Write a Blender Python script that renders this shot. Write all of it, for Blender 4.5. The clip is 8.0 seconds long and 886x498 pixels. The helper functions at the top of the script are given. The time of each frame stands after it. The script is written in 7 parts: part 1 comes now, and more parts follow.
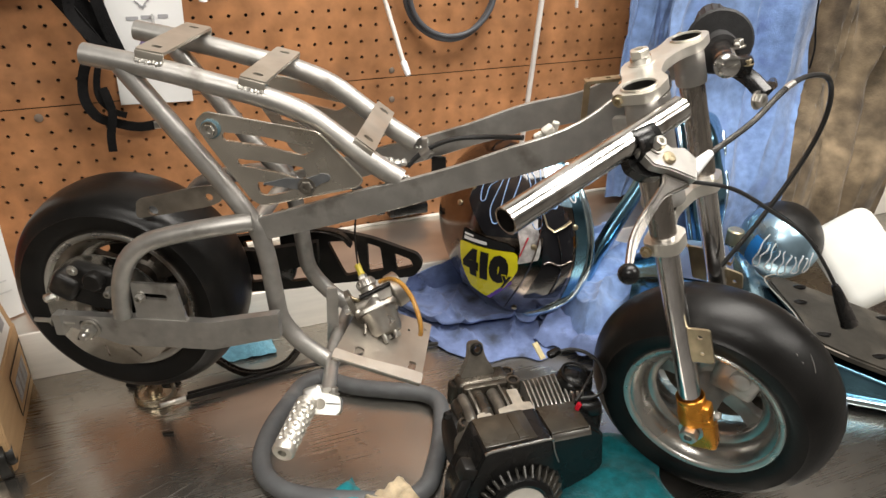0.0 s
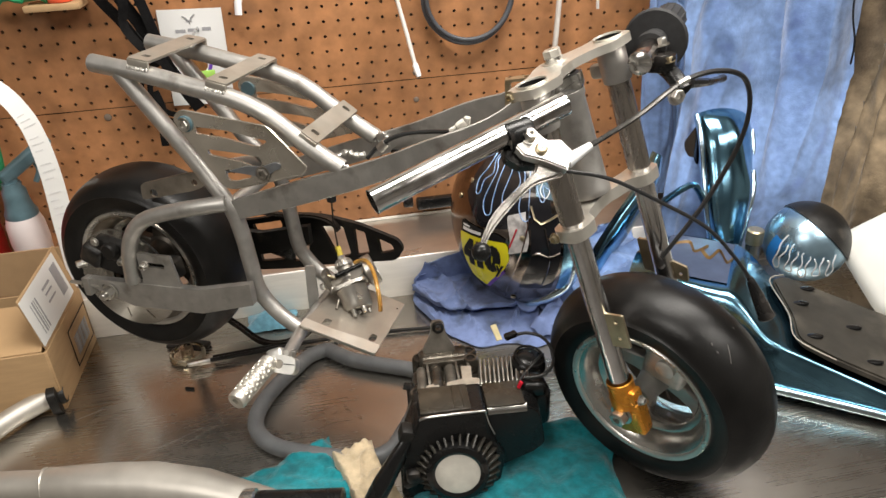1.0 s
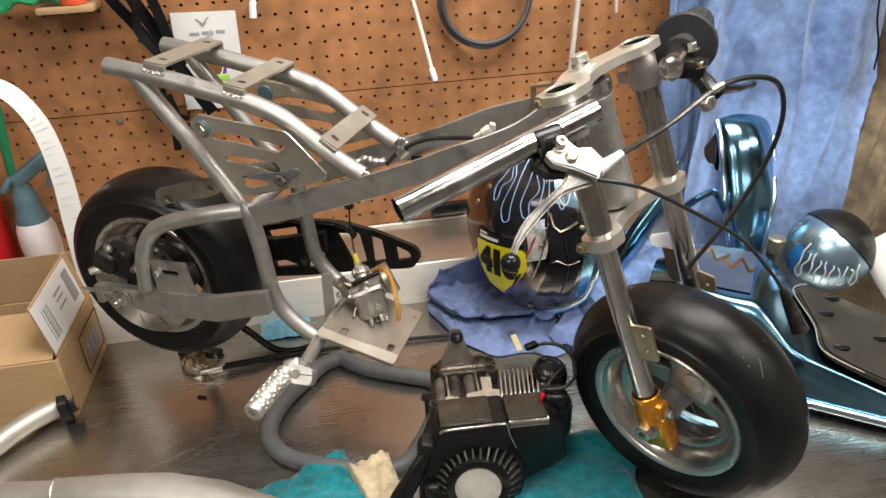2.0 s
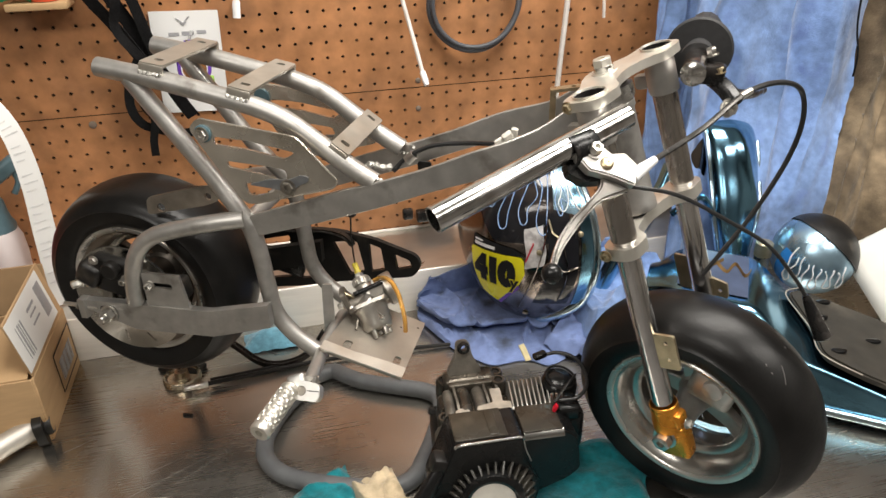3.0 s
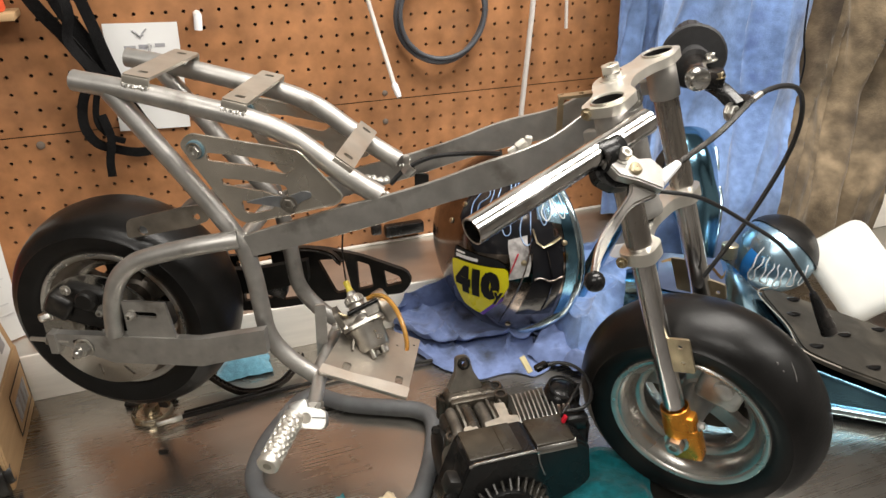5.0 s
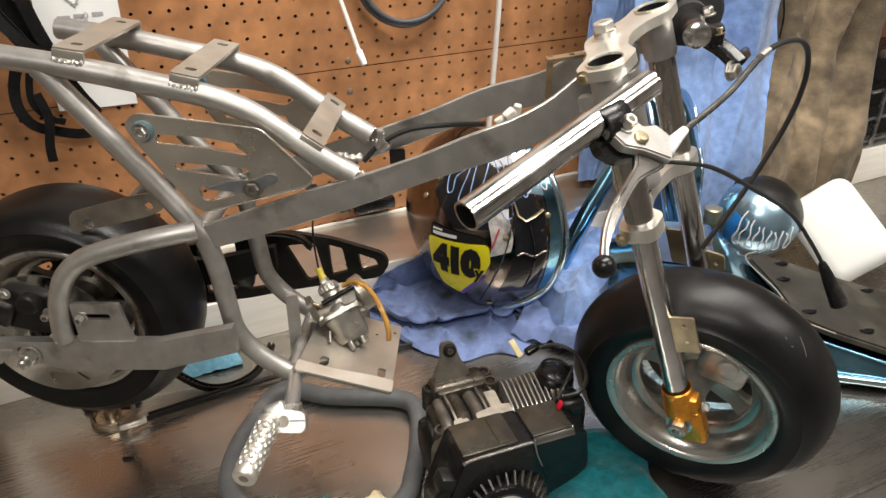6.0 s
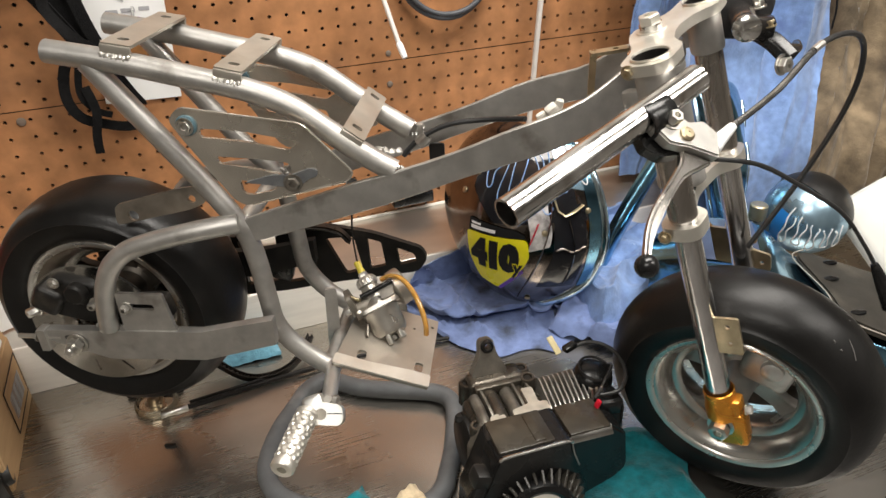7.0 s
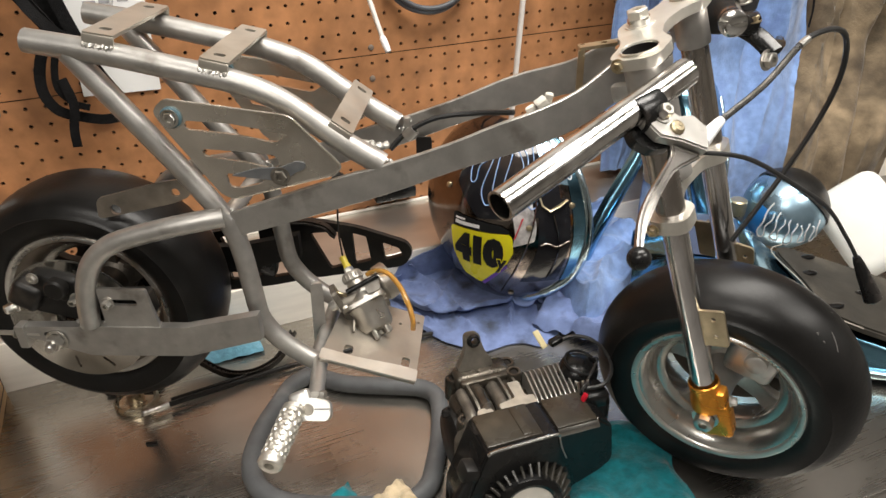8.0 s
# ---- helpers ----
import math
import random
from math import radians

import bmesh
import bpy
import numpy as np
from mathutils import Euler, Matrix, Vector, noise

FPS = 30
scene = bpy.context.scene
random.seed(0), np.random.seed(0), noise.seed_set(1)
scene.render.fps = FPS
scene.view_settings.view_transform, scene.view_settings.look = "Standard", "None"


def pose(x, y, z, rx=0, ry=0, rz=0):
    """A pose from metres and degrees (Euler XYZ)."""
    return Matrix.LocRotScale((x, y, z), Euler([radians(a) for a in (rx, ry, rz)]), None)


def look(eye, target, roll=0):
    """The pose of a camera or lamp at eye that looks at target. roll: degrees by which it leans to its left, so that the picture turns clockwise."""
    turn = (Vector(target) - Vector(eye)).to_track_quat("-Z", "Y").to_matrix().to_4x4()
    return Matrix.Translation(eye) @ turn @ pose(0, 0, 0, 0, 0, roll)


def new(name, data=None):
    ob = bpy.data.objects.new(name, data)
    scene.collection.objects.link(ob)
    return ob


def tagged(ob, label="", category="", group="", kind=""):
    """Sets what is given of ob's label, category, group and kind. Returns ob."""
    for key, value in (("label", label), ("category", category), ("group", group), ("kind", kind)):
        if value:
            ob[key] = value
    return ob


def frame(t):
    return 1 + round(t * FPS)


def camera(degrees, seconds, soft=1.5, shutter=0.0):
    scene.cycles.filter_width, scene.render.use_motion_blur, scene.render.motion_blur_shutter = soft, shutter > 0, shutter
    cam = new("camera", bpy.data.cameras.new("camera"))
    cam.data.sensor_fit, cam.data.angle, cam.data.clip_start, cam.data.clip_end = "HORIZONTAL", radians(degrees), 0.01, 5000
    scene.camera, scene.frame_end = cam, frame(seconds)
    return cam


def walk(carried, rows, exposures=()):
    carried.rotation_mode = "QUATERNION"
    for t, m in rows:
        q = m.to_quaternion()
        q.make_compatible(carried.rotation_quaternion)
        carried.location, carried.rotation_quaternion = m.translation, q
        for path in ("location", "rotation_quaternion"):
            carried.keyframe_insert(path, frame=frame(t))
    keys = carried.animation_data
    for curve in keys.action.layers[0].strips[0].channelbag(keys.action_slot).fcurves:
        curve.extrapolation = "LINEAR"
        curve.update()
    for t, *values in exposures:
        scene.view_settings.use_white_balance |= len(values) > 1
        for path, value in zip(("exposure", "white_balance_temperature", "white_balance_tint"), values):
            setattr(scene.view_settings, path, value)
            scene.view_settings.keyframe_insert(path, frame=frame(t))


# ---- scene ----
cam = camera(63.5, 8.0)
PATH = [
    (0, (-0.382, -1.148, 0.684), (0.264, 0.48, -0.282), 1.1),
    (0.5, (-0.268, -1.236, 0.697), (0.181, 0.481, -0.225), -1.4),
    (1, (-0.195, -1.283, 0.7), (0.08, 0.453, -0.254), -3.1),
    (1.5, (-0.197, -1.276, 0.699), (0.035, 0.47, -0.248), -3.2),
    (3, (-0.274, -1.221, 0.692), (0.129, 0.498, -0.248), -1.4),
    (3.5, (-0.309, -1.206, 0.688), (0.14, 0.499, -0.255), -0.7),
    (4, (-0.321, -1.199, 0.687), (0.186, 0.493, -0.252), -1.8),
    (4.2, (-0.326, -1.201, 0.69), (0.197, 0.501, -0.22), -1.6),
    (5.3, (-0.3589, -1.1598, 0.6772), (0.2900, 0.4937, -0.2415), -0.93),
    (5.5, (-0.3522, -1.1469, 0.6745), (0.3140, 0.4905, -0.2617), -1.50),
    (6, (-0.3498, -1.1103, 0.6654), (0.3443, 0.4844, -0.3226), -1.21),
    (6.5, (-0.3497, -1.1043, 0.6651), (0.3073, 0.5025, -0.3279), -0.90),
    (7, (-0.3493, -1.1052, 0.6670), (0.2443, 0.5186, -0.3386), -2.23),
    (7.5, (-0.3569, -1.1056, 0.6668), (0.2748, 0.5094, -0.3294), -1.32),
    (8, (-0.3598, -1.1004, 0.6635), (0.2937, 0.4943, -0.3505), -1.20),
]
walk(cam, [(t, look(eye, target, roll)) for t, eye, target, roll in PATH])
# ---- light ----
world = bpy.data.worlds.new("world")
scene.world = world
world.use_nodes = True
world.node_tree.nodes["Background"].inputs[0].default_value = (0.9, 0.93, 1.0, 1)
world.node_tree.nodes["Background"].inputs[1].default_value = 0.02
scene.view_settings.exposure = 0.25


def ceiling_lamp(x, y, length, wide, watts):
    data = bpy.data.lights.new("ceiling_lamp", "AREA")
    data.shape, data.size, data.size_y = "RECTANGLE", length, wide
    data.energy, data.color = watts, (1.0, 0.95, 0.88)
    lamp = new("ceiling_lamp", data)
    lamp.matrix_world = pose(x, y, 1.63)
    return lamp


ceiling_lamp(0.26, -0.66, 1.2, 0.40, 32)
ceiling_lamp(1.0, -1.6, 1.2, 0.45, 21)
ceiling_lamp(-1.1, -1.7, 1.2, 0.45, 20)


# ---- materials ----
def mat(name, col, rough=0.5, metal=0.0, var=0.15, scale=40.0, bump=0.1, bscale=300.0, spots=0.0, spotcol=None,
        stretch=(1, 1, 1), rvar=0.08, coat=0.0, trans=0.0, ior=1.45, sheen=0.0, per_piece=0.0, spec=0.5):
    m = bpy.data.materials.new(name)
    m.use_nodes = True
    nt = m.node_tree
    n, ln = nt.nodes, nt.links
    b = n["Principled BSDF"]
    b.inputs["Metallic"].default_value = metal
    b.inputs["Coat Weight"].default_value = coat
    b.inputs["Coat Roughness"].default_value = 0.08
    b.inputs["Transmission Weight"].default_value = trans
    b.inputs["IOR"].default_value = ior
    b.inputs["Specular IOR Level"].default_value = spec
    b.inputs["Sheen Weight"].default_value = sheen
    tc = n.new("ShaderNodeTexCoord")
    mp = n.new("ShaderNodeMapping")
    mp.inputs["Scale"].default_value = stretch
    ln.new(tc.outputs["Object"], mp.inputs[0])

    def tex(s, detail=5.0):
        t = n.new("ShaderNodeTexNoise")
        t.inputs["Scale"].default_value = s
        t.inputs["Detail"].default_value = detail
        ln.new(mp.outputs[0], t.inputs["Vector"])
        return t.outputs["Fac"]

    def ramp(src, lo, hi, a=0.3, z=0.7):
        r = n.new("ShaderNodeMapRange")
        r.inputs["From Min"].default_value, r.inputs["From Max"].default_value = a, z
        r.inputs["To Min"].default_value, r.inputs["To Max"].default_value = lo, hi
        ln.new(src, r.inputs["Value"])
        return r.outputs[0]

    def times(src, fac):
        x = n.new("ShaderNodeMix")
        x.data_type, x.blend_type = "RGBA", "MULTIPLY"
        x.inputs["Factor"].default_value = 1.0
        ln.new(src, x.inputs["A"]) if not isinstance(src, tuple) else setattr(x.inputs["A"], "default_value", src)
        ln.new(fac, x.inputs["B"])
        return x.outputs["Result"]

    fine, broad = tex(scale), tex(scale / 7, 3.0)
    out = times((*col, 1), ramp(fine, 1 - var, 1 + var))
    out = times(out, ramp(broad, 1 - var * 0.8, 1 + var * 0.8))
    if per_piece:
        info = n.new("ShaderNodeObjectInfo")
        out = times(out, ramp(info.outputs["Random"], 1 - per_piece, 1 + per_piece, 0, 1))
    if spots:
        x = n.new("ShaderNodeMix")
        x.data_type = "RGBA"
        ln.new(ramp(tex(scale / 2.5, 8.0), 0, 1, 0.62 - spots * 0.12, 0.72), x.inputs["Factor"])
        ln.new(out, x.inputs["A"])
        x.inputs["B"].default_value = (*spotcol, 1)
        out = x.outputs["Result"]
    ln.new(out, b.inputs["Base Color"])
    ln.new(ramp(tex(scale * 0.6), max(rough - rvar, 0.02), rough + rvar), b.inputs["Roughness"])
    if bump:
        bp = n.new("ShaderNodeBump")
        bp.inputs["Strength"].default_value = bump
        bp.inputs["Distance"].default_value = 0.002
        ln.new(tex(bscale), bp.inputs["Height"])
        ln.new(bp.outputs[0], b.inputs["Normal"])
    return m


FRAME = mat("grey_metal_paint", (0.47, 0.455, 0.43), 0.44, 0.85, 0.12, 60, 0.08, 500, 0.35, (0.25, 0.23, 0.205))
STEELPLATE = mat("raw_steel_plate", (0.47, 0.44, 0.385), 0.42, 0.75, 0.12, 30, 0.05, 300, 0.4, (0.36, 0.32, 0.26))
POLISHED = mat("polished_steel", (0.70, 0.69, 0.66), 0.2, 1.0, 0.06, 30, 0.03, 90, 0.3, (0.42, 0.37, 0.32), rvar=0.06)
CHROME = mat("scratched_chrome", (0.72, 0.70, 0.68), 0.17, 1.0, 0.20, 60, 0.18, 55, 0.9, (0.26, 0.21, 0.17), (1, 1, 0.4), rvar=0.10)
DULLTUBE = mat("dull_fork_tube", (0.34, 0.31, 0.28), 0.28, 0.95, 0.22, 45, 0.05, 200, 0.5, (0.16, 0.12, 0.09), (1, 1, 0.25))
CAST = mat("cast_aluminium", (0.62, 0.61, 0.58), 0.4, 0.9, 0.12, 60, 0.15, 700, 0.2, (0.25, 0.24, 0.22))
CARBCAST = mat("carburettor_casting", (0.52, 0.495, 0.45), 0.36, 0.9, 0.18, 70, 0.2, 600, 0.4, (0.24, 0.21, 0.18))
DIRTYCAST = mat("dirty_cast_aluminium", (0.22, 0.20, 0.17), 0.45, 0.7, 0.3, 60, 0.25, 500, 0.6, (0.07, 0.06, 0.05))
MACHINED = mat("machined_aluminium", (0.80, 0.77, 0.70), 0.4, 0.9, 0.06, 60, 0.04, 500)
ALLOY = mat("polished_alloy_rim", (0.58, 0.565, 0.53), 0.24, 0.9, 0.12, 30, 0.03, 300, 0.4, (0.3, 0.27, 0.23))
LEVER = mat("silver_lever_paint", (0.50, 0.485, 0.455), 0.36, 0.80, 0.08, 60, 0.05, 500, 0.25, (0.34, 0.32, 0.29))
GOLD = mat("gold_anodised", (0.85, 0.36, 0.05), 0.3, 0.75, 0.12, 60, 0.05, 400, 0.2, (0.4, 0.15, 0.02))
BRASSY = mat("passivated_steel", (0.50, 0.42, 0.28), 0.34, 0.9, 0.2, 60, 0.05, 400, 0.3, (0.25, 0.18, 0.1))
RUBBER = mat("tyre_rubber", (0.0075, 0.0071, 0.0068), 0.37, 0.0, 0.4, 25, 0.10, 220, 0.25, (0.018, 0.0165, 0.015), spec=0.34)
BLACKPL = mat("black_plastic", (0.008, 0.008, 0.008), 0.26, 0.0, 0.2, 60, 0.04, 900, 0.15, (0.035, 0.03, 0.027), spec=0.4)
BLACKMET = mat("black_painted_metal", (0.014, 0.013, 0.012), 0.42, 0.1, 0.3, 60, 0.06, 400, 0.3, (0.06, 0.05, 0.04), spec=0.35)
GRIP = mat("grip_rubber", (0.025, 0.025, 0.026), 0.62, 0.0, 0.2, 120, 0.3, 900)
CHAIN = mat("oily_chain", (0.05, 0.045, 0.04), 0.35, 0.8, 0.3, 200, 0.1, 700)
BOLT = mat("zinc_bolt", (0.64, 0.62, 0.58), 0.36, 1.0, 0.1, 90, 0.05, 500, 0.2, (0.3, 0.24, 0.16))
WELD = mat("bright_weld", (0.66, 0.64, 0.60), 0.38, 0.9, 0.1, 200, 0.6, 350)
BOARD = mat("hardboard", (0.370, 0.170, 0.072), 0.50, 0.0, 0.26, 30, 0.10, 700, 0.65, (0.235, 0.115, 0.055), rvar=0.14)
BENCH = mat("brushed_stainless", (0.45, 0.425, 0.385), 0.27, 0.96, 0.16, 6, 0.0, 60, 0.8, (0.34, 0.315, 0.28), (1.0, 1.6, 1.0), rvar=0.05)


def brush(m, across, depth, wear):
    """Adds brushing along x and smudges to a metal: fine lines in the relief and the roughness."""
    n, ln = m.node_tree.nodes, m.node_tree.links
    b = n["Principled BSDF"]
    tc, mp = n.new("ShaderNodeTexCoord"), n.new("ShaderNodeMapping")
    mp.inputs["Scale"].default_value = (2.0, across, 2.0)
    ln.new(tc.outputs["Object"], mp.inputs[0])
    lines = n.new("ShaderNodeTexNoise")
    lines.inputs["Scale"].default_value, lines.inputs["Detail"].default_value = 3.0, 6.0
    ln.new(mp.outputs[0], lines.inputs["Vector"])
    smear = n.new("ShaderNodeTexNoise")
    smear.inputs["Scale"].default_value, smear.inputs["Detail"].default_value, smear.inputs["Distortion"].default_value = 9.0, 7.0, 1.2
    ln.new(tc.outputs["Object"], smear.inputs["Vector"])
    old = b.inputs["Roughness"].links[0].from_socket
    for src, amount in ((lines.outputs["Fac"], 0.07), (smear.outputs["Fac"], wear)):
        shift, total = n.new("ShaderNodeMath"), n.new("ShaderNodeMath")
        shift.operation, total.operation = "MULTIPLY_ADD", "ADD"
        ln.new(src, shift.inputs[0])
        shift.inputs[1].default_value, shift.inputs[2].default_value = amount * 2, -amount
        ln.new(old, total.inputs[0]), ln.new(shift.outputs[0], total.inputs[1])
        old = total.outputs[0]
    ln.new(old, b.inputs["Roughness"])
    bp = n.new("ShaderNodeBump")
    bp.inputs["Strength"].default_value, bp.inputs["Distance"].default_value = depth, 0.0006
    ln.new(lines.outputs["Fac"], bp.inputs["Height"])
    ln.new(bp.outputs[0], b.inputs["Normal"])
    grain = n.new("ShaderNodeCombineXYZ")
    grain.inputs["Y"].default_value = 1.0
    ln.new(grain.outputs[0], b.inputs["Tangent"])
    b.inputs["Anisotropic"].default_value = 0.6


brush(BENCH, 150.0, 0.03, 0.09)
SCRATCH = mat("scratched_steel", (0.40, 0.38, 0.355), 0.55, 0.7, 0.3, 60, 0.0)
SPLASH = mat("lit_ledge_pale", (0.92, 0.88, 0.81), 0.40, 0.0, 0.06, 12, 0.03, 80, 0.3, (0.80, 0.76, 0.69), stretch=(1, 1, 8))
LEDGE = mat("ledge_steel", (0.60, 0.575, 0.53), 0.33, 0.9, 0.10, 10, 0.02, 60, 0.4, (0.48, 0.455, 0.41), (1, 2, 1))
TERRY = mat("blue_terry", (0.175, 0.275, 0.51), 0.95, 0.0, 0.22, 60, 0.55, 300, 0.45, (0.13, 0.20, 0.42), sheen=0.3)
TERRYDIRTY = mat("blue_shop_rag", (0.165, 0.225, 0.43), 0.95, 0.0, 0.20, 60, 0.35, 500, 0.75, (0.06, 0.075, 0.115), sheen=0.15)
TEAL = mat("teal_microfibre", (0.003, 0.17, 0.20), 0.95, 0.0, 0.30, 90, 0.6, 380, 0.3, (0.002, 0.10, 0.12), sheen=0.3)
BROWNTOWEL = mat("brown_mottled_towel", (0.165, 0.124, 0.078), 0.95, 0.0, 0.50, 26, 0.8, 220, 1.2, (0.040, 0.028, 0.018), sheen=0.15)
CREAM = mat("cream_rag", (0.52, 0.42, 0.28), 0.95, 0.0, 0.2, 80, 0.9, 300, 0.3, (0.35, 0.25, 0.14), sheen=0.2)
CARD = mat("cardboard", (0.46, 0.30, 0.155), 0.8, 0.0, 0.06, 30, 0.08, 200, 0.2, (0.38, 0.24, 0.12), (1, 1, 6))
CARDIN = mat("cardboard_inside", (0.36, 0.23, 0.12), 0.85, 0.0, 0.08, 30, 0.08, 200)
PAPER = mat("white_paper", (0.80, 0.80, 0.78), 0.6, 0.0, 0.02, 20, 0.03, 300)
INK = mat("black_ink", (0.010, 0.010, 0.011), 0.55, 0.0, 0.1, 60, 0.0, spec=0.25)
FAINTINK = mat("faint_print", (0.72, 0.72, 0.71), 0.6, 0.0, 0.1, 60, 0.0)
GREYINK = mat("grey_print", (0.35, 0.35, 0.36), 0.6, 0.0, 0.1, 60, 0.0)
YELLOW = mat("yellow_vinyl", (0.88, 0.80, 0.015), 0.3, 0.0, 0.04, 60, 0.02, 300)
WHITEVINYL = mat("white_vinyl", (0.8, 0.8, 0.8), 0.35, 0.0, 0.04, 60, 0.0)
ICECHROME = mat("ice_blue_chrome", (0.55, 0.70, 0.78), 0.16, 1.0, 0.12, 12, 0.02, 40, rvar=0.05)
BLUEPAINT = mat("bright_blue_paint", (0.03, 0.22, 0.60), 0.2, 0.3, 0.1, 30, 0.0)
DULLFIN = mat("fin_aluminium", (0.50, 0.48, 0.44), 0.42, 0.85, 0.2, 60, 0.1, 500, 0.4, (0.20, 0.18, 0.15))
SIDEPLATE = mat("ground_steel_plate", (0.66, 0.61, 0.53), 0.24, 0.85, 0.16, 28, 0.14, 26, 0.6, (0.36, 0.30, 0.22), rvar=0.10)
WHEELDARK = mat("dark_wheel_casting", (0.085, 0.072, 0.058), 0.4, 0.5, 0.35, 50, 0.2, 400, 0.5, (0.02, 0.017, 0.014))
BLUECHROME = mat("blue_chrome_wrap", (0.17, 0.35, 0.48), 0.17, 1.0, 0.25, 10, 0.22, 16, 0.5, (0.07, 0.15, 0.22), rvar=0.06)
DARKGLOSS = mat("dark_gloss_fairing", (0.012, 0.012, 0.014), 0.07, 0.1, 0.3, 12, 0.25, 22, 0.3, (0.10, 0.07, 0.05), rvar=0.03)
FLAMEPALE = mat("flame_pale_blue", (0.50, 0.62, 0.82), 0.3, 0.1, 0.1, 60, 0.0)
FLAMEBLUE = mat("flame_blue", (0.10, 0.26, 0.60), 0.25, 0.3, 0.1, 60, 0.0)
PAD = mat("black_foam_pad", (0.026, 0.023, 0.018), 0.62, 0.0, 0.3, 30, 0.25, 400, 0.6, (0.075, 0.066, 0.052))
TANKWHITE = mat("white_plastic", (0.84, 0.83, 0.78), 0.35, 0.0, 0.03, 30, 0.02, 200)
HOSE = mat("amber_hose", (0.75, 0.42, 0.10), 0.15, 0.0, 0.05, 30, 0.0, trans=0.6)
CLEARPL = mat("cloudy_plastic", (0.82, 0.74, 0.73), 0.35, 0.0, 0.04, 30, 0.02, trans=0.08)
TRIGGER = mat("slate_plastic", (0.10, 0.17, 0.20), 0.4, 0.0, 0.1, 60, 0.0)
PLUG = mat("grey_plug", (0.17, 0.13, 0.10), 0.5, 0.0, 0.1, 60, 0.0)
CHOC = mat("brown_print", (0.20, 0.09, 0.03), 0.45, 0.0, 0.3, 90, 0.0)
RED = mat("red_plastic", (0.50, 0.012, 0.015), 0.35, 0.0, 0.1, 20, 0.02)
GREEN = mat("green_plastic", (0.015, 0.20, 0.08), 0.4, 0.0, 0.1, 20, 0.02)
ORANGE = mat("orange_plastic", (0.80, 0.12, 0.05), 0.5, 0.0, 0.1, 20, 0.0)
PURPLE = mat("purple_print", (0.13, 0.05, 0.38), 0.4, 0.0, 0.1, 60, 0.0)
LIME = mat("lime_print", (0.35, 0.6, 0.12), 0.4, 0.0, 0.1, 60, 0.0)
STRAP = mat("black_webbing", (0.007, 0.0068, 0.007), 0.85, 0.0, 0.3, 200, 0.5, 500, spec=0.2)
GREYTUBE = mat("grey_foam_tube", (0.13, 0.135, 0.14), 0.5, 0.1, 0.12, 60, 0.1, 500, 0.2, (0.2, 0.2, 0.2))
CABLE = mat("black_cable", (0.02, 0.02, 0.02), 0.35, 0.0, 0.1, 60, 0.0)
WHITECABLE = mat("pale_cable", (0.62, 0.58, 0.54), 0.45, 0.0, 0.08, 60, 0.02)
EXHAUST = mat("brushed_exhaust", (0.58, 0.55, 0.50), 0.48, 0.75, 0.1, 25, 0.05, 300, 0.3, (0.48, 0.42, 0.35))
WALLPAINT = mat("workshop_paint", (0.32, 0.305, 0.28), 0.8, 0.0, 0.06, 4, 0.03, 60)
CEILPAINT = mat("ceiling_paint", (0.40, 0.39, 0.37), 0.85, 0.0, 0.05, 4, 0.03, 60)
CONCRETE = mat("concrete", (0.26, 0.25, 0.24), 0.75, 0.0, 0.15, 6, 0.1, 90)
DARKWOOD = mat("stained_wood", (0.20, 0.075, 0.035), 0.5, 0.0, 0.2, 20, 0.06, 200, stretch=(1, 1, 0.1))
WIRE = mat("plated_wire", (0.55, 0.55, 0.55), 0.25, 1.0, 0.05, 60, 0.0)
HOLESHADE = mat("hole_shade", (0.03, 0.022, 0.018), 0.8, 0.0, 0.2, 20, 0.0)
REDCAP = mat("red_rubber", (0.6, 0.01, 0.03), 0.45, 0.0, 0.1, 60, 0.0)


# ---- building helpers ----
V = Vector


def finish(bm, name, material, sharp=38):
    bmesh.ops.recalc_face_normals(bm, faces=bm.faces)
    me = bpy.data.meshes.new(name)
    bm.to_mesh(me)
    bm.free()
    me.materials.append(material)
    me.shade_smooth()
    me.set_sharp_from_angle(angle=radians(sharp))
    return me


def part(name, bm, material, parent, label="", m=None, sharp=38):
    """Links a bmesh as one mesh object under a thing or a part."""
    ob = new(name, finish(bm, name, material, sharp))
    ob.parent = parent
    if m is not None:
        ob.matrix_basis = m
    return tagged(ob, label)


def solo(name, bm, material, label, category, group="", kind="", m=None, sharp=38):
    ob = new(name, finish(bm, name, material, sharp))
    if m is not None:
        ob.matrix_world = m
    return tagged(ob, label, category, group, kind)


def thing(name, m, label, category, group="", kind=""):
    ob = new(name)
    ob.empty_display_size = 0.05
    ob.matrix_world = m
    return tagged(ob, label, category, group, kind)


def smooth(pts, n=6, closed=False):
    """A curve through the points (Catmull-Rom)."""
    p = [V(q) for q in pts]
    out, k = [], len(p)
    for i in range(k if closed else k - 1):
        a, b, c, d = (p[(i + j) % k] if closed else p[min(max(i + j, 0), k - 1)] for j in (-1, 0, 1, 2))
        for s in range(n):
            t = s / n
            out.append(0.5 * (2 * b + (c - a) * t + (2 * a - 5 * b + 4 * c - d) * t * t + (3 * b - a - 3 * c + d) * t ** 3))
    if not closed:
        out.append(p[-1])
    return out


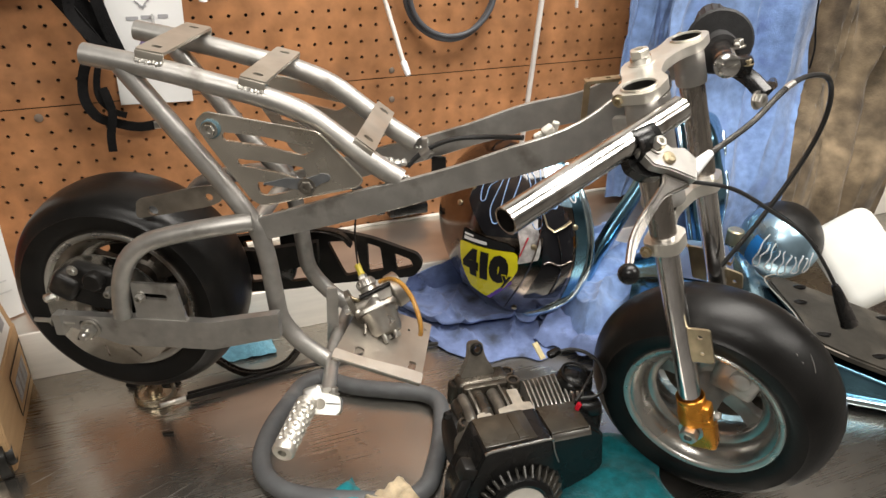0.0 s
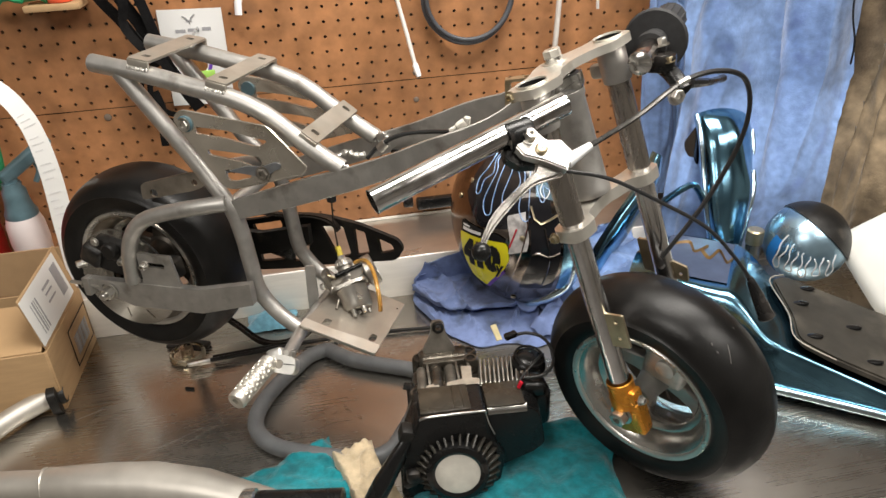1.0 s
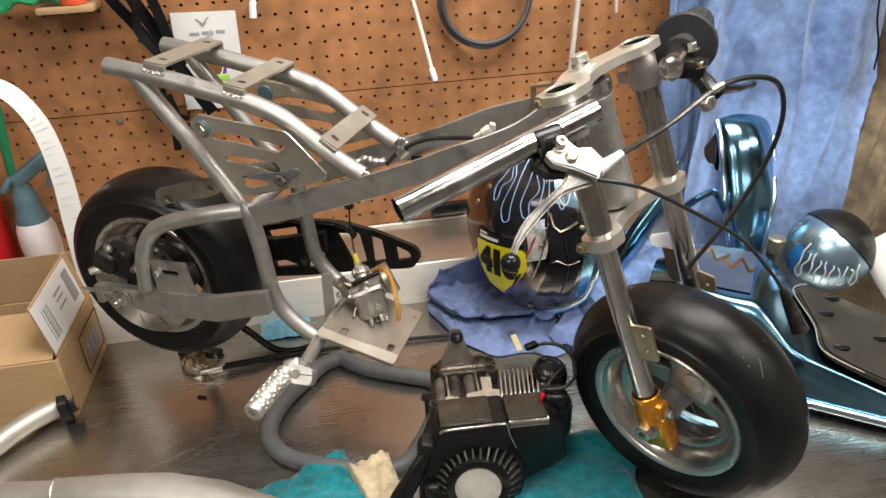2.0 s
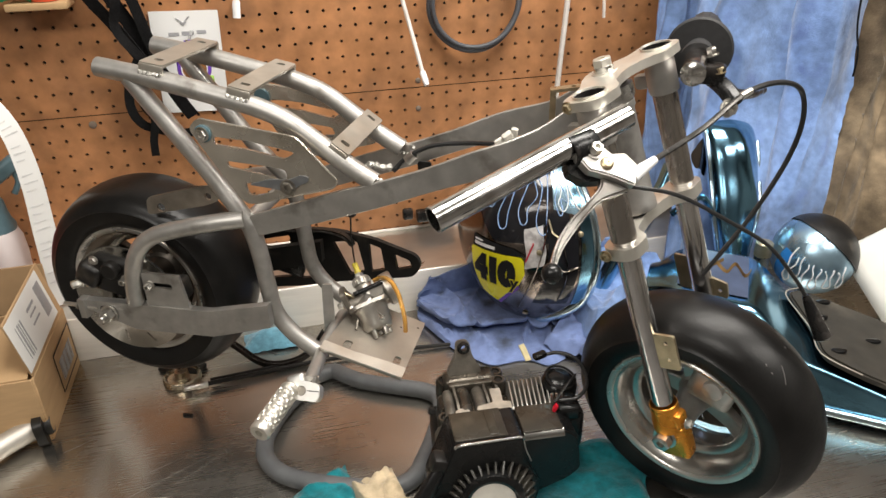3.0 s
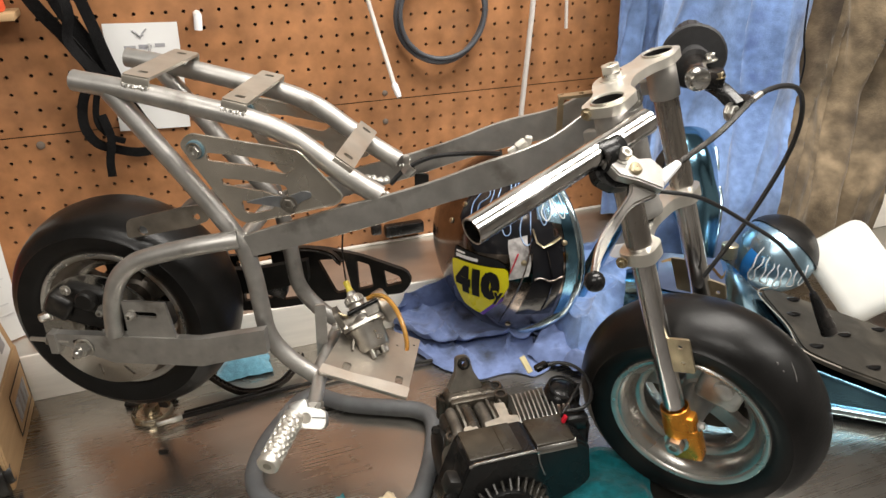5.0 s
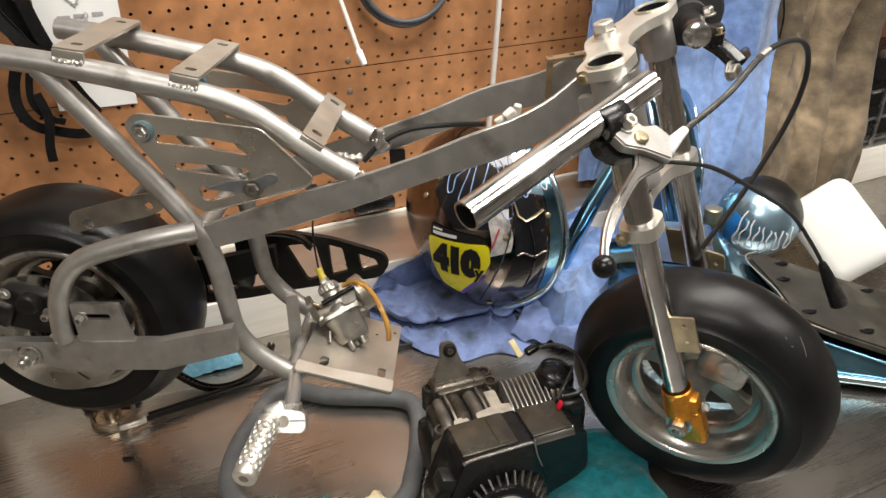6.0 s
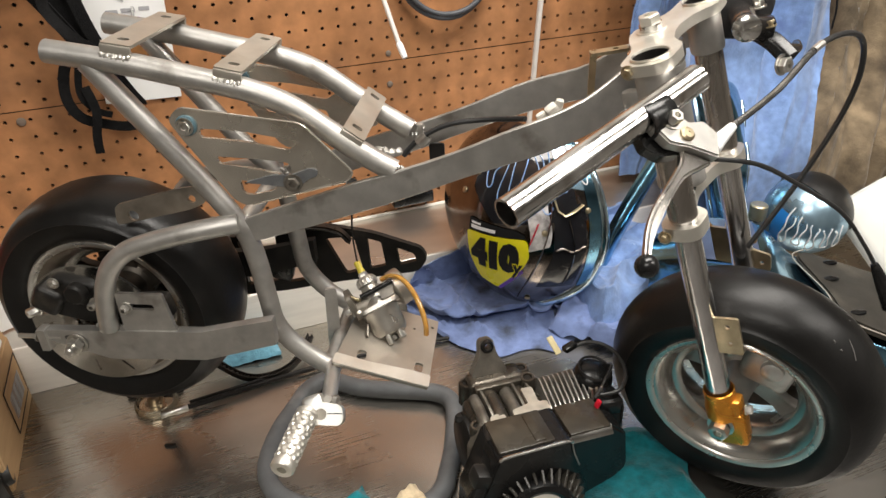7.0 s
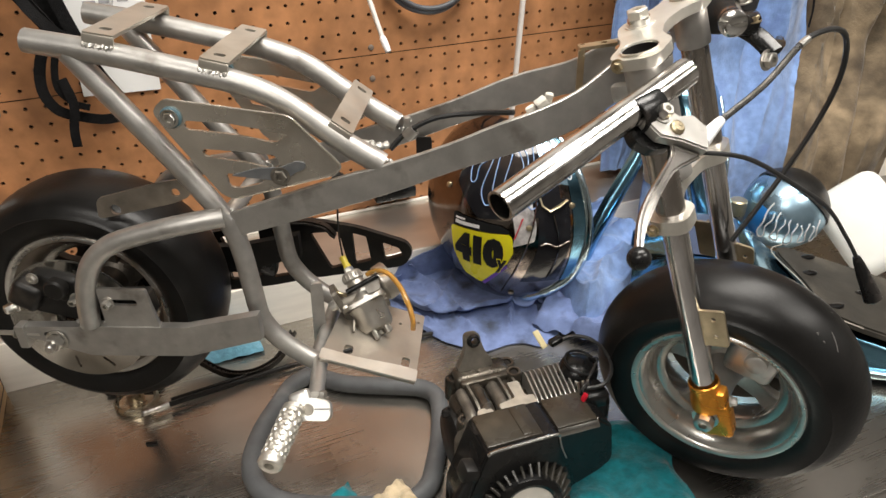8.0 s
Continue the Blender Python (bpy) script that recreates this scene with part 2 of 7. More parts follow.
def tube(bm, pts, r, seg=12, closed=False, hollow=0.0, flat=1.0):
    """Sweeps a round section along points. r: one radius or one for each point. hollow: the bore's share of the radius at open ends."""
    p = [V(q) for q in pts]
    k = len(p)
    rad = list(r) if isinstance(r, (list, tuple)) else [r] * k
    side = None
    rings = []
    for i in range(k):
        d = (p[(i + 1) % k] - p[i - 1]) if closed else p[min(i + 1, k - 1)] - p[max(i - 1, 0)]
        d.normalize()
        if side is None:
            side = d.orthogonal().normalized()
        side = (side - d * side.dot(d)).normalized()
        up = d.cross(side)
        rings.append([bm.verts.new(p[i] + rad[i] * (math.cos(a) * side + flat * math.sin(a) * up)) for a in (2 * math.pi * j / seg for j in range(seg))])
    def skin(x, y):
        for j in range(seg):
            bm.faces.new((x[j], x[(j + 1) % seg], y[(j + 1) % seg], y[j]))
    for i in range(k if closed else k - 1):
        skin(rings[i], rings[(i + 1) % k])
    if not closed:
        for ring, at, way, q in ((rings[0], p[0], p[1] - p[0], rad[0]), (rings[-1], p[-1], p[-2] - p[-1], rad[-1])):
            if hollow:
                inner = [bm.verts.new(at + (v.co - at) * hollow) for v in ring]
                deep = [bm.verts.new(v.co + way.normalized() * q * 2.5) for v in inner]
                skin(ring, inner), skin(inner, deep)
                bm.faces.new(deep)
            else:
                bm.faces.new(ring)
    return bm


def rod(a, b, r, seg=12, hollow=0.0, r2=None):
    return tube(bmesh.new(), [a, b], [r, r if r2 is None else r2], seg, hollow=hollow)


def lathe(bm, profile, m=None, seg=32, sweep=360.0):
    """Turns (radius, height) points about z."""
    m = m or Matrix()
    full = sweep >= 360
    n = seg if full else seg + 1
    rings = []
    for r, h in profile:
        if r < 1e-6:
            rings.append([bm.verts.new(m @ V((0, 0, h)))])
        else:
            rings.append([bm.verts.new(m @ V((r * math.cos(a), r * math.sin(a), h))) for a in (radians(sweep) * j / seg for j in range(n))])
    for x, y in zip(rings, rings[1:]):
        for j in range(seg):
            k = (j + 1) % n if full else j + 1
            if len(x) == 1 and len(y) > 1:
                bm.faces.new((x[0], y[k], y[j]))
            elif len(y) == 1 and len(x) > 1:
                bm.faces.new((x[j], x[k], y[0]))
            elif len(x) > 1:
                bm.faces.new((x[j], x[k], y[k], y[j]))
    return bm


def box(bm, size, m=None, bevel=0.0, segs=2):
    t = bmesh.new()
    bmesh.ops.create_cube(t, size=1.0, matrix=Matrix.Diagonal((*size, 1)))
    if bevel:
        bmesh.ops.bevel(t, geom=t.edges[:], offset=bevel, segments=segs, affect="EDGES", profile=0.5)
    return add(bm, t, m)


def add(bm, other, m=None):
    if m is not None:
        bmesh.ops.transform(other, matrix=m, verts=other.verts)
    me = bpy.data.meshes.new("t")
    other.to_mesh(me)
    other.free()
    bm.from_mesh(me)
    bpy.data.meshes.remove(me)
    return bm


def rounded(pts, r, n=5):
    """A polygon with rounded corners."""
    out, k = [], len(pts)
    for i in range(k):
        a, b, c = V(pts[i - 1]), V(pts[i]), V(pts[(i + 1) % k])
        q = min(r, 0.45 * (a - b).length, 0.45 * (c - b).length)
        s, e = b + (a - b).normalized() * q, b + (c - b).normalized() * q
        out += [(1 - t) ** 2 * s + 2 * t * (1 - t) * b + t * t * e for t in (j / n for j in range(n + 1))]
    return out


def circle(x, y, r, n=16):
    return [V((x + r * math.cos(2 * math.pi * j / n), y + r * math.sin(2 * math.pi * j / n))) for j in range(n)]


def plate(bm, outline, holes, thick, m=None):
    """A flat plate in xy with holes right through it."""
    t = bmesh.new()
    edges = []
    for loop in [outline, *holes]:
        vs = [t.verts.new((p[0], p[1], -thick / 2)) for p in loop]
        edges += [t.edges.new((vs[i - 1], vs[i])) for i in range(len(vs))]
    bmesh.ops.triangle_fill(t, edges=edges, use_beauty=True, use_dissolve=False)
    made = bmesh.ops.extrude_face_region(t, geom=t.faces[:])
    bmesh.ops.translate(t, vec=(0, 0, thick), verts=[g for g in made["geom"] if isinstance(g, bmesh.types.BMVert)])
    return add(bm, t, m)


def axes(o, x, y, z):
    """The matrix with these columns."""
    m = Matrix.Identity(4)
    for i, c in enumerate((x, y, z, o)):
        m.col[i][:3] = c
    return m


def along(a, b):
    """A matrix at a whose z points to b."""
    d = V(b) - V(a)
    return Matrix.Translation(a) @ d.to_track_quat("Z", "Y").to_matrix().to_4x4()


def hexbolt(bm, a, way, r=0.006, h=0.005, shank=0.0):
    a, way = V(a), V(way).normalized()
    m = along(a, a + way)
    lathe(bm, [(0, 0), (r * 1.35, 0), (r * 1.35, 0.0012), (r, 0.0012)], m, 16)
    lathe(bm, [(r, 0.0012), (r, h - 0.0008), (r * 0.88, h), (r * 0.5, h), (r * 0.45, h * 0.5), (0, h * 0.5)], m, 6)
    if shank:
        lathe(bm, [(r * 0.5, 0), (r * 0.5, -shank), (0, -shank)], m, 10)
    return bm


def grid(bm, nx, ny, f):
    vs = [[bm.verts.new(f(i / nx, j / ny)) for j in range(ny + 1)] for i in range(nx + 1)]
    for i in range(nx):
        for j in range(ny):
            bm.faces.new((vs[i][j], vs[i + 1][j], vs[i + 1][j + 1], vs[i][j + 1]))
    return bm


def thicken(bm, t):
    """Gives an open skin thickness: a second skin along its normals, joined at the borders."""
    bmesh.ops.recalc_face_normals(bm, faces=bm.faces)
    bm.normal_update()
    faces, border = bm.faces[:], [e for e in bm.edges if len(e.link_faces) == 1]
    twin = {v: bm.verts.new(v.co - v.normal * t) for v in bm.verts[:]}
    for fc in faces:
        bm.faces.new([twin[v] for v in reversed(fc.verts)])
    for e in border:
        p, q = e.verts
        bm.faces.new((p, q, twin[q], twin[p]))
    return bm


def nz(x, y, z=0.0, s=1.0):
    return noise.noise(V((x * s, y * s, z * s)))


# ---- the room ----
def slab(name, size, at, material, label, category):
    return solo(name, box(bmesh.new(), size, Matrix.Translation(at)), material, label, category, kind="structure")


slab("floor", (5.4, 4.4, 0.1), (0, -1.6, -0.96), CONCRETE, "grey concrete workshop floor", "floor")
slab("ceiling", (5.4, 4.4, 0.1), (0, -1.6, 1.72), CEILPAINT, "plain painted workshop ceiling", "ceiling")
slab("wall_north", (5.4, 0.1, 2.7), (0, 0.10, 0.4), WALLPAINT, "plain painted wall behind the bench", "wall")
slab("wood_panel", (1.2, 0.02, 1.4), (1.10, 0.035, 0.4), DARKWOOD, "stained wooden panel beside the pegboard", "panel")
slab("wall_south", (5.4, 0.1, 2.7), (0, -3.75, 0.4), WALLPAINT, "plain painted workshop wall", "wall")
slab("wall_west", (0.1, 4.4, 2.7), (-2.65, -1.6, 0.4), WALLPAINT, "plain painted workshop wall", "wall")
slab("wall_east", (0.1, 4.4, 2.7), (2.65, -1.6, 0.4), WALLPAINT, "plain painted workshop wall", "wall")

PITCH, ROW0 = 0.0254, 0.4660


def pegboard(x0, x1, z0, z1, rows):
    """A sheet with real holes: a square cell with an eight-sided hole for each peg hole."""
    bm = bmesh.new()
    cols = [i * PITCH for i in range(-60, 18)]
    cols = [c + (0.0065 if -0.566 < c < -0.372 else 0.0) for c in cols if x0 + 0.006 < c < x1 - 0.006]
    lines = [ROW0 + k * PITCH for k in rows]
    xs = [x0] + [(a + b) / 2 for a, b in zip(cols, cols[1:])] + [x1]
    zs = [z0] + [(a + b) / 2 for a, b in zip(lines, lines[1:])] + [z1]
    corner = {}

    def cv(i, j):
        if (i, j) not in corner:
            corner[i, j] = bm.verts.new((xs[i], 0, zs[j]))
        return corner[i, j]

    r = 0.0029
    for i, cx in enumerate(cols):
        for j, cz in enumerate(lines):
            ring = [bm.verts.new((cx + r * math.cos(a), 0, cz + r * math.sin(a))) for a in (math.pi / 4 * k + math.pi / 8 for k in range(8))]
            back = [bm.verts.new(v.co + V((0, 0.006, 0))) for v in ring]
            q = [cv(i + 1, j + 1), cv(i, j + 1), cv(i, j), cv(i + 1, j)]
            for k in range(8):
                bm.faces.new((ring[k], ring[(k + 1) % 8], back[(k + 1) % 8], back[k]))
            for k in range(4):
                bm.faces.new((q[k], ring[2 * k + 1], ring[2 * k]))
                bm.faces.new((q[k], q[(k + 1) % 4], ring[(2 * k + 2) % 8], ring[2 * k + 1]))
    return bm


def board_thing(name, x0, x1, z0, z1, rows):
    bm = pegboard(x0, x1, z0, z1, rows)
    return solo(name, bm, BOARD, "tan hardboard pegboard panel with rows of dark holes", "pegboard", "pegboard panels", "structure")


board_thing("pegboard", -1.40, 0.445, 0.3532, 0.78, range(-4, 12))
board_thing("pegboard", -1.40, 0.445, 0.02, 0.3517, range(-17, -4))
# near-black sheet added to give the peg holes their shade
slab("pegboard_backing", (1.84, 0.004, 0.78), (-0.478, 0.012, 0.40), HOLESHADE, "dark sheet added for the shade behind the pegboard", "backing")

# plugged holes and small screws in the board
for px, pz, pr in ((-0.0255, 0.3645, 0.0048), (-0.0265, 0.3145, 0.005), (-0.564, 0.3375, 0.0062)):
    bm = lathe(bmesh.new(), [(pr, 0.0), (pr, 0.0012), (pr * 0.8, 0.002), (0, 0.0022)], pose(px, 0, pz, 90, 0, 0), 14)
    solo("hole_plug", bm, PLUG, "grey plastic plug pressed into a pegboard hole", "plug", "hole plugs")

# the steel bench with its ledge
STEP_Y, STEP_Z = -0.167, 0.0805
bm = bmesh.new()
box(bm, (2.6, 0.752, 0.04), Matrix.Translation((0, -0.396, -0.02)), 0.005, 3)
bench = solo("workbench", bm, BENCH, "brushed stainless steel workbench top with scratches and smears", "workbench", kind="structure")
# raised steel ledge along the wall: top sheet, riser and a thin lip under the pegboard
ALONG = axes((0, 0, 0), (0, 1, 0), (0, 0, 1), (1, 0, 0))
bm = plate(bmesh.new(), rounded([(STEP_Y + 0.0025, 0.0), (STEP_Y + 0.0025, STEP_Z - 0.0010), (-0.002, STEP_Z), (-0.002, 0.0)], 0.002, 3), [], 2.6, ALONG)
ledge = part("back_ledge", bm, LEDGE, bench, "raised steel ledge along the wall")
bm = plate(bmesh.new(), rounded([(STEP_Y, 0.0003), (STEP_Y, STEP_Z - 0.0022), (STEP_Y + 0.0010, STEP_Z - 0.0008), (STEP_Y + 0.0022, STEP_Z - 0.0012), (STEP_Y + 0.0022, 0.0003)], 0.0004, 2), [], 2.6, ALONG)
# near-white colour stands in for the light that the steel riser reflects
part("riser", bm, SPLASH, ledge, "front of the ledge, paled for the light on it")
bm = plate(bmesh.new(), rounded([(-0.0050, STEP_Z), (-0.0050, STEP_Z + 0.005), (-0.002, STEP_Z + 0.005), (-0.002, STEP_Z)], 0.0008, 2), [], 2.6, ALONG)
part("lip", bm, SPLASH, ledge, "thin bright lip at the wall")
for lx in (-1.2, 1.2):
    for ly in (-0.72, -0.08):
        part("leg", rod((lx, ly, -0.04), (lx, ly, -0.91), 0.02, 10), BENCH, bench)
for k, (p, q, r) in enumerate((((-0.545, -0.505), (-0.415, -0.440), 0.00030), ((-0.508, -0.458), (-0.457, -0.437), 0.00022), ((-0.615, -0.385), (-0.571, -0.362), 0.00026), ((-0.470, -0.490), (-0.380, -0.425), 0.00020), ((-0.36, -0.47), (-0.30, -0.52), 0.00020))):
    part("scratch", tube(bmesh.new(), [(*p, -0.0001), ((p[0] + q[0]) / 2 + 0.002, (p[1] + q[1]) / 2, 0.0001), (*q, -0.0001)], r * 0.8, 5), SCRATCH, bench, "pale scratch in the steel")


# ---- the bike ----
BIKE = Matrix.Translation((-0.19, -0.472, 0)) @ Matrix.Rotation(radians(-27), 4, "Z")
bike = thing("pocket_bike", BIKE, "bare grey metal pocket bike with slick tyres and no engine", "pocket bike")

# steering frame: h ahead, l to the far side, a up the stem
UP = V((-0.295, 0, 0.955)).normalized()
FAR = V((0.447, 0.888, 0.127))
FAR = (FAR - UP * FAR.dot(UP)).normalized()
AHEAD = FAR.cross(UP)
STEER = axes((0.274, -0.0035, 0.5215), AHEAD, FAR, UP)


def st(h, l, a):
    return STEER @ V((h, l, a))


def side_m(v):
    """A plate drawn in (along, up), standing in the bike's plane v."""
    return axes((0, v, 0), (1, 0, 0), (0, 0, 1), (0, -1, 0))


RAIL = [(-0.266, 0.515), (-0.199, 0.504), (-0.139, 0.491), (-0.091, 0.480), (-0.056, 0.466), (-0.022, 0.442), (0.007, 0.421), (0.033, 0.405)]
DOWN = [(-0.231, 0.505), (-0.184, 0.440), (-0.153, 0.397), (-0.122, 0.356), (-0.113, 0.335), (-0.108, 0.305), (-0.105, 0.268), (-0.100, 0.232), (-0.079, 0.202), (-0.047, 0.178)]
for s in (-1, 1):
    part("seat_rail", tube(bmesh.new(), smooth([(u, s * 0.052, w) for u, w in RAIL], 5), 0.0104, 14, hollow=0.8), FRAME, bike)
    part("down_tube", tube(bmesh.new(), smooth([(u, s * (0.052 if w > 0.36 else 0.057), w) for u, w in DOWN], 5), 0.0098, 14), FRAME, bike)
    # spar: a bent flat bar that runs in to the head tube
    top = [(-0.112, 0.358), (-0.007, 0.395), (0.033, 0.407), (0.092, 0.428), (0.141, 0.449), (0.199, 0.470), (0.234, 0.493), (0.262, 0.503)]
    low = [(-0.112, 0.332), (-0.052, 0.350), (0.038, 0.380), (0.097, 0.403), (0.141, 0.418), (0.206, 0.440), (0.238, 0.458), (0.262, 0.462)]
    bm = bmesh.new()
    rows = []
    upper, lower = ([(p.x, p.y) for p in smooth([(u, w, 0) for u, w in some], 4)] for some in (top, low))
    for (ua, wa), (ub, wb) in zip(upper, lower):
        t = min(max((ua - 0.15) / 0.11, 0), 1)
        v = s * (0.062 - 0.034 * t * t * (3 - 2 * t))
        rows.append([bm.verts.new(c) for c in ((ua, v, wa), (ua, v - s * 0.005, wa), (ub, v - s * 0.005, wb), (ub, v, wb))])
    for a, b in zip(rows, rows[1:]):
        for k in range(4):
            bm.faces.new((a[k], a[(k + 1) % 4], b[(k + 1) % 4], b[k]))
    bm.faces.new(rows[0]), bm.faces.new(rows[-1])
    bmesh.ops.recalc_face_normals(bm, faces=bm.faces)
    bmesh.ops.bevel(bm, geom=[e for e in bm.edges if e.is_manifold and e.calc_face_angle() > 1.0], offset=0.0008, segments=1, affect="EDGES")
    part("spar", bm, FRAME, bike, "flat grey metal spar")
    # welds where the tubes meet
    for (u, v, w), r in (((0.035, s * 0.055, 0.404), 0.0112), ((-0.117, s * 0.056, 0.352), 0.0118), ((-0.226, s * 0.052, 0.498), 0.0108), ((-0.05, s * 0.057, 0.178), 0.0105)):
        bm = bmesh.new()
        ring = [(u + r * math.cos(a) * 0.9, v, w + r * math.sin(a) * 0.55) for a in (k / 42 * 2 * math.pi for k in range(42))]
        tube(bm, ring, [0.0023 + 0.0006 * math.sin(k * 2.1) for k in range(42)], 7, closed=True)
        part("weld_bead", bm, FRAME, bike)
    # side plate with slots
    rim = rounded([(-0.160, 0.459), (-0.149, 0.4705), (-0.0413, 0.4560), (0.000, 0.411), (-0.006, 0.4030), (-0.103, 0.3770), (-0.113, 0.3830), (-0.150, 0.441)], 0.006)
    slots = [rounded([(-0.1335, 0.4515), (-0.0938, 0.4490), (-0.0430, 0.4395), (-0.0560, 0.4315), (-0.0955, 0.4395), (-0.1335, 0.4430)], 0.004),
             rounded([(-0.1225, 0.4255), (-0.0821, 0.4230), (-0.0570, 0.4200), (-0.0545, 0.4115), (-0.0610, 0.4065), (-0.0818, 0.4125), (-0.1215, 0.4185)], 0.004),
             rounded([(-0.1050, 0.4030), (-0.0700, 0.3975), (-0.0745, 0.3930), (-0.0940, 0.3880), (-0.1035, 0.3890)], 0.004)]
    pl = part("side_plate", plate(bmesh.new(), rim, slots, 0.0035, side_m(s * 0.069)), SIDEPLATE, bike, "polished steel side plate with long slots")
    lip = rounded([(-0.150, 0.4705), (-0.0413, 0.4560), (0.000, 0.411), (-0.006, 0.4030), (-0.100, 0.3778)], 0.006)
    run = [p for p in lip if p.x > -0.145 and not (p.x < -0.098 and p.y < 0.40)]
    run.sort(key=lambda p: math.atan2(p.y - 0.42, p.x + 0.12))
    part("rolled_edge", tube(bmesh.new(), [(p.x, s * 0.0705, p.y) for p in run], 0.0013, 6), SIDEPLATE, pl)
    bm = lathe(bmesh.new(), [(0, 0.004), (0.006, 0.0035), (0.0095, 0.002), (0.0095, -0.006), (0, -0.006)], along((-0.1435, s * 0.0705, 0.4545), (-0.1435, s * 1, 0.4545)), 18)
    part("rubber_bush", bm, TRIGGER, pl, "blue-grey plastic bush")
    part("slot_arm", plate(bmesh.new(), rounded([(-0.100, 0.4010), (-0.075, 0.4085), (-0.054, 0.4095), (-0.0385, 0.4160), (-0.0315, 0.4140), (-0.0320, 0.4085), (-0.041, 0.4050), (-0.052, 0.3960), (-0.073, 0.3985)], 0.003), [], 0.002, side_m(s * 0.0718)), GREYTUBE, pl, "dark grey arm bolted over the slot")
    part("bolt", hexbolt(bmesh.new(), (-0.0550, s * 0.0725, 0.4015), (0, s, 0), 0.0065, 0.004), DIRTYCAST, pl)
    part("bolt", hexbolt(bmesh.new(), (-0.1440, s * 0.0735, 0.4543), (0, s, 0), 0.0060, 0.0035), BOLT, pl)

# seat brackets across the rails
for u, w, tilt, wide in ((-0.198, 0.5205, 9, 0.027), (-0.103, 0.4985, 12, 0.025), (0.0, 0.441, 36, 0.022)):
    bm = bmesh.new()
    m = pose(u, 0, w, 0, tilt, 0)
    plate(bm, rounded([(-wide / 2, -0.058), (wide / 2, -0.058), (wide / 2, 0.058), (-wide / 2, 0.058)], 0.003),
          [rounded([(-0.005, y - 0.0035), (0.005, y - 0.0035), (0.005, y + 0.0035), (-0.005, y + 0.0035)], 0.003, 3) for y in (-0.042, 0.044)], 0.003, m)
    for y in (-0.0575, 0.0575):
        box(bm, (wide, 0.003, 0.010), m @ Matrix.Translation((0, y, -0.005)), 0.0008)
    br = part("seat_bracket", bm, STEELPLATE, bike, "raw steel strap bracket with two holes")
    for y in (-0.055, 0.055):
        bm = bmesh.new()
        seam = [m @ V((wide * (-0.47 + 0.94 * k / 24), y * 1.065, -0.0098 + 0.0006 * math.sin(k * 0.9))) for k in range(25)]
        tube(bm, seam, [0.0027 + 0.0006 * math.sin(k * 2.0) for k in range(25)], 8)
        part("weld_bead", bm, WELD, br, "bright weld bead")

# head tube, cross tubes, small brackets on the frame
bm = lathe(bmesh.new(), [(0.018, -0.034), (0.0225, -0.034), (0.0225, -0.040), (0.021, -0.043), (0.021, -0.140), (0.0225, -0.143), (0.0225, -0.150), (0.018, -0.150)], STEER @ Matrix.Translation((-0.022, 0, 0)), 28)
head = part("head_tube", bm, FRAME, bike)
bm = lathe(bmesh.new(), [(0.019, -0.016), (0.024, -0.017), (0.0245, -0.022), (0.0245, -0.029), (0.022, -0.034), (0.018, -0.034)], STEER @ Matrix.Translation((-0.022, 0, 0)), 40)
part("bearing_ring", bm, POLISHED, head, "knurled bearing lock ring")
for a, b, r in (((-0.117, -0.057, 0.350), (-0.117, 0.057, 0.350), 0.008), ((-0.052, -0.055, 0.178), (-0.052, 0.057, 0.178), 0.008)):
    part("cross_tube", rod(a, b, r, 12), FRAME, bike)
bm = bmesh.new()
plate(bm, rounded([(0, 0), (0.006, 0), (0.006, 0.038), (0, 0.038)], 0.001), [], 0.004, axes((0.205, 0.006, 0.455), (1, 0, 0), (0, 0, 1), (0, -1, 0)))
plate(bm, rounded([(0, -0.006), (0.034, -0.006), (0.034, 0.006), (0, 0.006)], 0.002), [circle(0.023, 0, 0.003, 10)], 0.003, axes((0.205, 0.006, 0.4935), (0.98, 0.12, 0.12), (-0.12, 0.98, 0), (-0.1, 0, 0.99)))
part("cable_bracket", bm, BRASSY, bike, "bent brass-coloured bracket with a hole")
bm = bmesh.new()
box(bm, (0.011, 0.009, 0.011), pose(0.172, -0.050, 0.461, 10, -35, 20), 0.0022)
box(bm, (0.009, 0.007, 0.007), pose(0.163, -0.050, 0.456, 0, -30, 10), 0.002)
box(bm, (0.007, 0.006, 0.012), pose(0.177, -0.049, 0.465, 14, 10, 0), 0.0018)
part("putty_lump", bm, mat("dull_putty", (0.56, 0.53, 0.47), 0.8, 0.0, 0.2, 120, 0.4, 400), bike, "lump of whitish putty")
part("throttle_cable", tube(bmesh.new(), smooth([(0.028, 0.03, 0.385), (0.045, 0.034, 0.402), (0.075, 0.035, 0.417), (0.115, 0.03, 0.424), (0.15, 0.01, 0.432)], 6), 0.0028, 8), CABLE, bike, "black cable between the spars")
bm = bmesh.new()
lathe(bm, [(0.0042, 0), (0.0062, 0), (0.0062, 0.012), (0.0042, 0.012)], along((0.044, 0.034, 0.397), (0.055, 0.0345, 0.408)), 14)
box(bm, (0.006, 0.006, 0.010), Matrix.Translation((0.046, 0.034, 0.413)), 0.001)
part("cable_clip", bm, BOLT, bike, "bright metal cable clip")
part("weld_bead", tube(bmesh.new(), smooth([(-0.004, 0.012, 0.392), (0.006, 0.02, 0.396), (0.016, 0.022, 0.392), (0.026, 0.03, 0.390)], 5), [0.0035 + 0.001 * math.sin(i * 1.9) for i in range(16)], 8), WELD, bike, "bright weld bead")
bm = bmesh.new()
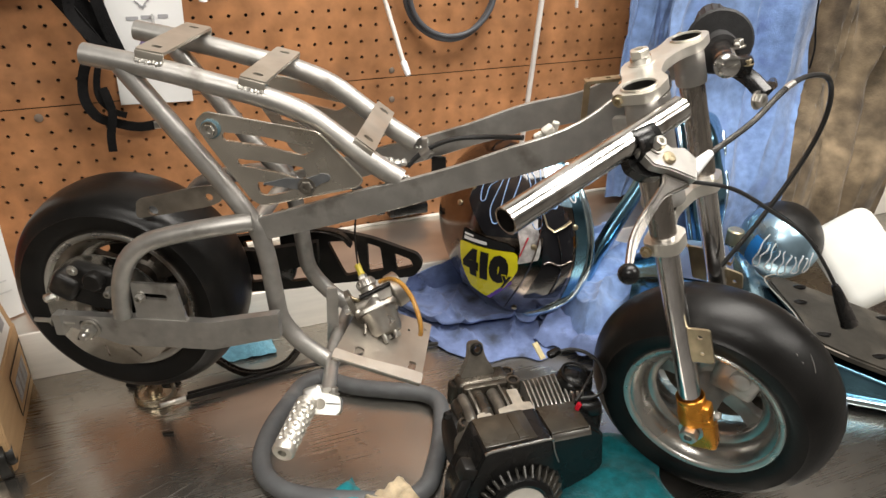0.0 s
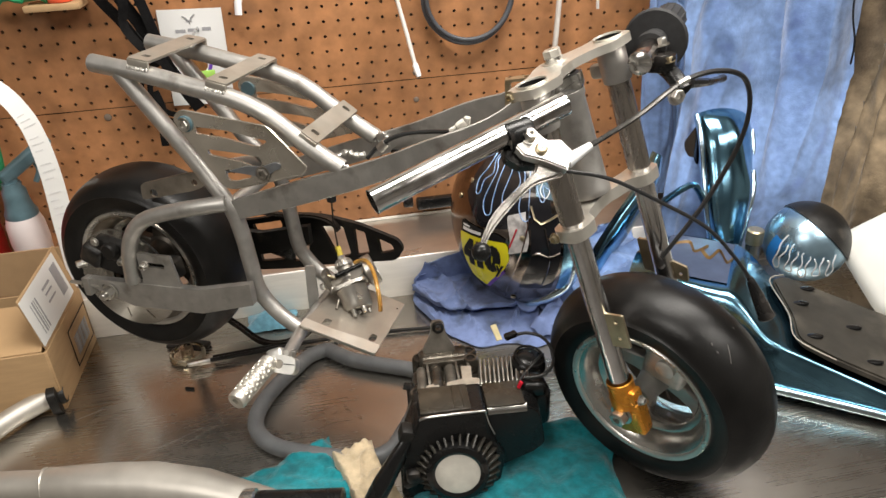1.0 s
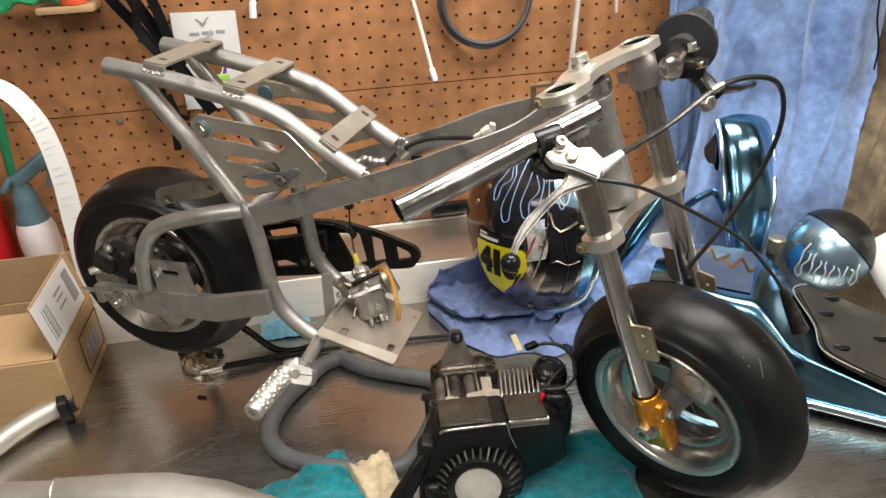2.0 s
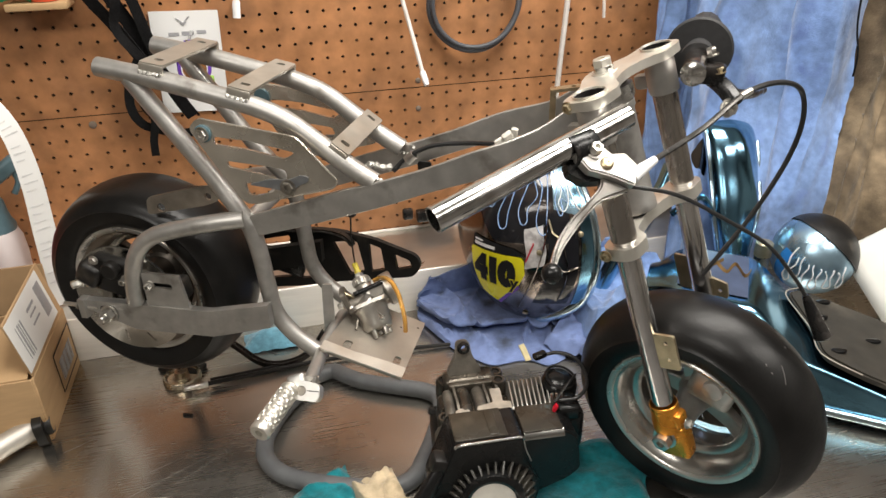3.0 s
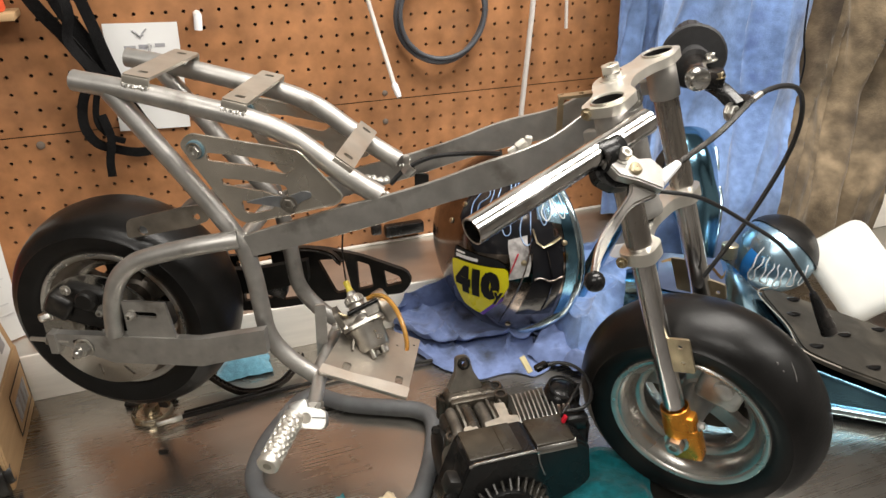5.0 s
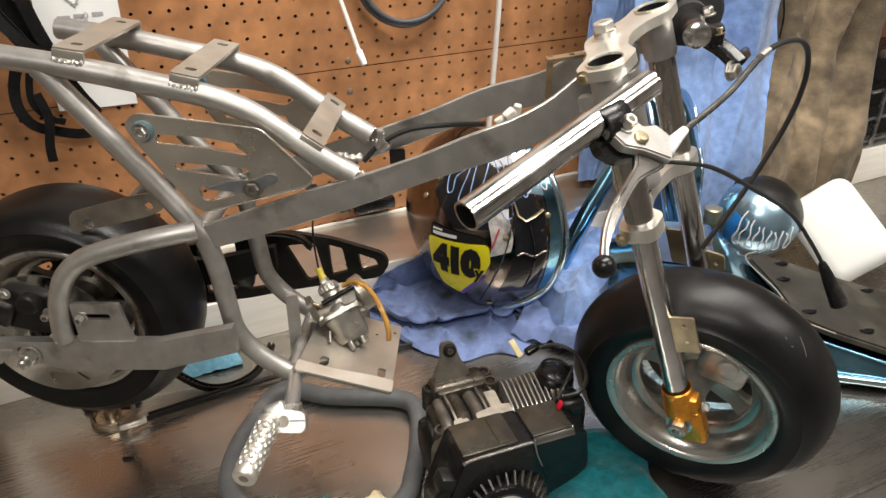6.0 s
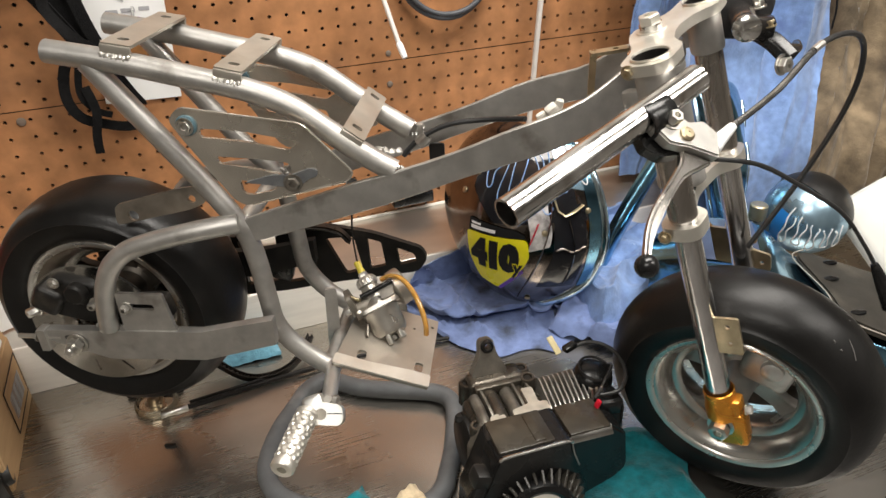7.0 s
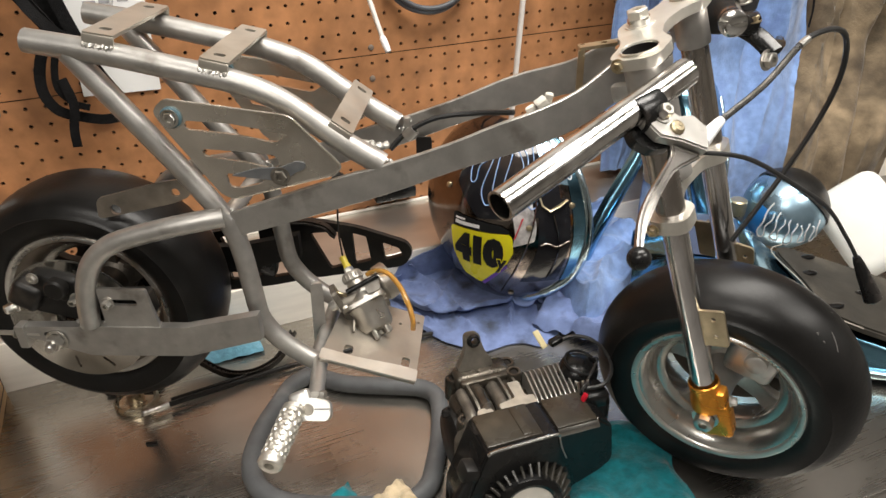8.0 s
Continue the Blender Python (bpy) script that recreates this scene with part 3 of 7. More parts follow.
plate(bm, rounded([(0, 0), (0.016, 0), (0.016, 0.036), (0, 0.036)], 0.003), [circle(0.008, 0.008, 0.0035, 10)], 0.003, side_m(0.05) @ Matrix.Translation((0.052, 0.355, 0)))
part("frame_tab", bm, BLACKMET, bike)
bm = bmesh.new()
plate(bm, rounded([(-0.008, 0), (0.007, 0), (0.006, 0.084), (-0.007, 0.084)], 0.003), [rounded([(-0.004, 0.006), (0.004, 0.006), (0.004, 0.018), (-0.004, 0.018)], 0.003)], 0.0035,
      axes((-0.06, 0.002, 0.156), (0.95, 0.3, 0), (0.03, 0, 1), (0.3, -0.95, 0)))
part("hanging_tab", bm, FRAME, bike, "grey strap tab with an oval hole")
# engine mounting plate, its front lip bright
SLOPE = axes((0, 0, 0.1815), V((1, 0, -0.27)).normalized(), (0, 1, 0), V((0.27, 0, 1)).normalized())
bm = plate(bmesh.new(), rounded([(-0.046, -0.070), (0.057, -0.072), (0.056, 0.045), (-0.036, 0.052)], 0.002),
           [rounded([(-0.024, -0.053), (-0.014, -0.053), (-0.014, -0.038), (-0.024, -0.038)], 0.0045), rounded([(0.039, -0.051), (0.048, -0.051), (0.048, -0.036), (0.039, -0.036)], 0.0045),
            circle(0.05, 0.03, 0.0018, 8), circle(0.03, 0.02, 0.0018, 8)], 0.003, SLOPE)
ep = part("engine_plate", bm, mat("dull_engine_plate", (0.44, 0.40, 0.345), 0.36, 0.75, 0.18, 22, 0.05, 250, 0.5, (0.20, 0.165, 0.125)), bike, "raw steel engine mounting plate with slots")
bm = plate(bmesh.new(), rounded([(-0.046, -0.0705), (0.0575, -0.0725), (0.0575, -0.0540), (0.036, -0.0530), (-0.008, -0.0560), (-0.046, -0.0540)], 0.003),
           [], 0.002, SLOPE @ Matrix.Translation((0, 0, 0.0028)))
part("bright_lip", bm, MACHINED, ep, "brightly ground plate lip")
# foot peg
bm = rod((-0.046, -0.058, 0.183), (-0.036, -0.120, 0.187), 0.0078, 14)
part("peg_tube", bm, FRAME, bike)
pn = V((0.02, -0.74, 0.67)).normalized()
px_ = (V((1, 0, 0.06)) - pn * pn.x).normalized()
PC = axes((-0.041, -0.129, 0.1795), px_, pn.cross(px_), pn)
bm = plate(bmesh.new(), rounded([(-0.011, -0.010), (0.018, -0.011), (0.022, -0.006), (0.021, 0.008), (0.008, 0.011), (-0.008, 0.012), (-0.013, 0.004)], 0.005), [circle(0, 0, 0.0056, 16)], 0.015, PC)
bmesh.ops.recalc_face_normals(bm, faces=bm.faces)
bmesh.ops.bevel(bm, geom=[e for e in bm.edges if e.is_manifold and e.calc_face_angle() > 1.2], offset=0.0009, segments=2, affect="EDGES")
pegclamp = part("peg_clamp", bm, CAST, bike, "machined peg clamp")
part("pivot_pin", lathe(bmesh.new(), [(0, 0.0070), (0.0050, 0.0070), (0.0056, 0.0064), (0.0056, -0.0075), (0, -0.0075)], PC, 18), DIRTYCAST, pegclamp, "dark pivot pin")
# thin black bar drawn for the shade in the clamp's slit
part("clamp_slit", box(bmesh.new(), (0.0145, 0.0011, 0.0008), PC @ Matrix.Translation((0.0140, 0.0006, 0.0076))), BLACKMET, pegclamp)
part("bolt", hexbolt(bmesh.new(), PC @ V((0.013, 0.0105, 0.0010)), PC.to_3x3() @ V((0.1, 0.9, 0.3)), 0.0042, 0.0075), BOLT, pegclamp)
part("peg_hinge", box(bmesh.new(), (0.021, 0.020, 0.020), PC @ Matrix.Translation((-0.0085, 0.0085, -0.004)) @ Matrix.Rotation(0.35, 4, "Z"), 0.004, 3), CAST, pegclamp)
bm = bmesh.new()
P0, P1 = V((-0.0545, -0.130, 0.1825)), V((-0.0620, -0.197, 0.1755))
lathe(bm, [(0, 0.0), (0.0095, 0.0), (0.0115, 0.002), (0.0115, 0.006), (0.0105, 0.007), (0.0105, 0.062), (0.0115, 0.063), (0.0115, 0.067), (0.010, 0.069), (0.0045, 0.069), (0.004, 0.060), (0, 0.060)], along(P0, P1), 20)
for i in range(9):
    for k in range(12):
        a = (k + 0.5 * (i % 2)) / 12 * 2 * math.pi
        m = along(P0, P1) @ Matrix.Rotation(a, 4, "Z") @ Matrix.Translation((0.0105, 0, 0.011 + 0.0058 * i)) @ Matrix.Rotation(math.pi / 2, 4, "Y")
        lathe(bm, [(0.0026, 0), (0.0012, 0.0014), (0, 0.0015)], m, 4)
part("foot_peg", bm, MACHINED, bike, "bright knurled aluminium foot peg")

# swingarm: flat arm, upper loop, axle carrier
for s in (-1, 1):
    v = s * 0.080
    bm = bmesh.new()
    topa = [(-0.345, 0.236), (-0.264, 0.238), (-0.171, 0.240), (-0.094, 0.258)]
    lowa = [(-0.345, 0.226), (-0.276, 0.202), (-0.171, 0.205), (-0.094, 0.228)]
    bm2 = plate(bm, [V(p) for p in topa] + [V(p) for p in reversed(lowa)], [circle(-0.316, 0.2265, 0.004, 10)], 0.010, side_m(v))
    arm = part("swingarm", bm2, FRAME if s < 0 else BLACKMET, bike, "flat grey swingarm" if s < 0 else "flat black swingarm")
    part("upper_loop", tube(bmesh.new(), smooth([(-0.117, s * 0.064, 0.355), (-0.155, s * 0.074, 0.351), (-0.203, s * 0.079, 0.340), (-0.230, s * 0.081, 0.329), (-0.250, s * 0.082, 0.309), (-0.262, s * 0.083, 0.280), (-0.268, s * 0.083, 0.240)], 6), 0.0098, 14), FRAME, arm)
    seam = [(-0.285 + 0.0018 * k, v - s * 0.002, 0.2393 + 0.0005 * math.sin(k * 0.8)) for k in range(50)]
    bm = tube(bmesh.new(), seam, [0.0022 + 0.0006 * math.sin(k * 2.0) for k in range(50)], 7)
    part("weld_bead", bm, FRAME, arm)
    bm = plate(bmesh.new(), rounded([(-0.252, 0.236), (-0.196, 0.236), (-0.203, 0.283), (-0.252, 0.283)], 0.002), [rounded([(-0.240, 0.264), (-0.214, 0.264), (-0.214, 0.271), (-0.240, 0.271)], 0.003)], 0.004, side_m(v + s * 0.001))
    ct = part("caliper_tab", bm, FRAME, arm)
    part("bolt", hexbolt(bmesh.new(), (-0.243, v + s * 0.003, 0.267), (0, s, 0), 0.0045, 0.008), BOLT, ct)
    bm = hexbolt(bmesh.new(), (-0.307, v + s * 0.006, 0.2215), (0, s, 0), 0.0085, 0.010)
    lathe(bm, [(0.0050, 0), (0.0050, 0.014), (0.0035, 0.0155), (0, 0.0155)], along((-0.307, v + s * 0.008, 0.2215), (-0.307, s, 0.2215)), 12)
    part("axle_nut", bm, BOLT, arm)
    bm = plate(bmesh.new(), rounded([(-0.347, 0.212), (-0.338, 0.212), (-0.338, 0.238), (-0.347, 0.238)], 0.001), [], 0.012, side_m(v + s * 0.003))
    part("axle_adjuster", bm, FRAME, arm)
    bm = hexbolt(bmesh.new(), (-0.350, v + s * 0.003, 0.2265), (-1, 0, 0), 0.0042, 0.004)
    tube(bm, [(-0.372, v + s * 0.003, 0.2265), (-0.325, v + s * 0.003, 0.2265)], 0.0026, 8)
    part("adjuster_bolt", bm, BOLT, arm)


RIMLIP = mat("bright_rim_lip", (0.66, 0.64, 0.60), 0.30, 0.80, 0.10, 40, 0.03, 300)


def wheel(m, R, half, rimr, name, disc_side, lip, ball=0.0, inner=None, barrel=None):
    """Tyre and rim turned about the axle; m has its z along the axle."""
    inner = inner or CAST
    k = half
    prof = [(rimr + 0.001, -k * 0.78), (rimr + 0.010, -k * 0.93), (rimr + 0.026, -k), (R - 0.022 - 0.007 * ball, -k * (0.97 - 0.02 * ball)), (R - 0.010 - 0.005 * ball, -k * (0.80 - 0.06 * ball)), (R - 0.003 - 0.002 * ball, -k * (0.48 - 0.06 * ball)), (R, 0)]
    prof = prof + [(r, -l) for r, l in reversed(prof[:-1])]
    pts = [(p.x, p.y) for p in smooth([(r, l, 0) for r, l in prof], 4)]
    t = bmesh.new()
    lathe(t, pts + [(rimr - 0.002, k * 0.7), (rimr - 0.002, -k * 0.7), pts[0]], m, 72)
    w = part(name, lathe(bmesh.new(), [(rimr - 0.012, -k * 0.62), (rimr - 0.003, -k * 0.76), (rimr + 0.0055, -k * 0.74), (rimr - 0.002, -k * 0.70),
             (rimr - 0.010, -k * 0.45), (rimr - 0.014, 0), (rimr - 0.010, k * 0.45), (rimr - 0.002, k * 0.70), (rimr + 0.0055, k * 0.74), (rimr + 0.006, k * 0.82), (rimr + 0.004, k * 0.86), (rimr - 0.004, k * 0.80),
             (rimr - 0.012, k * 0.62), (rimr - 0.017, k * 0.4), (rimr - 0.020, 0), (rimr - 0.017, -k * 0.4), (rimr - 0.012, -k * 0.62)], m, 64), barrel or ALLOY, bike, lip)
    for s_ in (-1, 1):
        part("rim_lip", lathe(bmesh.new(), [(rimr - 0.0042, s_ * k * 0.755), (rimr - 0.0036, s_ * k * 0.81), (rimr - 0.0005, s_ * k * 0.87), (rimr + 0.0030, s_ * k * 0.88), (rimr + 0.0048, s_ * k * 0.83), (rimr + 0.0048, s_ * k * 0.755)], m, 64), RIMLIP, w, "bright rounded rim lip")
    part("rim_ridge", lathe(bmesh.new(), [(rimr - 0.018, k * 0.10), (rimr - 0.024, k * 0.16), (rimr - 0.026, k * 0.22), (rimr - 0.024, k * 0.28), (rimr - 0.015, k * 0.34)], m, 64), ALLOY, w)
    part("tyre", t, RUBBER, w, "black slick rubber tyre")
    part("hub", lathe(bmesh.new(), [(0, -k * 0.8), (0.014, -k * 0.8), (0.022, -k * 0.6), (0.026, -k * 0.5), (0.026, -k * 0.3), (0.020, -k * 0.2), (0.016, k * 0.3), (0.014, k * 0.8), (0, k * 0.8)], m, 28), inner, w)
    for q in range(5):
        b = bmesh.new()
        pr = [(0.018, 0.013, 0.008), (0.035, 0.011, 0.007), (0.055, 0.010, 0.006), (rimr - 0.014, 0.014, 0.007)]
        rings = [[b.verts.new(m @ Matrix.Rotation(2 * math.pi * q / 5 + 0.35, 4, "Z") @ V((r, sy * a, sz * c - k * 0.42))) for sy, sz in ((-1, -1), (1, -1), (1, 1), (-1, 1))] for r, a, c in pr]
        for x, y in zip(rings, rings[1:]):
            for j in range(4):
                b.faces.new((x[j], x[(j + 1) % 4], y[(j + 1) % 4], y[j]))
        b.faces.new(rings[0]), b.faces.new(rings[-1])
        bmesh.ops.bevel(b, geom=[e for e in b.edges if len(e.link_faces) == 2], offset=0.0015, segments=1, affect="EDGES")
        part("spoke", b, inner, w)
    # brake disc
    holes = []
    for q in range(10):
        a = 2 * math.pi * q / 10
        holes.append([V((x * math.cos(a) - y * math.sin(a), x * math.sin(a) + y * math.cos(a))) for x, y in rounded([(0.050, -0.0016), (0.064, 0.005), (0.064, 0.008), (0.050, 0.0016)], 0.001, 2)])
    d = plate(bmesh.new(), circle(0, 0, 0.069 if ball else 0.0725, 56), holes + [circle(0, 0, 0.036 if ball else 0.022, 24)], 0.003, m @ Matrix.Translation((0, 0, disc_side)))
    part("brake_disc", d, WHEELDARK if ball else POLISHED, w, "slotted steel brake disc")
    return w


REAR_M = axes((-0.2973, 0.0045, 0.2275), (1, 0, 0), (0, 0, 1), (0, -1, 0))
# hub, spokes and barrel coloured darker for the shade inside the rear wheel
wheel(REAR_M, 0.1350, 0.0505, 0.0845, "rear_wheel", 0.064, "polished alloy rear wheel", 0.0, WHEELDARK, mat("brown_shaded_alloy", (0.30, 0.26, 0.22), 0.28, 0.9, 0.25, 30, 0.04, 300, 0.5, (0.14, 0.11, 0.085)))
FRONT_M = STEER @ Matrix.Translation((-0.001, -0.004, -0.397)) @ axes((0, 0, 0), (1, 0, 0), (0, 0, 1), (0, -1, 0))
front = wheel(FRONT_M, 0.1412, 0.0475, 0.0858, "front_wheel", -0.036, "polished alloy front wheel", 0.9, CAST)

SCUFF = mat("scuffed_rubber", (0.10, 0.095, 0.09), 0.6, 0.0, 0.2, 90, 0.1, 400)
for (a0, x0, r0), (a1, x1, r1), wide in (((0.63, -0.013, 0.1385), (0.51, -0.023, 0.1350), 0.0005), ((0.72, -0.024, 0.1345), (0.70, -0.025, 0.1340), 0.0008), ((0.645, -0.026, 0.1332), (0.63, -0.026, 0.1332), 0.0007), ((0.68, 0.008, 0.1395), (0.66, 0.010, 0.1390), 0.0007)):
    ends = [FRONT_M @ V((r * math.cos(a), r * math.sin(a), -x)) for a, x, r in ((a0, x0, r0), ((a0 + a1) / 2, (x0 + x1) / 2, (r0 + r1) / 2 + 0.0006), (a1, x1, r1))]
    part("tyre_scar", tube(bmesh.new(), smooth(ends, 4), wide, 6), SCUFF, front, "pale scuff in the rubber")

# rear caliper, sprocket, chain and guard
bm = bmesh.new()
box(bm, (0.052, 0.024, 0.032), pose(-0.318, -0.058, 0.276, 0, 12, 0), 0.008, 3)
box(bm, (0.030, 0.024, 0.030), pose(-0.348, -0.064, 0.268, 0, 30, 0), 0.006, 3)
lathe(bm, [(0.011, 0), (0.011, 0.008), (0.009, 0.010), (0, 0.010)], along((-0.305, -0.077, 0.285), (-0.305, -1, 0.285)), 16)
cal = part("rear_caliper", bm, BLACKMET, bike, "black disc brake caliper", Matrix.Translation((0.012, 0, -0.004)))
bm = plate(bmesh.new(), rounded([(-0.362, 0.268), (-0.335, 0.276), (-0.300, 0.268), (-0.222, 0.272), (-0.220, 0.244), (-0.290, 0.236), (-0.330, 0.244), (-0.360, 0.252)], 0.006), [circle(-0.262, 0.262, 0.006, 12)], 0.014, side_m(-0.060))
part("caliper_bracket", bm, BLACKMET, cal, "black caliper carrier")
part("bolt", hexbolt(bmesh.new(), (-0.362, -0.070, 0.256), (-0.5, -0.8, 0), 0.005, 0.012), BOLT, cal)
part("bolt", hexbolt(bmesh.new(), (-0.290, -0.078, 0.272), (0, -1, 0), 0.0045, 0.010), BOLT, cal)
part("bolt", hexbolt(bmesh.new(), (-0.330, -0.076, 0.293), (0, -1, 0), 0.0045, 0.004), BOLT, cal)
bm = bmesh.new()
ring = []
for k in range(96):
    a = 2 * math.pi * k / 96
    ring.append(V((0.070 * math.cos(a) * (1 + 0.045 * math.cos(32 * a)), 0.070 * math.sin(a) * (1 + 0.045 * math.cos(32 * a)))))
plate(bm, ring, [circle(0, 0, 0.02, 20)], 0.005, REAR_M @ Matrix.Translation((0, 0, -0.068)))
part("sprocket", bm, BLACKMET, bike, "dark rear sprocket")
outer = rounded([(-0.30, 0.176), (-0.206, 0.160), (-0.142, 0.170), (-0.096, 0.181), (-0.014, 0.196), (0.026, 0.203), (0.037, 0.222), (0.030, 0.236), (-0.030, 0.256), (-0.080, 0.264), (-0.138, 0.262), (-0.20, 0.246), (-0.30, 0.235)], 0.012)
holes = [rounded([(-0.001, 0.236), (0.020, 0.228), (0.024, 0.218), (0.002, 0.211)], 0.003), rounded([(-0.036, 0.248), (-0.019, 0.243), (-0.015, 0.210), (-0.035, 0.204)], 0.003),
         rounded([(-0.088, 0.246), (-0.052, 0.250), (-0.044, 0.204), (-0.066, 0.196)], 0.005), rounded([(-0.140, 0.212), (-0.110, 0.216), (-0.112, 0.188), (-0.140, 0.182)], 0.003),
         rounded([(-0.200, 0.238), (-0.150, 0.250), (-0.150, 0.232), (-0.195, 0.222)], 0.003), rounded([(-0.195, 0.200), (-0.155, 0.206), (-0.155, 0.184), (-0.195, 0.176)], 0.003)]
guard = part("chain_guide", plate(bmesh.new(), outer, holes, 0.007, side_m(0.104)), BLACKMET, bike, "black metal chain guide plate with cut-outs")
bm = bmesh.new()
box(bm, (0.046, 0.018, 0.036), pose(-0.150, 0.092, 0.214, 0, 15, 0), 0.006)
part("chain_tensioner", bm, BLACKPL, guard)
path = smooth([(-0.33, 0.092, 0.298), (-0.27, 0.092, 0.284), (-0.20, 0.092, 0.268), (-0.14, 0.092, 0.264), (-0.095, 0.092, 0.267), (-0.068, 0.092, 0.262), (-0.056, 0.092, 0.250)], 14)
bm = bmesh.new()
for i in range(0, len(path) - 1):
    p, q = path[i], path[i + 1]
    for dv in (-0.0035, 0.0035):
        box(bm, (0.0075, 0.0014, 0.0068), along((p + q) / 2 + V((0, dv, 0)), q + V((0, dv, 0))) @ Matrix.Rotation(math.pi / 2, 4, "Y"), 0.0006, 1)
    lathe(bm, [(0, -0.004), (0.003, -0.004), (0.003, 0.004), (0, 0.004)], Matrix.Translation(p) @ Matrix.Rotation(math.pi / 2, 4, "X"), 8)
part("chain", bm, CHAIN, guard, "oily roller chain")
# brace plate on the rear tyre's far side
bm = plate(bmesh.new(), rounded([(-0.248, 0.343), (-0.168, 0.362), (-0.150, 0.370), (-0.150, 0.388), (-0.176, 0.384), (-0.245, 0.365)], 0.007), [circle(-0.228, 0.354, 0.0055, 12), circle(-0.165, 0.373, 0.0042, 12)], 0.003, side_m(-0.050))
# base colour darkened for the dark surroundings that the steel mirrors
part("fender_bracket", bm, mat("dark_reflecting_steel", (0.34, 0.30, 0.25), 0.36, 0.7, 0.3, 40, 0.06, 300, 0.5, (0.10, 0.085, 0.07)), bike, "dull steel bracket strip with holes, dark reflections in its colour")
part("carb_cable", tube(bmesh.new(), smooth([(-0.0365, 0.0475, 0.2440), (-0.039, 0.049, 0.285), (-0.032, 0.040, 0.335)], 4), 0.0012, 6), CABLE, bike)
part("cable_boot", rod((-0.034, 0.042, 0.318), (-0.031, 0.039, 0.352), 0.0065, 10), CABLE, bike, "black rubber cable boot")

# carburettor: d runs down its body, x to the intake, y to the open side
CT = V((-0.036, 0.047, 0.243))
CD = V((0.048, -0.053, -0.065)).normalized()
CX = (V((1, 0, 0)) - CD * CD.x).normalized()
cm = axes(CT, CX, CD.cross(CX), CD)


def cpt(x, y, z):
    return cm @ V((x, y, z))


bm = lathe(bmesh.new(), [(0, 0.028), (0.0095, 0.028), (0.0105, 0.030), (0.0105, 0.042), (0.0125, 0.045), (0.0150, 0.049), (0.0165, 0.052), (0.0165, 0.056), (0, 0.056)], cm, 26)
box(bm, (0.030, 0.018, 0.020), cm @ Matrix.Translation((0.004, 0.001, 0.042)), 0.005, 3)
carb = part("carburettor", bm, CARBCAST, bike, "cast aluminium carburettor with a float bowl")
bm = lathe(bmesh.new(), [(0, 0.0165), (0.0095, 0.0165), (0.0114, 0.019), (0.0117, 0.0265), (0.0100, 0.028), (0, 0.028)], cm, 28)
for k in range(18):
    tube(bm, [cm @ V((0.0116 * math.cos(k / 18 * 6.2832), 0.0116 * math.sin(k / 18 * 6.2832), z)) for z in (0.0200, 0.0260)], 0.0008, 5)
cap = part("slide_cap", bm, CARBCAST, carb, "knurled slide cap")
part("lock_nut", lathe(bmesh.new(), [(0, 0.0105), (0.0050, 0.0105), (0.0056, 0.012), (0.0056, 0.016), (0.0040, 0.0175), (0, 0.0175)], cm, 6), BOLT, cap)
part("cable_adjuster", lathe(bmesh.new(), [(0, -0.004), (0.0032, -0.004), (0.0040, -0.002), (0.0036, 0.006), (0.0044, 0.008), (0.0044, 0.0105), (0, 0.0105)], cm, 12), mat("yellow_plastic", (0.62, 0.50, 0.06), 0.4, 0.0, 0.15, 90, 0.0), cap, "yellow cable adjuster")
bm = lathe(bmesh.new(), [(0, 0.0575), (0.0205, 0.0575), (0.0216, 0.0590), (0.0210, 0.0615), (0.0203, 0.0625), (0.0196, 0.083), (0.0170, 0.0885), (0.0110, 0.0905), (0, 0.0905)], cm, 34)
bowl = part("float_bowl", bm, mat("satin_bowl_casting", (0.52, 0.49, 0.44), 0.34, 0.9, 0.14, 60, 0.12, 600, 0.3, (0.28, 0.25, 0.21)), carb, "satin cast float bowl")
bm = plate(bmesh.new(), rounded([(-0.026, -0.016), (-0.018, -0.021), (0.018, -0.021), (0.026, -0.016), (0.026, 0.014), (0.016, 0.022), (-0.016, 0.022), (-0.026, 0.014)], 0.005), [], 0.0045, cm @ Matrix.Translation((0, 0, 0.0560)))
part("bowl_flange", bm, CARBCAST, carb)
for x, y in ((-0.021, 0.011), (0.021, 0.011), (-0.021, -0.013), (0.021, -0.013)):
    part("bowl_screw", lathe(bmesh.new(), [(0, -0.003), (0.0030, -0.003), (0.0036, -0.001), (0.0036, 0.002), (0, 0.002)], cm @ Matrix.Translation((x, y, 0.0525)), 12), CARBCAST, bowl)
for x, y, tall in ((-0.0125, 0.004, 0.015), (-0.004, 0.013, 0.017), (0.0095, 0.009, 0.015), (0.010, -0.008, 0.013)):
    part("bowl_prong", box(bmesh.new(), (0.0045, 0.0060, tall), cm @ Matrix.Translation((x, y, 0.0890 + tall / 2 - 0.006)) @ Matrix.Rotation(math.atan2(y, x), 4, "Z"), 0.0011, 2), CARBCAST, bowl)
part("drain_screw", lathe(bmesh.new(), [(0, 0.0905), (0.0055, 0.0905), (0.0055, 0.0960), (0.0035, 0.0970), (0, 0.0970)], cm, 6), DIRTYCAST, bowl)
bell = lathe(bmesh.new(), [(0.0105, 0.0), (0.0125, 0.0), (0.0130, 0.010), (0.0190, 0.013), (0.0215, 0.015), (0.0215, 0.027), (0.0195, 0.0285), (0.0150, 0.0285), (0.0135, 0.022), (0.0110, 0.012)], along(cpt(0.010, -0.004, 0.046), cpt(0.050, -0.012, 0.040)), 30)
part("intake_ring", bell, CARBCAST, carb)
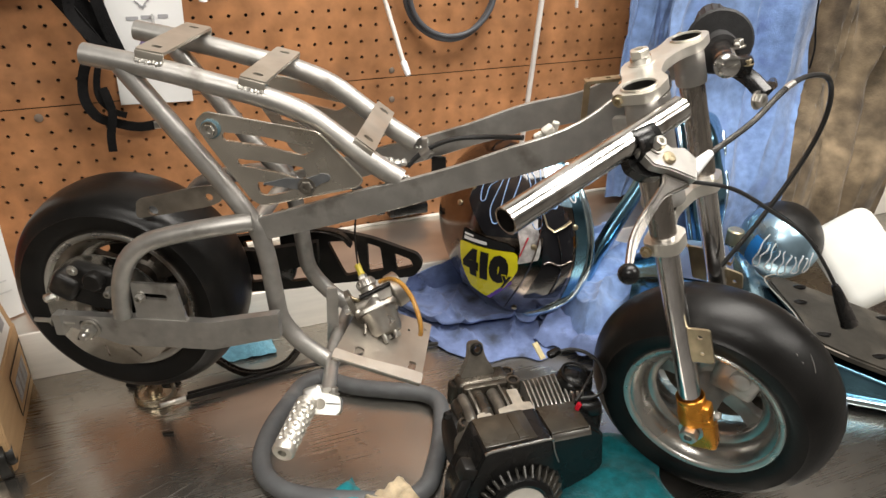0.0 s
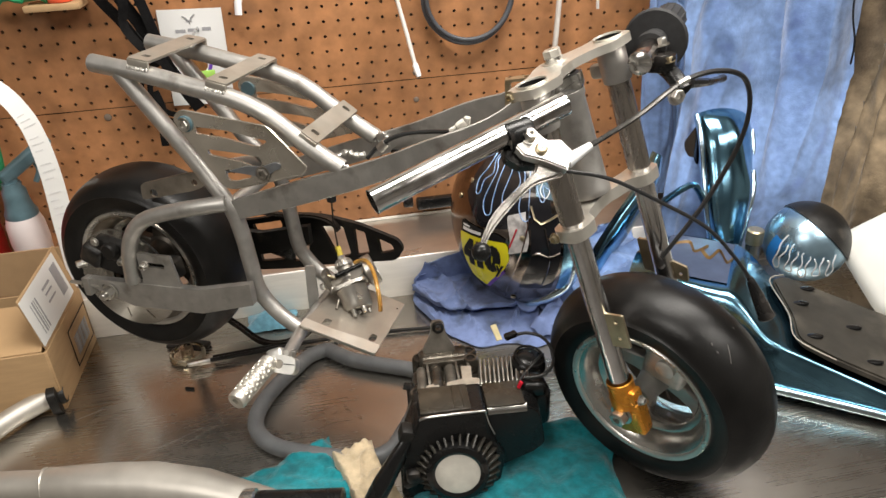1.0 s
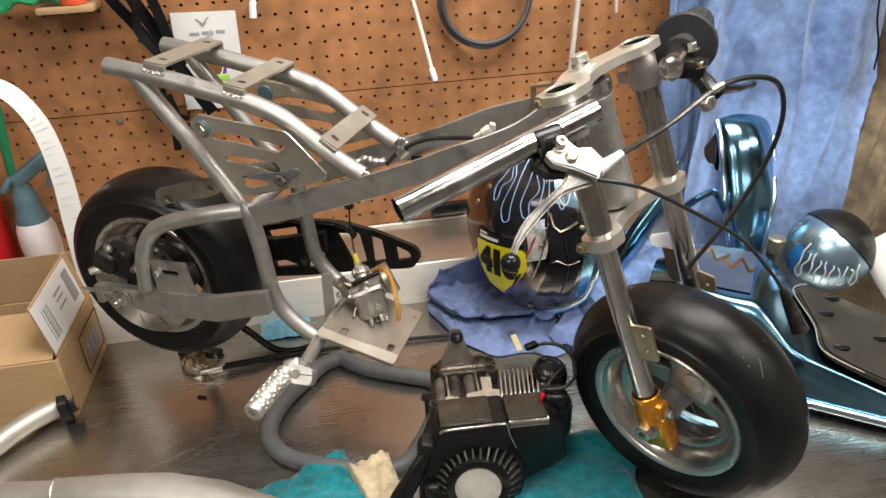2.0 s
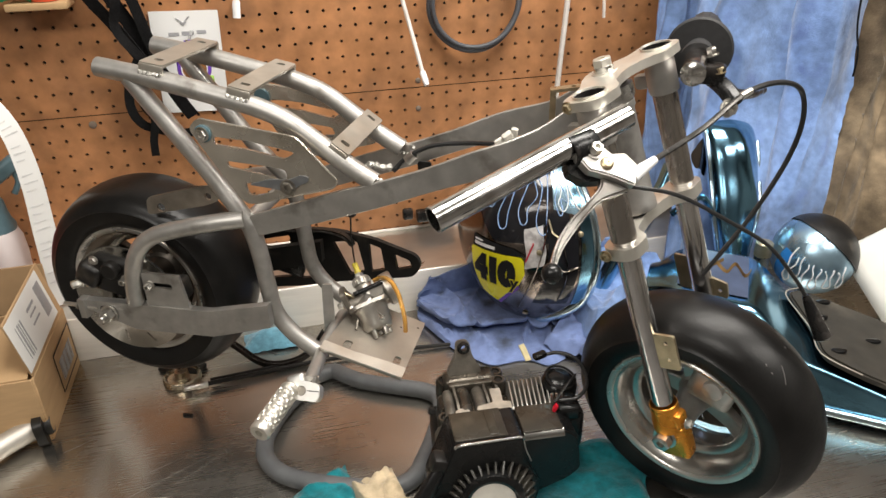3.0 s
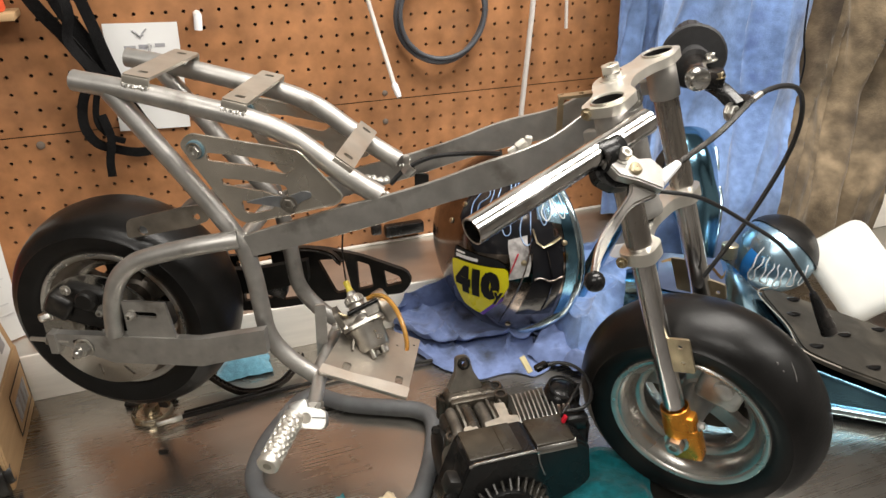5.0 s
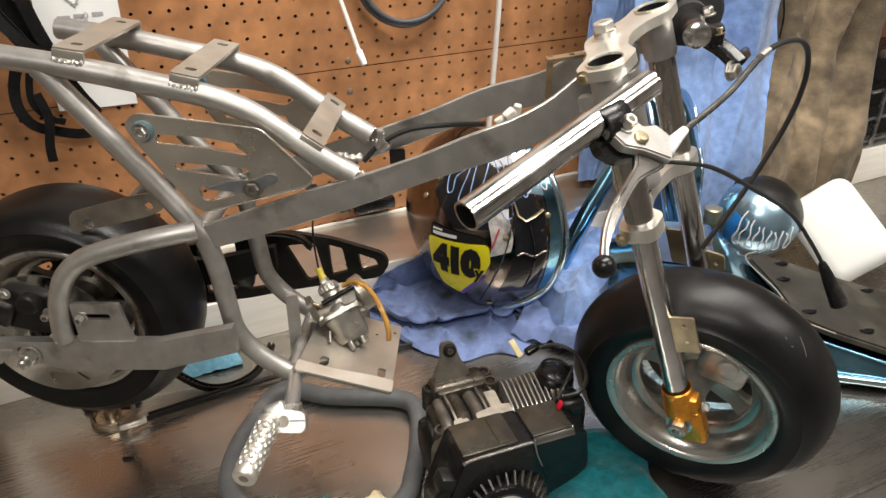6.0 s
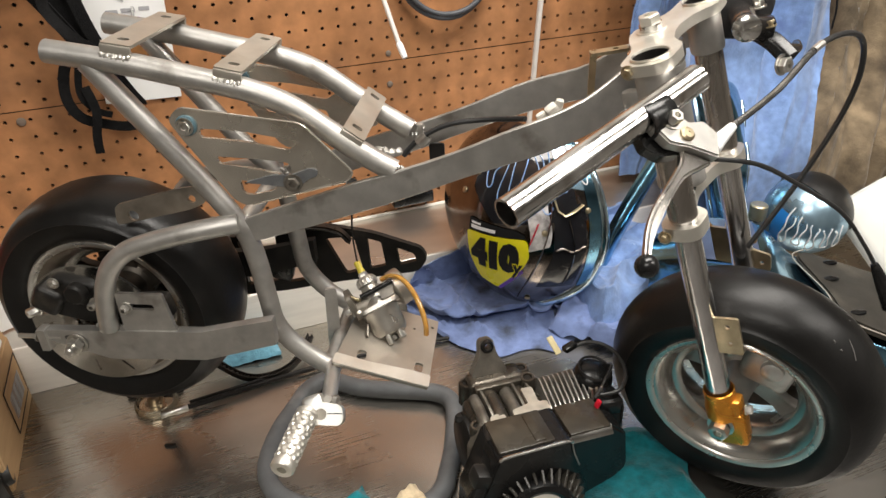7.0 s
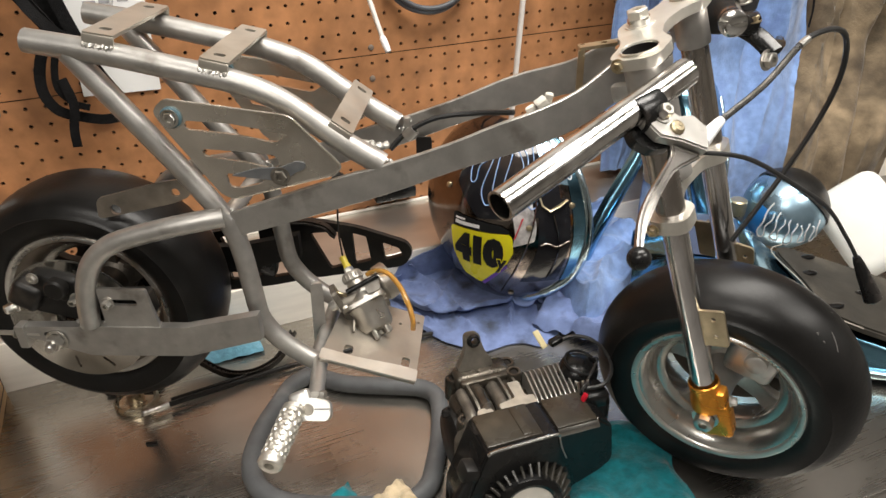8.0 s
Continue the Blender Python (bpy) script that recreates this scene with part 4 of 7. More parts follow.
part("choke_rod", lathe(bmesh.new(), [(0, 0), (0.0030, 0), (0.0030, 0.038), (0.0024, 0.040), (0, 0.040)], along(cpt(-0.012, 0.0125, 0.037), cpt(0.040, 0.0125, 0.037)), 12), BLACKPL, carb)
part("rod_bracket", plate(bmesh.new(), rounded([(-0.008, -0.007), (0.010, -0.006), (0.008, 0.008), (-0.007, 0.007)], 0.003), [], 0.003, cm @ Matrix.Translation((0.016, 0.0125, 0.045)) @ Matrix.Rotation(1.2, 4, "X")), CARBCAST, carb)
bm = plate(bmesh.new(), rounded([(-0.011, -0.027), (0.011, -0.027), (0.013, 0.0), (0.011, 0.027), (-0.011, 0.027), (-0.013, 0.0)], 0.007), [circle(0, 0, 0.008, 14), circle(0, 0.02, 0.003, 8), circle(0, -0.02, 0.003, 8)], 0.006, along(cpt(-0.024, 0.0, 0.046), cpt(-0.060, 0.0, 0.046)))
lathe(bm, [(0.009, 0), (0.0115, 0), (0.0115, 0.024), (0.009, 0.024)], along(cpt(-0.024, 0, 0.046), cpt(0, 0, 0.046)), 18)
manifold = part("manifold_flange", bm, DIRTYCAST, carb)
for y in (-0.020, 0.020):
    part("bolt", hexbolt(bmesh.new(), cpt(-0.027, y, 0.046), -CX, 0.0042, 0.007), BOLT, manifold)
part("idle_screw", lathe(bmesh.new(), [(0, 0), (0.0040, 0), (0.0040, 0.004), (0.0022, 0.006), (0.0022, 0.018), (0, 0.018)], along(cpt(-0.026, 0.016, 0.028), cpt(-0.010, 0.006, 0.044)), 10), BRASSY, carb, "brass idle screw")
part("overflow_stub", rod(cpt(-0.019, 0.010, 0.068), cpt(-0.024, 0.016, 0.080), 0.0019, 8), DIRTYCAST, bowl)
part("fuel_hose", tube(bmesh.new(), smooth([(-0.008, 0.034, 0.232), (0.003, 0.032, 0.2385), (0.018, 0.020, 0.2435), (0.034, 0.000, 0.2395), (0.045, -0.018, 0.229), (0.050, -0.027, 0.216), (0.050, -0.028, 0.204)], 6), 0.0029, 10), HOSE, carb, "amber clear fuel hose")

# fork and triple clamps
for s in (-1, 1):
    y = s * 0.066
    leg = part("fork_tube", rod(st(0, y, -0.030), st(0, y, -0.150), 0.0128, 20), DULLTUBE, bike, "dull worn fork tube")
    part("stanchion", rod(st(0, y, -0.150), st(0, y, -0.360), 0.0118, 20), CHROME, leg, "chromed lower fork tube")
    bm = bmesh.new()
    lathe(bm, [(0.0145, 0), (0.0155, 0.001), (0.0155, 0.018), (0.0165, 0.020), (0.0165, 0.034), (0.012, 0.038), (0, 0.038)], along(st(0, y, -0.352), st(0, y, -0.5)), 20)
    box(bm, (0.024, 0.018, 0.032), STEER @ Matrix.Translation((0.009, y, -0.378)), 0.004)
    box(bm, (0.034, 0.021, 0.044), STEER @ Matrix.Translation((0.006, y, -0.400)), 0.005, 3)
    shoe = part("fork_shoe", bm, GOLD, leg, "gold anodised fork foot")
    part("axle_bolt", hexbolt(bmesh.new(), st(-0.001, y + s * 0.0108, -0.394), FAR * s, 0.0100, 0.0125), BOLT, shoe)
    part("pinch_bolt", hexbolt(bmesh.new(), st(0.025, y + s * 0.004, -0.372), AHEAD, 0.0045, 0.006), BOLT, shoe)
    tab, bores = ([(0.008, -0.300), (0.033, -0.300), (0.033, -0.258), (0.008, -0.258)], [(0.022, -0.268, 0.0028), (0.022, -0.288, 0.0024)]) if s < 0 else ([(-0.030, -0.290), (0.026, -0.302), (0.028, -0.282), (0.004, -0.272), (-0.004, -0.250), (-0.030, -0.246)], [(0.018, -0.292, 0.0024)])
    bm = plate(bmesh.new(), rounded(tab, 0.003), [circle(*h, 10) for h in bores], 0.003, STEER @ axes((0, y + s * 0.004, 0), (1, 0, 0), (0, 0, 1), (0, -1, 0)))
    part("fender_tab", bm, BRASSY, leg, "passivated steel fender tab with two holes")
    # clip-on handlebar
    b0, b1 = ((0.0335, -0.0690, -0.0245), (-0.037, -0.258, -0.0300)) if s < 0 else ((0.040, 0.052, -0.030), (-0.034, 0.262, -0.030))
    bar = part("handlebar", rod(st(*b0), st(*b1), 0.0115, 24, hollow=0.84), CHROME, bike, "chromed clip-on handlebar")
    bm = lathe(bmesh.new(), [(0.0125, -0.020), (0.0150, -0.019), (0.0156, -0.016), (0.0156, 0.012), (0.0150, 0.016), (0.0125, 0.016)], STEER @ Matrix.Translation((0, y, -0.030)), 26)
    box(bm, (0.020, 0.012, 0.016), STEER @ Matrix.Translation((-0.020, y, -0.036)), 0.004)
    part("bar_clamp", bm, FRAME, bar)
part("steering_stem", rod(st(-0.022, 0, 0.004), st(-0.022, 0, -0.165), 0.010, 16), POLISHED, bike)
for a, th, mt, nm in ((-0.007, 0.009, MACHINED, "upper_clamp"), (-0.160, 0.013, MACHINED, "lower_clamp")):
    if a > -0.1:
        out = rounded([(-0.021, -0.087), (0.020, -0.087), (0.021, -0.046), (0.007, -0.030), (0.000, 0.0), (0.007, 0.030), (0.021, 0.046), (0.020, 0.087), (-0.021, 0.087), (-0.022, 0.046), (-0.034, 0.024), (-0.042, 0.0), (-0.034, -0.024), (-0.022, -0.046)], 0.016)
    else:
        out = rounded([(-0.018, -0.083), (0.017, -0.083), (0.018, -0.050), (0.000, -0.040), (-0.008, 0.0), (0.000, 0.040), (0.018, 0.050), (0.017, 0.083), (-0.018, 0.083), (-0.019, 0.050), (-0.030, 0.026), (-0.036, 0.0), (-0.030, -0.026), (-0.019, -0.050)], 0.014)
    hs = [circle(0, -0.066, 0.0150, 28), circle(0, 0.066, 0.0150, 28)] if a > -0.1 else []
    cl = part(nm, plate(bmesh.new(), out, hs, th, STEER @ Matrix.Translation((0, 0, a))), mt, bike, "machined aluminium triple clamp")
    for s in (-1, 1):
        part("pinch_bolt", hexbolt(bmesh.new(), st(-0.012, s * 0.085, a), FAR * s, 0.0045, 0.005), BRASSY, cl)
bm = hexbolt(bmesh.new(), st(-0.022, 0, -0.0025), UP, 0.0095, 0.014)
part("stem_nut", bm, MACHINED, bike, "bright stem nut")
for s in (-1, 1):
    bm = lathe(bmesh.new(), [(0.0152, -0.006), (0.0155, 0.0005), (0.0160, 0.0012), (0.0158, 0.0020), (0.0148, 0.0018), (0.0142, 0.0), (0.0142, -0.008)], STEER @ Matrix.Translation((0, s * 0.066, -0.0020)), 30)
    bore = lathe(bmesh.new(), [(0.0141, 0.0), (0.0138, -0.022), (0.006, -0.023), (0.005, -0.018), (0, -0.018)], STEER @ Matrix.Translation((0, s * 0.066, -0.0020)), 26)
    # black colour stands in for the shade down the tube
    part("fork_bore", bore, BLACKMET, bike, "fork tube bore coloured dark for its inner shade")
    part("fork_cap", bm, MACHINED, bike, "open bright fork tube end in the clamp")

# near brake lever with its clamp and cables
def bar_at(s, t):
    return st(0.040 - 0.074 * t, s * (0.052 + 0.210 * t), -0.030)


bm = lathe(bmesh.new(), [(0.0114, -0.0125), (0.0138, -0.0125), (0.0144, -0.011), (0.0144, 0.011), (0.0138, 0.0125), (0.0114, 0.0125)], along(bar_at(-1, 0.33), bar_at(-1, 0.5)), 24)
perch = part("lever_clamp", bm, BLACKPL, bike, "black handlebar clamp")
LV = axes((0.254, -0.122, 0.479), (0.8998, 0, -0.4363), (-0.2363, -0.8406, -0.4874), (0.3667, -0.5417, 0.7563))
bm = plate(bmesh.new(), rounded([(-0.0115, 0.0130), (0.0015, -0.0095), (0.0155, -0.0060), (0.0260, -0.0135), (0.0400, -0.0085), (0.0440, 0.0120), (0.0205, 0.0150), (0.0036, 0.0200)], 0.002), [], 0.011, LV @ Matrix.Translation((0, 0, -0.004)))
bmesh.ops.recalc_face_normals(bm, faces=bm.faces)
bmesh.ops.bevel(bm, geom=[e for e in bm.edges if e.is_manifold and e.calc_face_angle() > 1.2], offset=0.0015, segments=2, affect="EDGES")
under = plate(bmesh.new(), rounded([(-0.0165, 0.0150), (-0.0040, -0.0125), (0.0160, -0.0085), (0.0200, 0.0145), (0.0050, 0.0250), (-0.0100, 0.0240)], 0.003), [], 0.010, LV @ Matrix.Translation((0, 0, -0.0155)))
part("perch_body", under, BLACKPL, perch, "black perch body behind the holder")
holder = part("lever_holder", bm, LEVER, perch, "silver painted lever holder")
part("bolt", hexbolt(bmesh.new(), LV @ V((0.0005, 0.0015, 0.0015)), LV.col[2][:3], 0.0056, 0.009), BOLT, holder)
part("screw", lathe(bmesh.new(), [(0.0058, 0), (0.0058, 0.002), (0.004, 0.0035), (0.001, 0.0036), (0, 0.002)], LV @ Matrix.Translation((0.0145, 0.0065, 0.0015)), 16), BRASSY, holder)
left = [(p.x, p.y) for p in smooth([(0.0152, 0.0145, 0), (0.0179, 0.0256, 0), (0.0128, 0.0459, 0), (0.0066, 0.0671, 0), (0.0036, 0.0872, 0), (0.0049, 0.1057, 0), (0.0064, 0.1150, 0)], 4)]
rightside = [(p.x, p.y) for p in smooth([(0.0440, 0.0125, 0), (0.0344, 0.0240, 0), (0.0239, 0.0377, 0), (0.0177, 0.0569, 0), (0.0130, 0.0782, 0), (0.0104, 0.0954, 0), (0.0106, 0.1078, 0), (0.0122, 0.1150, 0)], 4)]
bm = plate(bmesh.new(), [V(q) for q in left] + [V(q) for q in reversed(rightside)], [], 0.008, LV @ Matrix.Translation((0, 0, -0.009)))
bmesh.ops.recalc_face_normals(bm, faces=bm.faces)
bmesh.ops.bevel(bm, geom=[e for e in bm.edges if e.is_manifold and e.calc_face_angle() > 1.0], offset=0.0022, segments=3, affect="EDGES")
ball = lathe(bmesh.new(), [(0.0084 * math.cos(q), 0.0084 * math.sin(q)) if abs(q) < 1.5 else (0, math.copysign(0.0084, q)) for q in (-1.571 + 3.142 * k / 10 for k in range(11))], LV @ Matrix.Translation((0.0098, 0.1175, -0.009)), 18)
blade_ = part("brake_lever", bm, mat("worn_lever_metal", (0.46, 0.44, 0.41), 0.20, 0.95, 0.14, 45, 0.04, 200, 0.4, (0.26, 0.23, 0.20)), perch, "worn polished brake lever")
part("ball_end", ball, BLACKPL, blade_, "dark ball end")
part("ferrule", rod(LV @ V((0.040, 0.001, -0.006)), LV @ V((0.0530, -0.0260, -0.004)), 0.0068, 14, r2=0.0036), WHITEVINYL, perch, "white cable ferrule")

part("bar_cap", lathe(bmesh.new(), [(0, -0.0012), (0.0085, -0.0008), (0.0108, 0.0006), (0.0112, 0.004), (0.0105, 0.006)], along(st(0.0335, -0.0690, -0.0245), st(-0.037, -0.258, -0.030)), 24), CHROME, bike)
part("bar_plug", lathe(bmesh.new(), [(0, -0.004), (0.008, -0.003), (0.0122, 0.0), (0.0125, 0.006), (0.0114, 0.008)], along(st(0.041, 0.050, -0.030), st(-0.034, 0.262, -0.030)), 22), POLISHED, bike, "bright rounded bar end")
# far side: grip, flange, black lever
def gm(t):
    return along(bar_at(1, t), bar_at(1, t + 0.2))


bm = lathe(bmesh.new(), [(0.0115, 0), (0.0165, 0.0), (0.0165, 0.012), (0.014, 0.016), (0.014, 0.030), (0.033, 0.031), (0.035, 0.033), (0.035, 0.035), (0.033, 0.037), (0.017, 0.038), (0.0165, 0.045), (0.0175, 0.10), (0.0185, 0.135), (0.016, 0.142), (0, 0.142)], gm(0.24), 30)
grip = part("throttle_grip", bm, GRIP, bike, "black rubber throttle grip with a wide flange")
bm = bmesh.new()
for k in range(14):
    a = 2 * math.pi * k / 14
    tube(bm, [gm(0.24) @ V((0.0172 * math.cos(a), 0.0172 * math.sin(a), 0.05)), gm(0.24) @ V((0.0186 * math.cos(a), 0.0186 * math.sin(a), 0.132))], 0.0014, 5)
part("grip_rib", bm, GRIP, grip)
bm = bmesh.new()
box(bm, (0.030, 0.020, 0.022), along(bar_at(1, 0.2) + AHEAD * 0.012 - UP * 0.014, bar_at(1, 0.5) + AHEAD * 0.012 - UP * 0.014), 0.004)
tube(bm, smooth([bar_at(1, 0.24) + AHEAD * 0.01 - UP * 0.02, st(0.050, 0.090, -0.058), st(0.066, 0.078, -0.072)], 4), 0.009, 10, flat=0.7)
far = part("far_lever_perch", bm, BLACKPL, bike, "black brake lever perch")
part("lever_stub", tube(bmesh.new(), smooth([st(0.056, 0.085, -0.066), st(0.060, 0.135, -0.084), st(0.046, 0.196, -0.101)], 5), [0.007, 0.0065, 0.006, 0.0055, 0.005, 0.0045, 0.0042, 0.004, 0.004, 0.0045, 0.005], 8), BLACKPL, far)
part("adjuster_nut", hexbolt(bmesh.new(), st(0.060, 0.070, -0.074), AHEAD * 0.9 - FAR * 0.4, 0.0072, 0.008), BOLT, far)
part("bolt", hexbolt(bmesh.new(), st(0.040, 0.100, -0.028), UP, 0.005, 0.008), BOLT, far)
part("bolt", hexbolt(bmesh.new(), st(0.050, 0.090, -0.044), UP, 0.004, 0.006), BRASSY, far)


# cables of the near lever, in bike space from places in the room
def bl(x, y, z):
    return BIKE.inverted() @ V((x, y, z))


c1 = smooth([LV @ V((0.0530, -0.0260, -0.004)), bl(0.085, -0.690, 0.485), bl(0.137, -0.672, 0.508), bl(0.180, -0.660, 0.511), bl(0.215, -0.648, 0.497), bl(0.230, -0.641, 0.462), bl(0.228, -0.632, 0.415), bl(0.205, -0.622, 0.350), bl(0.165, -0.616, 0.285)], 8)
cab = part("brake_cable", tube(bmesh.new(), c1, 0.0026, 8), CABLE, bike, "black brake cable in a loop")
c2 = c1[:17]
part("cable_sleeve", tube(bmesh.new(), c2, 0.0027, 8), mat("dark_steel_sleeve", (0.10, 0.095, 0.09), 0.25, 0.8, 0.2, 90, 0.02), cab, "bare steel cable sleeve")
part("sleeve_end", tube(bmesh.new(), c1[15:18], 0.0032, 8), BOLT, cab)
c3 = smooth([LV @ V((0.044, 0.008, -0.008)), bl(0.050, -0.722, 0.4405), bl(0.104, -0.722, 0.409), bl(0.152, -0.722, 0.377), bl(0.186, -0.724, 0.340), bl(0.204, -0.728, 0.315)], 8)
part("throttle_lead", tube(bmesh.new(), c3, 0.0019, 8), CABLE, bike, "black cable hanging from the lever")
bm = lathe(bmesh.new(), [(0, 0), (0.0032, 0), (0.0045, 0.006), (0.0050, 0.010), (0.0062, 0.020), (0.0080, 0.042), (0.0085, 0.046), (0.006, 0.048), (0, 0.048)], along(bl(0.203, -0.727, 0.317), bl(0.220, -0.748, 0.272)), 16)
part("cable_end_boot", bm, BLACKPL, bike, "black rubber cable boot")
# front caliper
bm = bmesh.new()
box(bm, (0.050, 0.034, 0.046), STEER @ Matrix.Translation((0.040, -0.020, -0.352)) @ Matrix.Rotation(0.5, 4, "Y"), 0.008, 3)
box(bm, (0.030, 0.022, 0.028), STEER @ Matrix.Translation((0.036, -0.022, -0.318)), 0.006, 2)
lathe(bm, [(0.011, 0), (0.011, 0.008), (0.008, 0.010), (0, 0.010)], STEER @ Matrix.Translation((0.046, -0.036, -0.345)) @ Matrix.Rotation(math.pi / 2, 4, "X"), 18)
part("front_caliper", bm, CAST, bike, "cast disc brake caliper")


# ---- on the bench round the bike ----
# grey tube loop of the stand under the frame
loop = [(x, y, 0.0122) for x, y in ((-0.258, -0.322), (-0.240, -0.318), (-0.222, -0.336), (-0.195, -0.359), (-0.138, -0.389), (-0.112, -0.404), (-0.099, -0.424), (-0.103, -0.452), (-0.126, -0.504), (-0.149, -0.543), (-0.162, -0.562),
                                        (-0.184, -0.574), (-0.214, -0.572), (-0.265, -0.551), (-0.302, -0.533), (-0.330, -0.511), (-0.346, -0.480), (-0.346, -0.448), (-0.336, -0.420), (-0.318, -0.388), (-0.290, -0.352), (-0.272, -0.330))]
solo("stand_loop", tube(bmesh.new(), smooth(loop, 4, True), 0.0118, 14, closed=True), GREYTUBE, "grey tube loop lying on the bench under the frame", "bike stand")

# low support under the far end of the rear axle
stand = thing("wheel_stand", pose(-0.470, -0.235, 0, 0, 0, -27), "low dark support stand with a bright collar behind the tyre", "wheel stand")
part("base", box(bmesh.new(), (0.070, 0.030, 0.008), Matrix.Translation((0, 0, 0.0045)), 0.003), BLACKMET, stand)
part("post", rod((-0.005, 0.004, 0.010), (-0.005, 0.004, 0.196), 0.009, 14), BLACKMET, stand)
part("collar", lathe(bmesh.new(), [(0.0, 0.0005), (0.026, 0.0005), (0.029, 0.003), (0.0285, 0.009), (0.0265, 0.0115), (0.0240, 0.0105), (0.0220, 0.0070), (0.011, 0.0065), (0.010, 0.020), (0.0, 0.0205)], Matrix.Translation((0.0148, -0.0246, 0)), 36), mat("dull_brass_ring", (0.50, 0.44, 0.34), 0.25, 0.95, 0.2, 50, 0.05, 300, 0.5, (0.16, 0.13, 0.10)), stand, "bright round cup")
bm = thicken(grid(bmesh.new(), 8, 8, lambda i, j: V((0.006 + 0.040 * i, -0.012 + 0.006 * nz(i * 3, j * 3, 4), 0.150 + 0.042 * j + 0.004 * nz(i * 5, j * 2, 7)))), 0.0015)
tag = part("paper_tag", bm, PAPER, stand, "white paper tag with purple print")
part("tag_print", thicken(grid(bmesh.new(), 6, 2, lambda i, j: V((0.010 + 0.032 * i, -0.0155 + 0.006 * nz((0.1 + 0.8 * i) * 3, 1.8, 4), 0.168 + 0.010 * j))), 0.0006), PURPLE, tag)
# thin rods and the chain end on the bench
lever = thing("pry_rod", Matrix(), "thin dark steel rod with a bright threaded end", "rod")
part("shaft", tube(bmesh.new(), smooth([(-0.430, -0.296, 0.010), (-0.36, -0.288, 0.008), (-0.272, -0.279, 0.006), (-0.16, -0.279, 0.005), (-0.03, -0.292, 0.005)], 4), 0.0036, 8), BLACKMET, lever)
part("threaded_end", tube(bmesh.new(), [(-0.462, -0.302, 0.012), (-0.446, -0.299, 0.011), (-0.444, -0.2985, 0.011), (-0.428, -0.2955, 0.010)], [0.0045, 0.0045, 0.0060, 0.0060], 10), BOLT, lever)
part("second_shaft", tube(bmesh.new(), [(-0.425, -0.285, 0.008), (-0.300, -0.271, 0.005)], 0.003, 8), BLACKMET, lever)
path = smooth([(-0.420, -0.205, 0.045), (-0.385, -0.225, 0.022), (-0.350, -0.258, 0.008), (-0.318, -0.272, 0.007), (-0.285, -0.265, 0.008), (-0.262, -0.245, 0.012), (-0.245, -0.225, 0.022)], 7)
bm = bmesh.new()
for p, q in zip(path, path[1:]):
    for dv in (-0.0035, 0.0035):
        box(bm, (0.0018, 0.0090, 0.0100), along((p + q) / 2, q) @ Matrix.Translation((dv, 0, 0)), 0.0006, 1)
    box(bm, (0.006, 0.005, 0.004), along((p + q) / 2, q), 0.0015, 1)
solo("chain_length", bm, CHAIN, "black oily length of roller chain sagging to the bench", "chain")
bm = thicken(grid(bmesh.new(), 16, 12, lambda i, j: V((-0.375 + 0.085 * i + 0.006 * nz(i * 3, j * 3, 2), -0.225 + 0.055 * j, 0.004 + 0.022 * math.sin(math.pi * min(max(i, 0), 1)) * math.sin(math.pi * j) ** 0.7 + 0.003 * nz(i * 6, j * 6)))), 0.003)
solo("folded_rag", bm, mat("pale_blue_cloth", (0.14, 0.34, 0.45), 0.95, 0.0, 0.2, 120, 0.8, 400, sheen=0.3), "small pale blue folded rag on the bench", "rag")
solo("metal_chip", box(bmesh.new(), (0.014, 0.004, 0.003), pose(-0.455, -0.351, 0.0017, 0, 0, -20), 0.0008), BLACKMET, "tiny dark metal chip on the steel top", "chip")

# ---- the engine ----
ENG = pose(-0.062, -0.600, 0, 0, 0, -4.0)
engine = thing("engine", ENG, "small black two-stroke engine with a pull starter and finned cylinder", "engine")
# starter side faces the camera: shroud
def slabbed(outline, y0, y1, r=0.012, soft=0.003):
    """An upright block: its outline in x and z, from y0 back to y1."""
    bm = plate(bmesh.new(), rounded(outline, r), [], y1 - y0, axes((0, (y0 + y1) / 2, 0), (1, 0, 0), (0, 0, 1), (0, -1, 0)))
    bmesh.ops.recalc_face_normals(bm, faces=bm.faces)
    bmesh.ops.bevel(bm, geom=[e for e in bm.edges if e.is_manifold and e.calc_face_angle() > 1.2], offset=soft, segments=3, affect="EDGES")
    return bm


shroud = part("shroud", slabbed([(-0.096, 0.016), (-0.094, 0.066), (-0.068, 0.137), (0.011, 0.137), (0.014, 0.100), (0.034, 0.060), (0.026, 0.020), (-0.010, 0.006), (-0.070, 0.006)], -0.058, -0.004, 0.006), BLACKPL, engine, "glossy black plastic cooling shroud")
part("shroud_end", slabbed([(0.010, 0.132), (0.062, 0.131), (0.078, 0.118), (0.084, 0.066), (0.070, 0.054), (0.026, 0.036), (0.010, 0.050)], -0.049, -0.002, 0.006), BLACKPL, shroud)
bm = bmesh.new()
box(bm, (0.060, 0.046, 0.0035), pose(-0.036, -0.030, 0.1378), 0.0014, 2)
box(bm, (0.012, 0.040, 0.004), pose(-0.020, -0.030, 0.1386), 0.0014, 2)
box(bm, (0.046, 0.044, 0.0035), pose(0.036, -0.026, 0.1325, 0, 1, 0), 0.0014, 2)
part("shroud_top", bm, mat("paler_black_plastic", (0.040, 0.033, 0.024), 0.30, 0.0, 0.3, 50, 0.05, 500, 0.4, (0.075, 0.062, 0.045)), shroud, "paler top of the shroud")
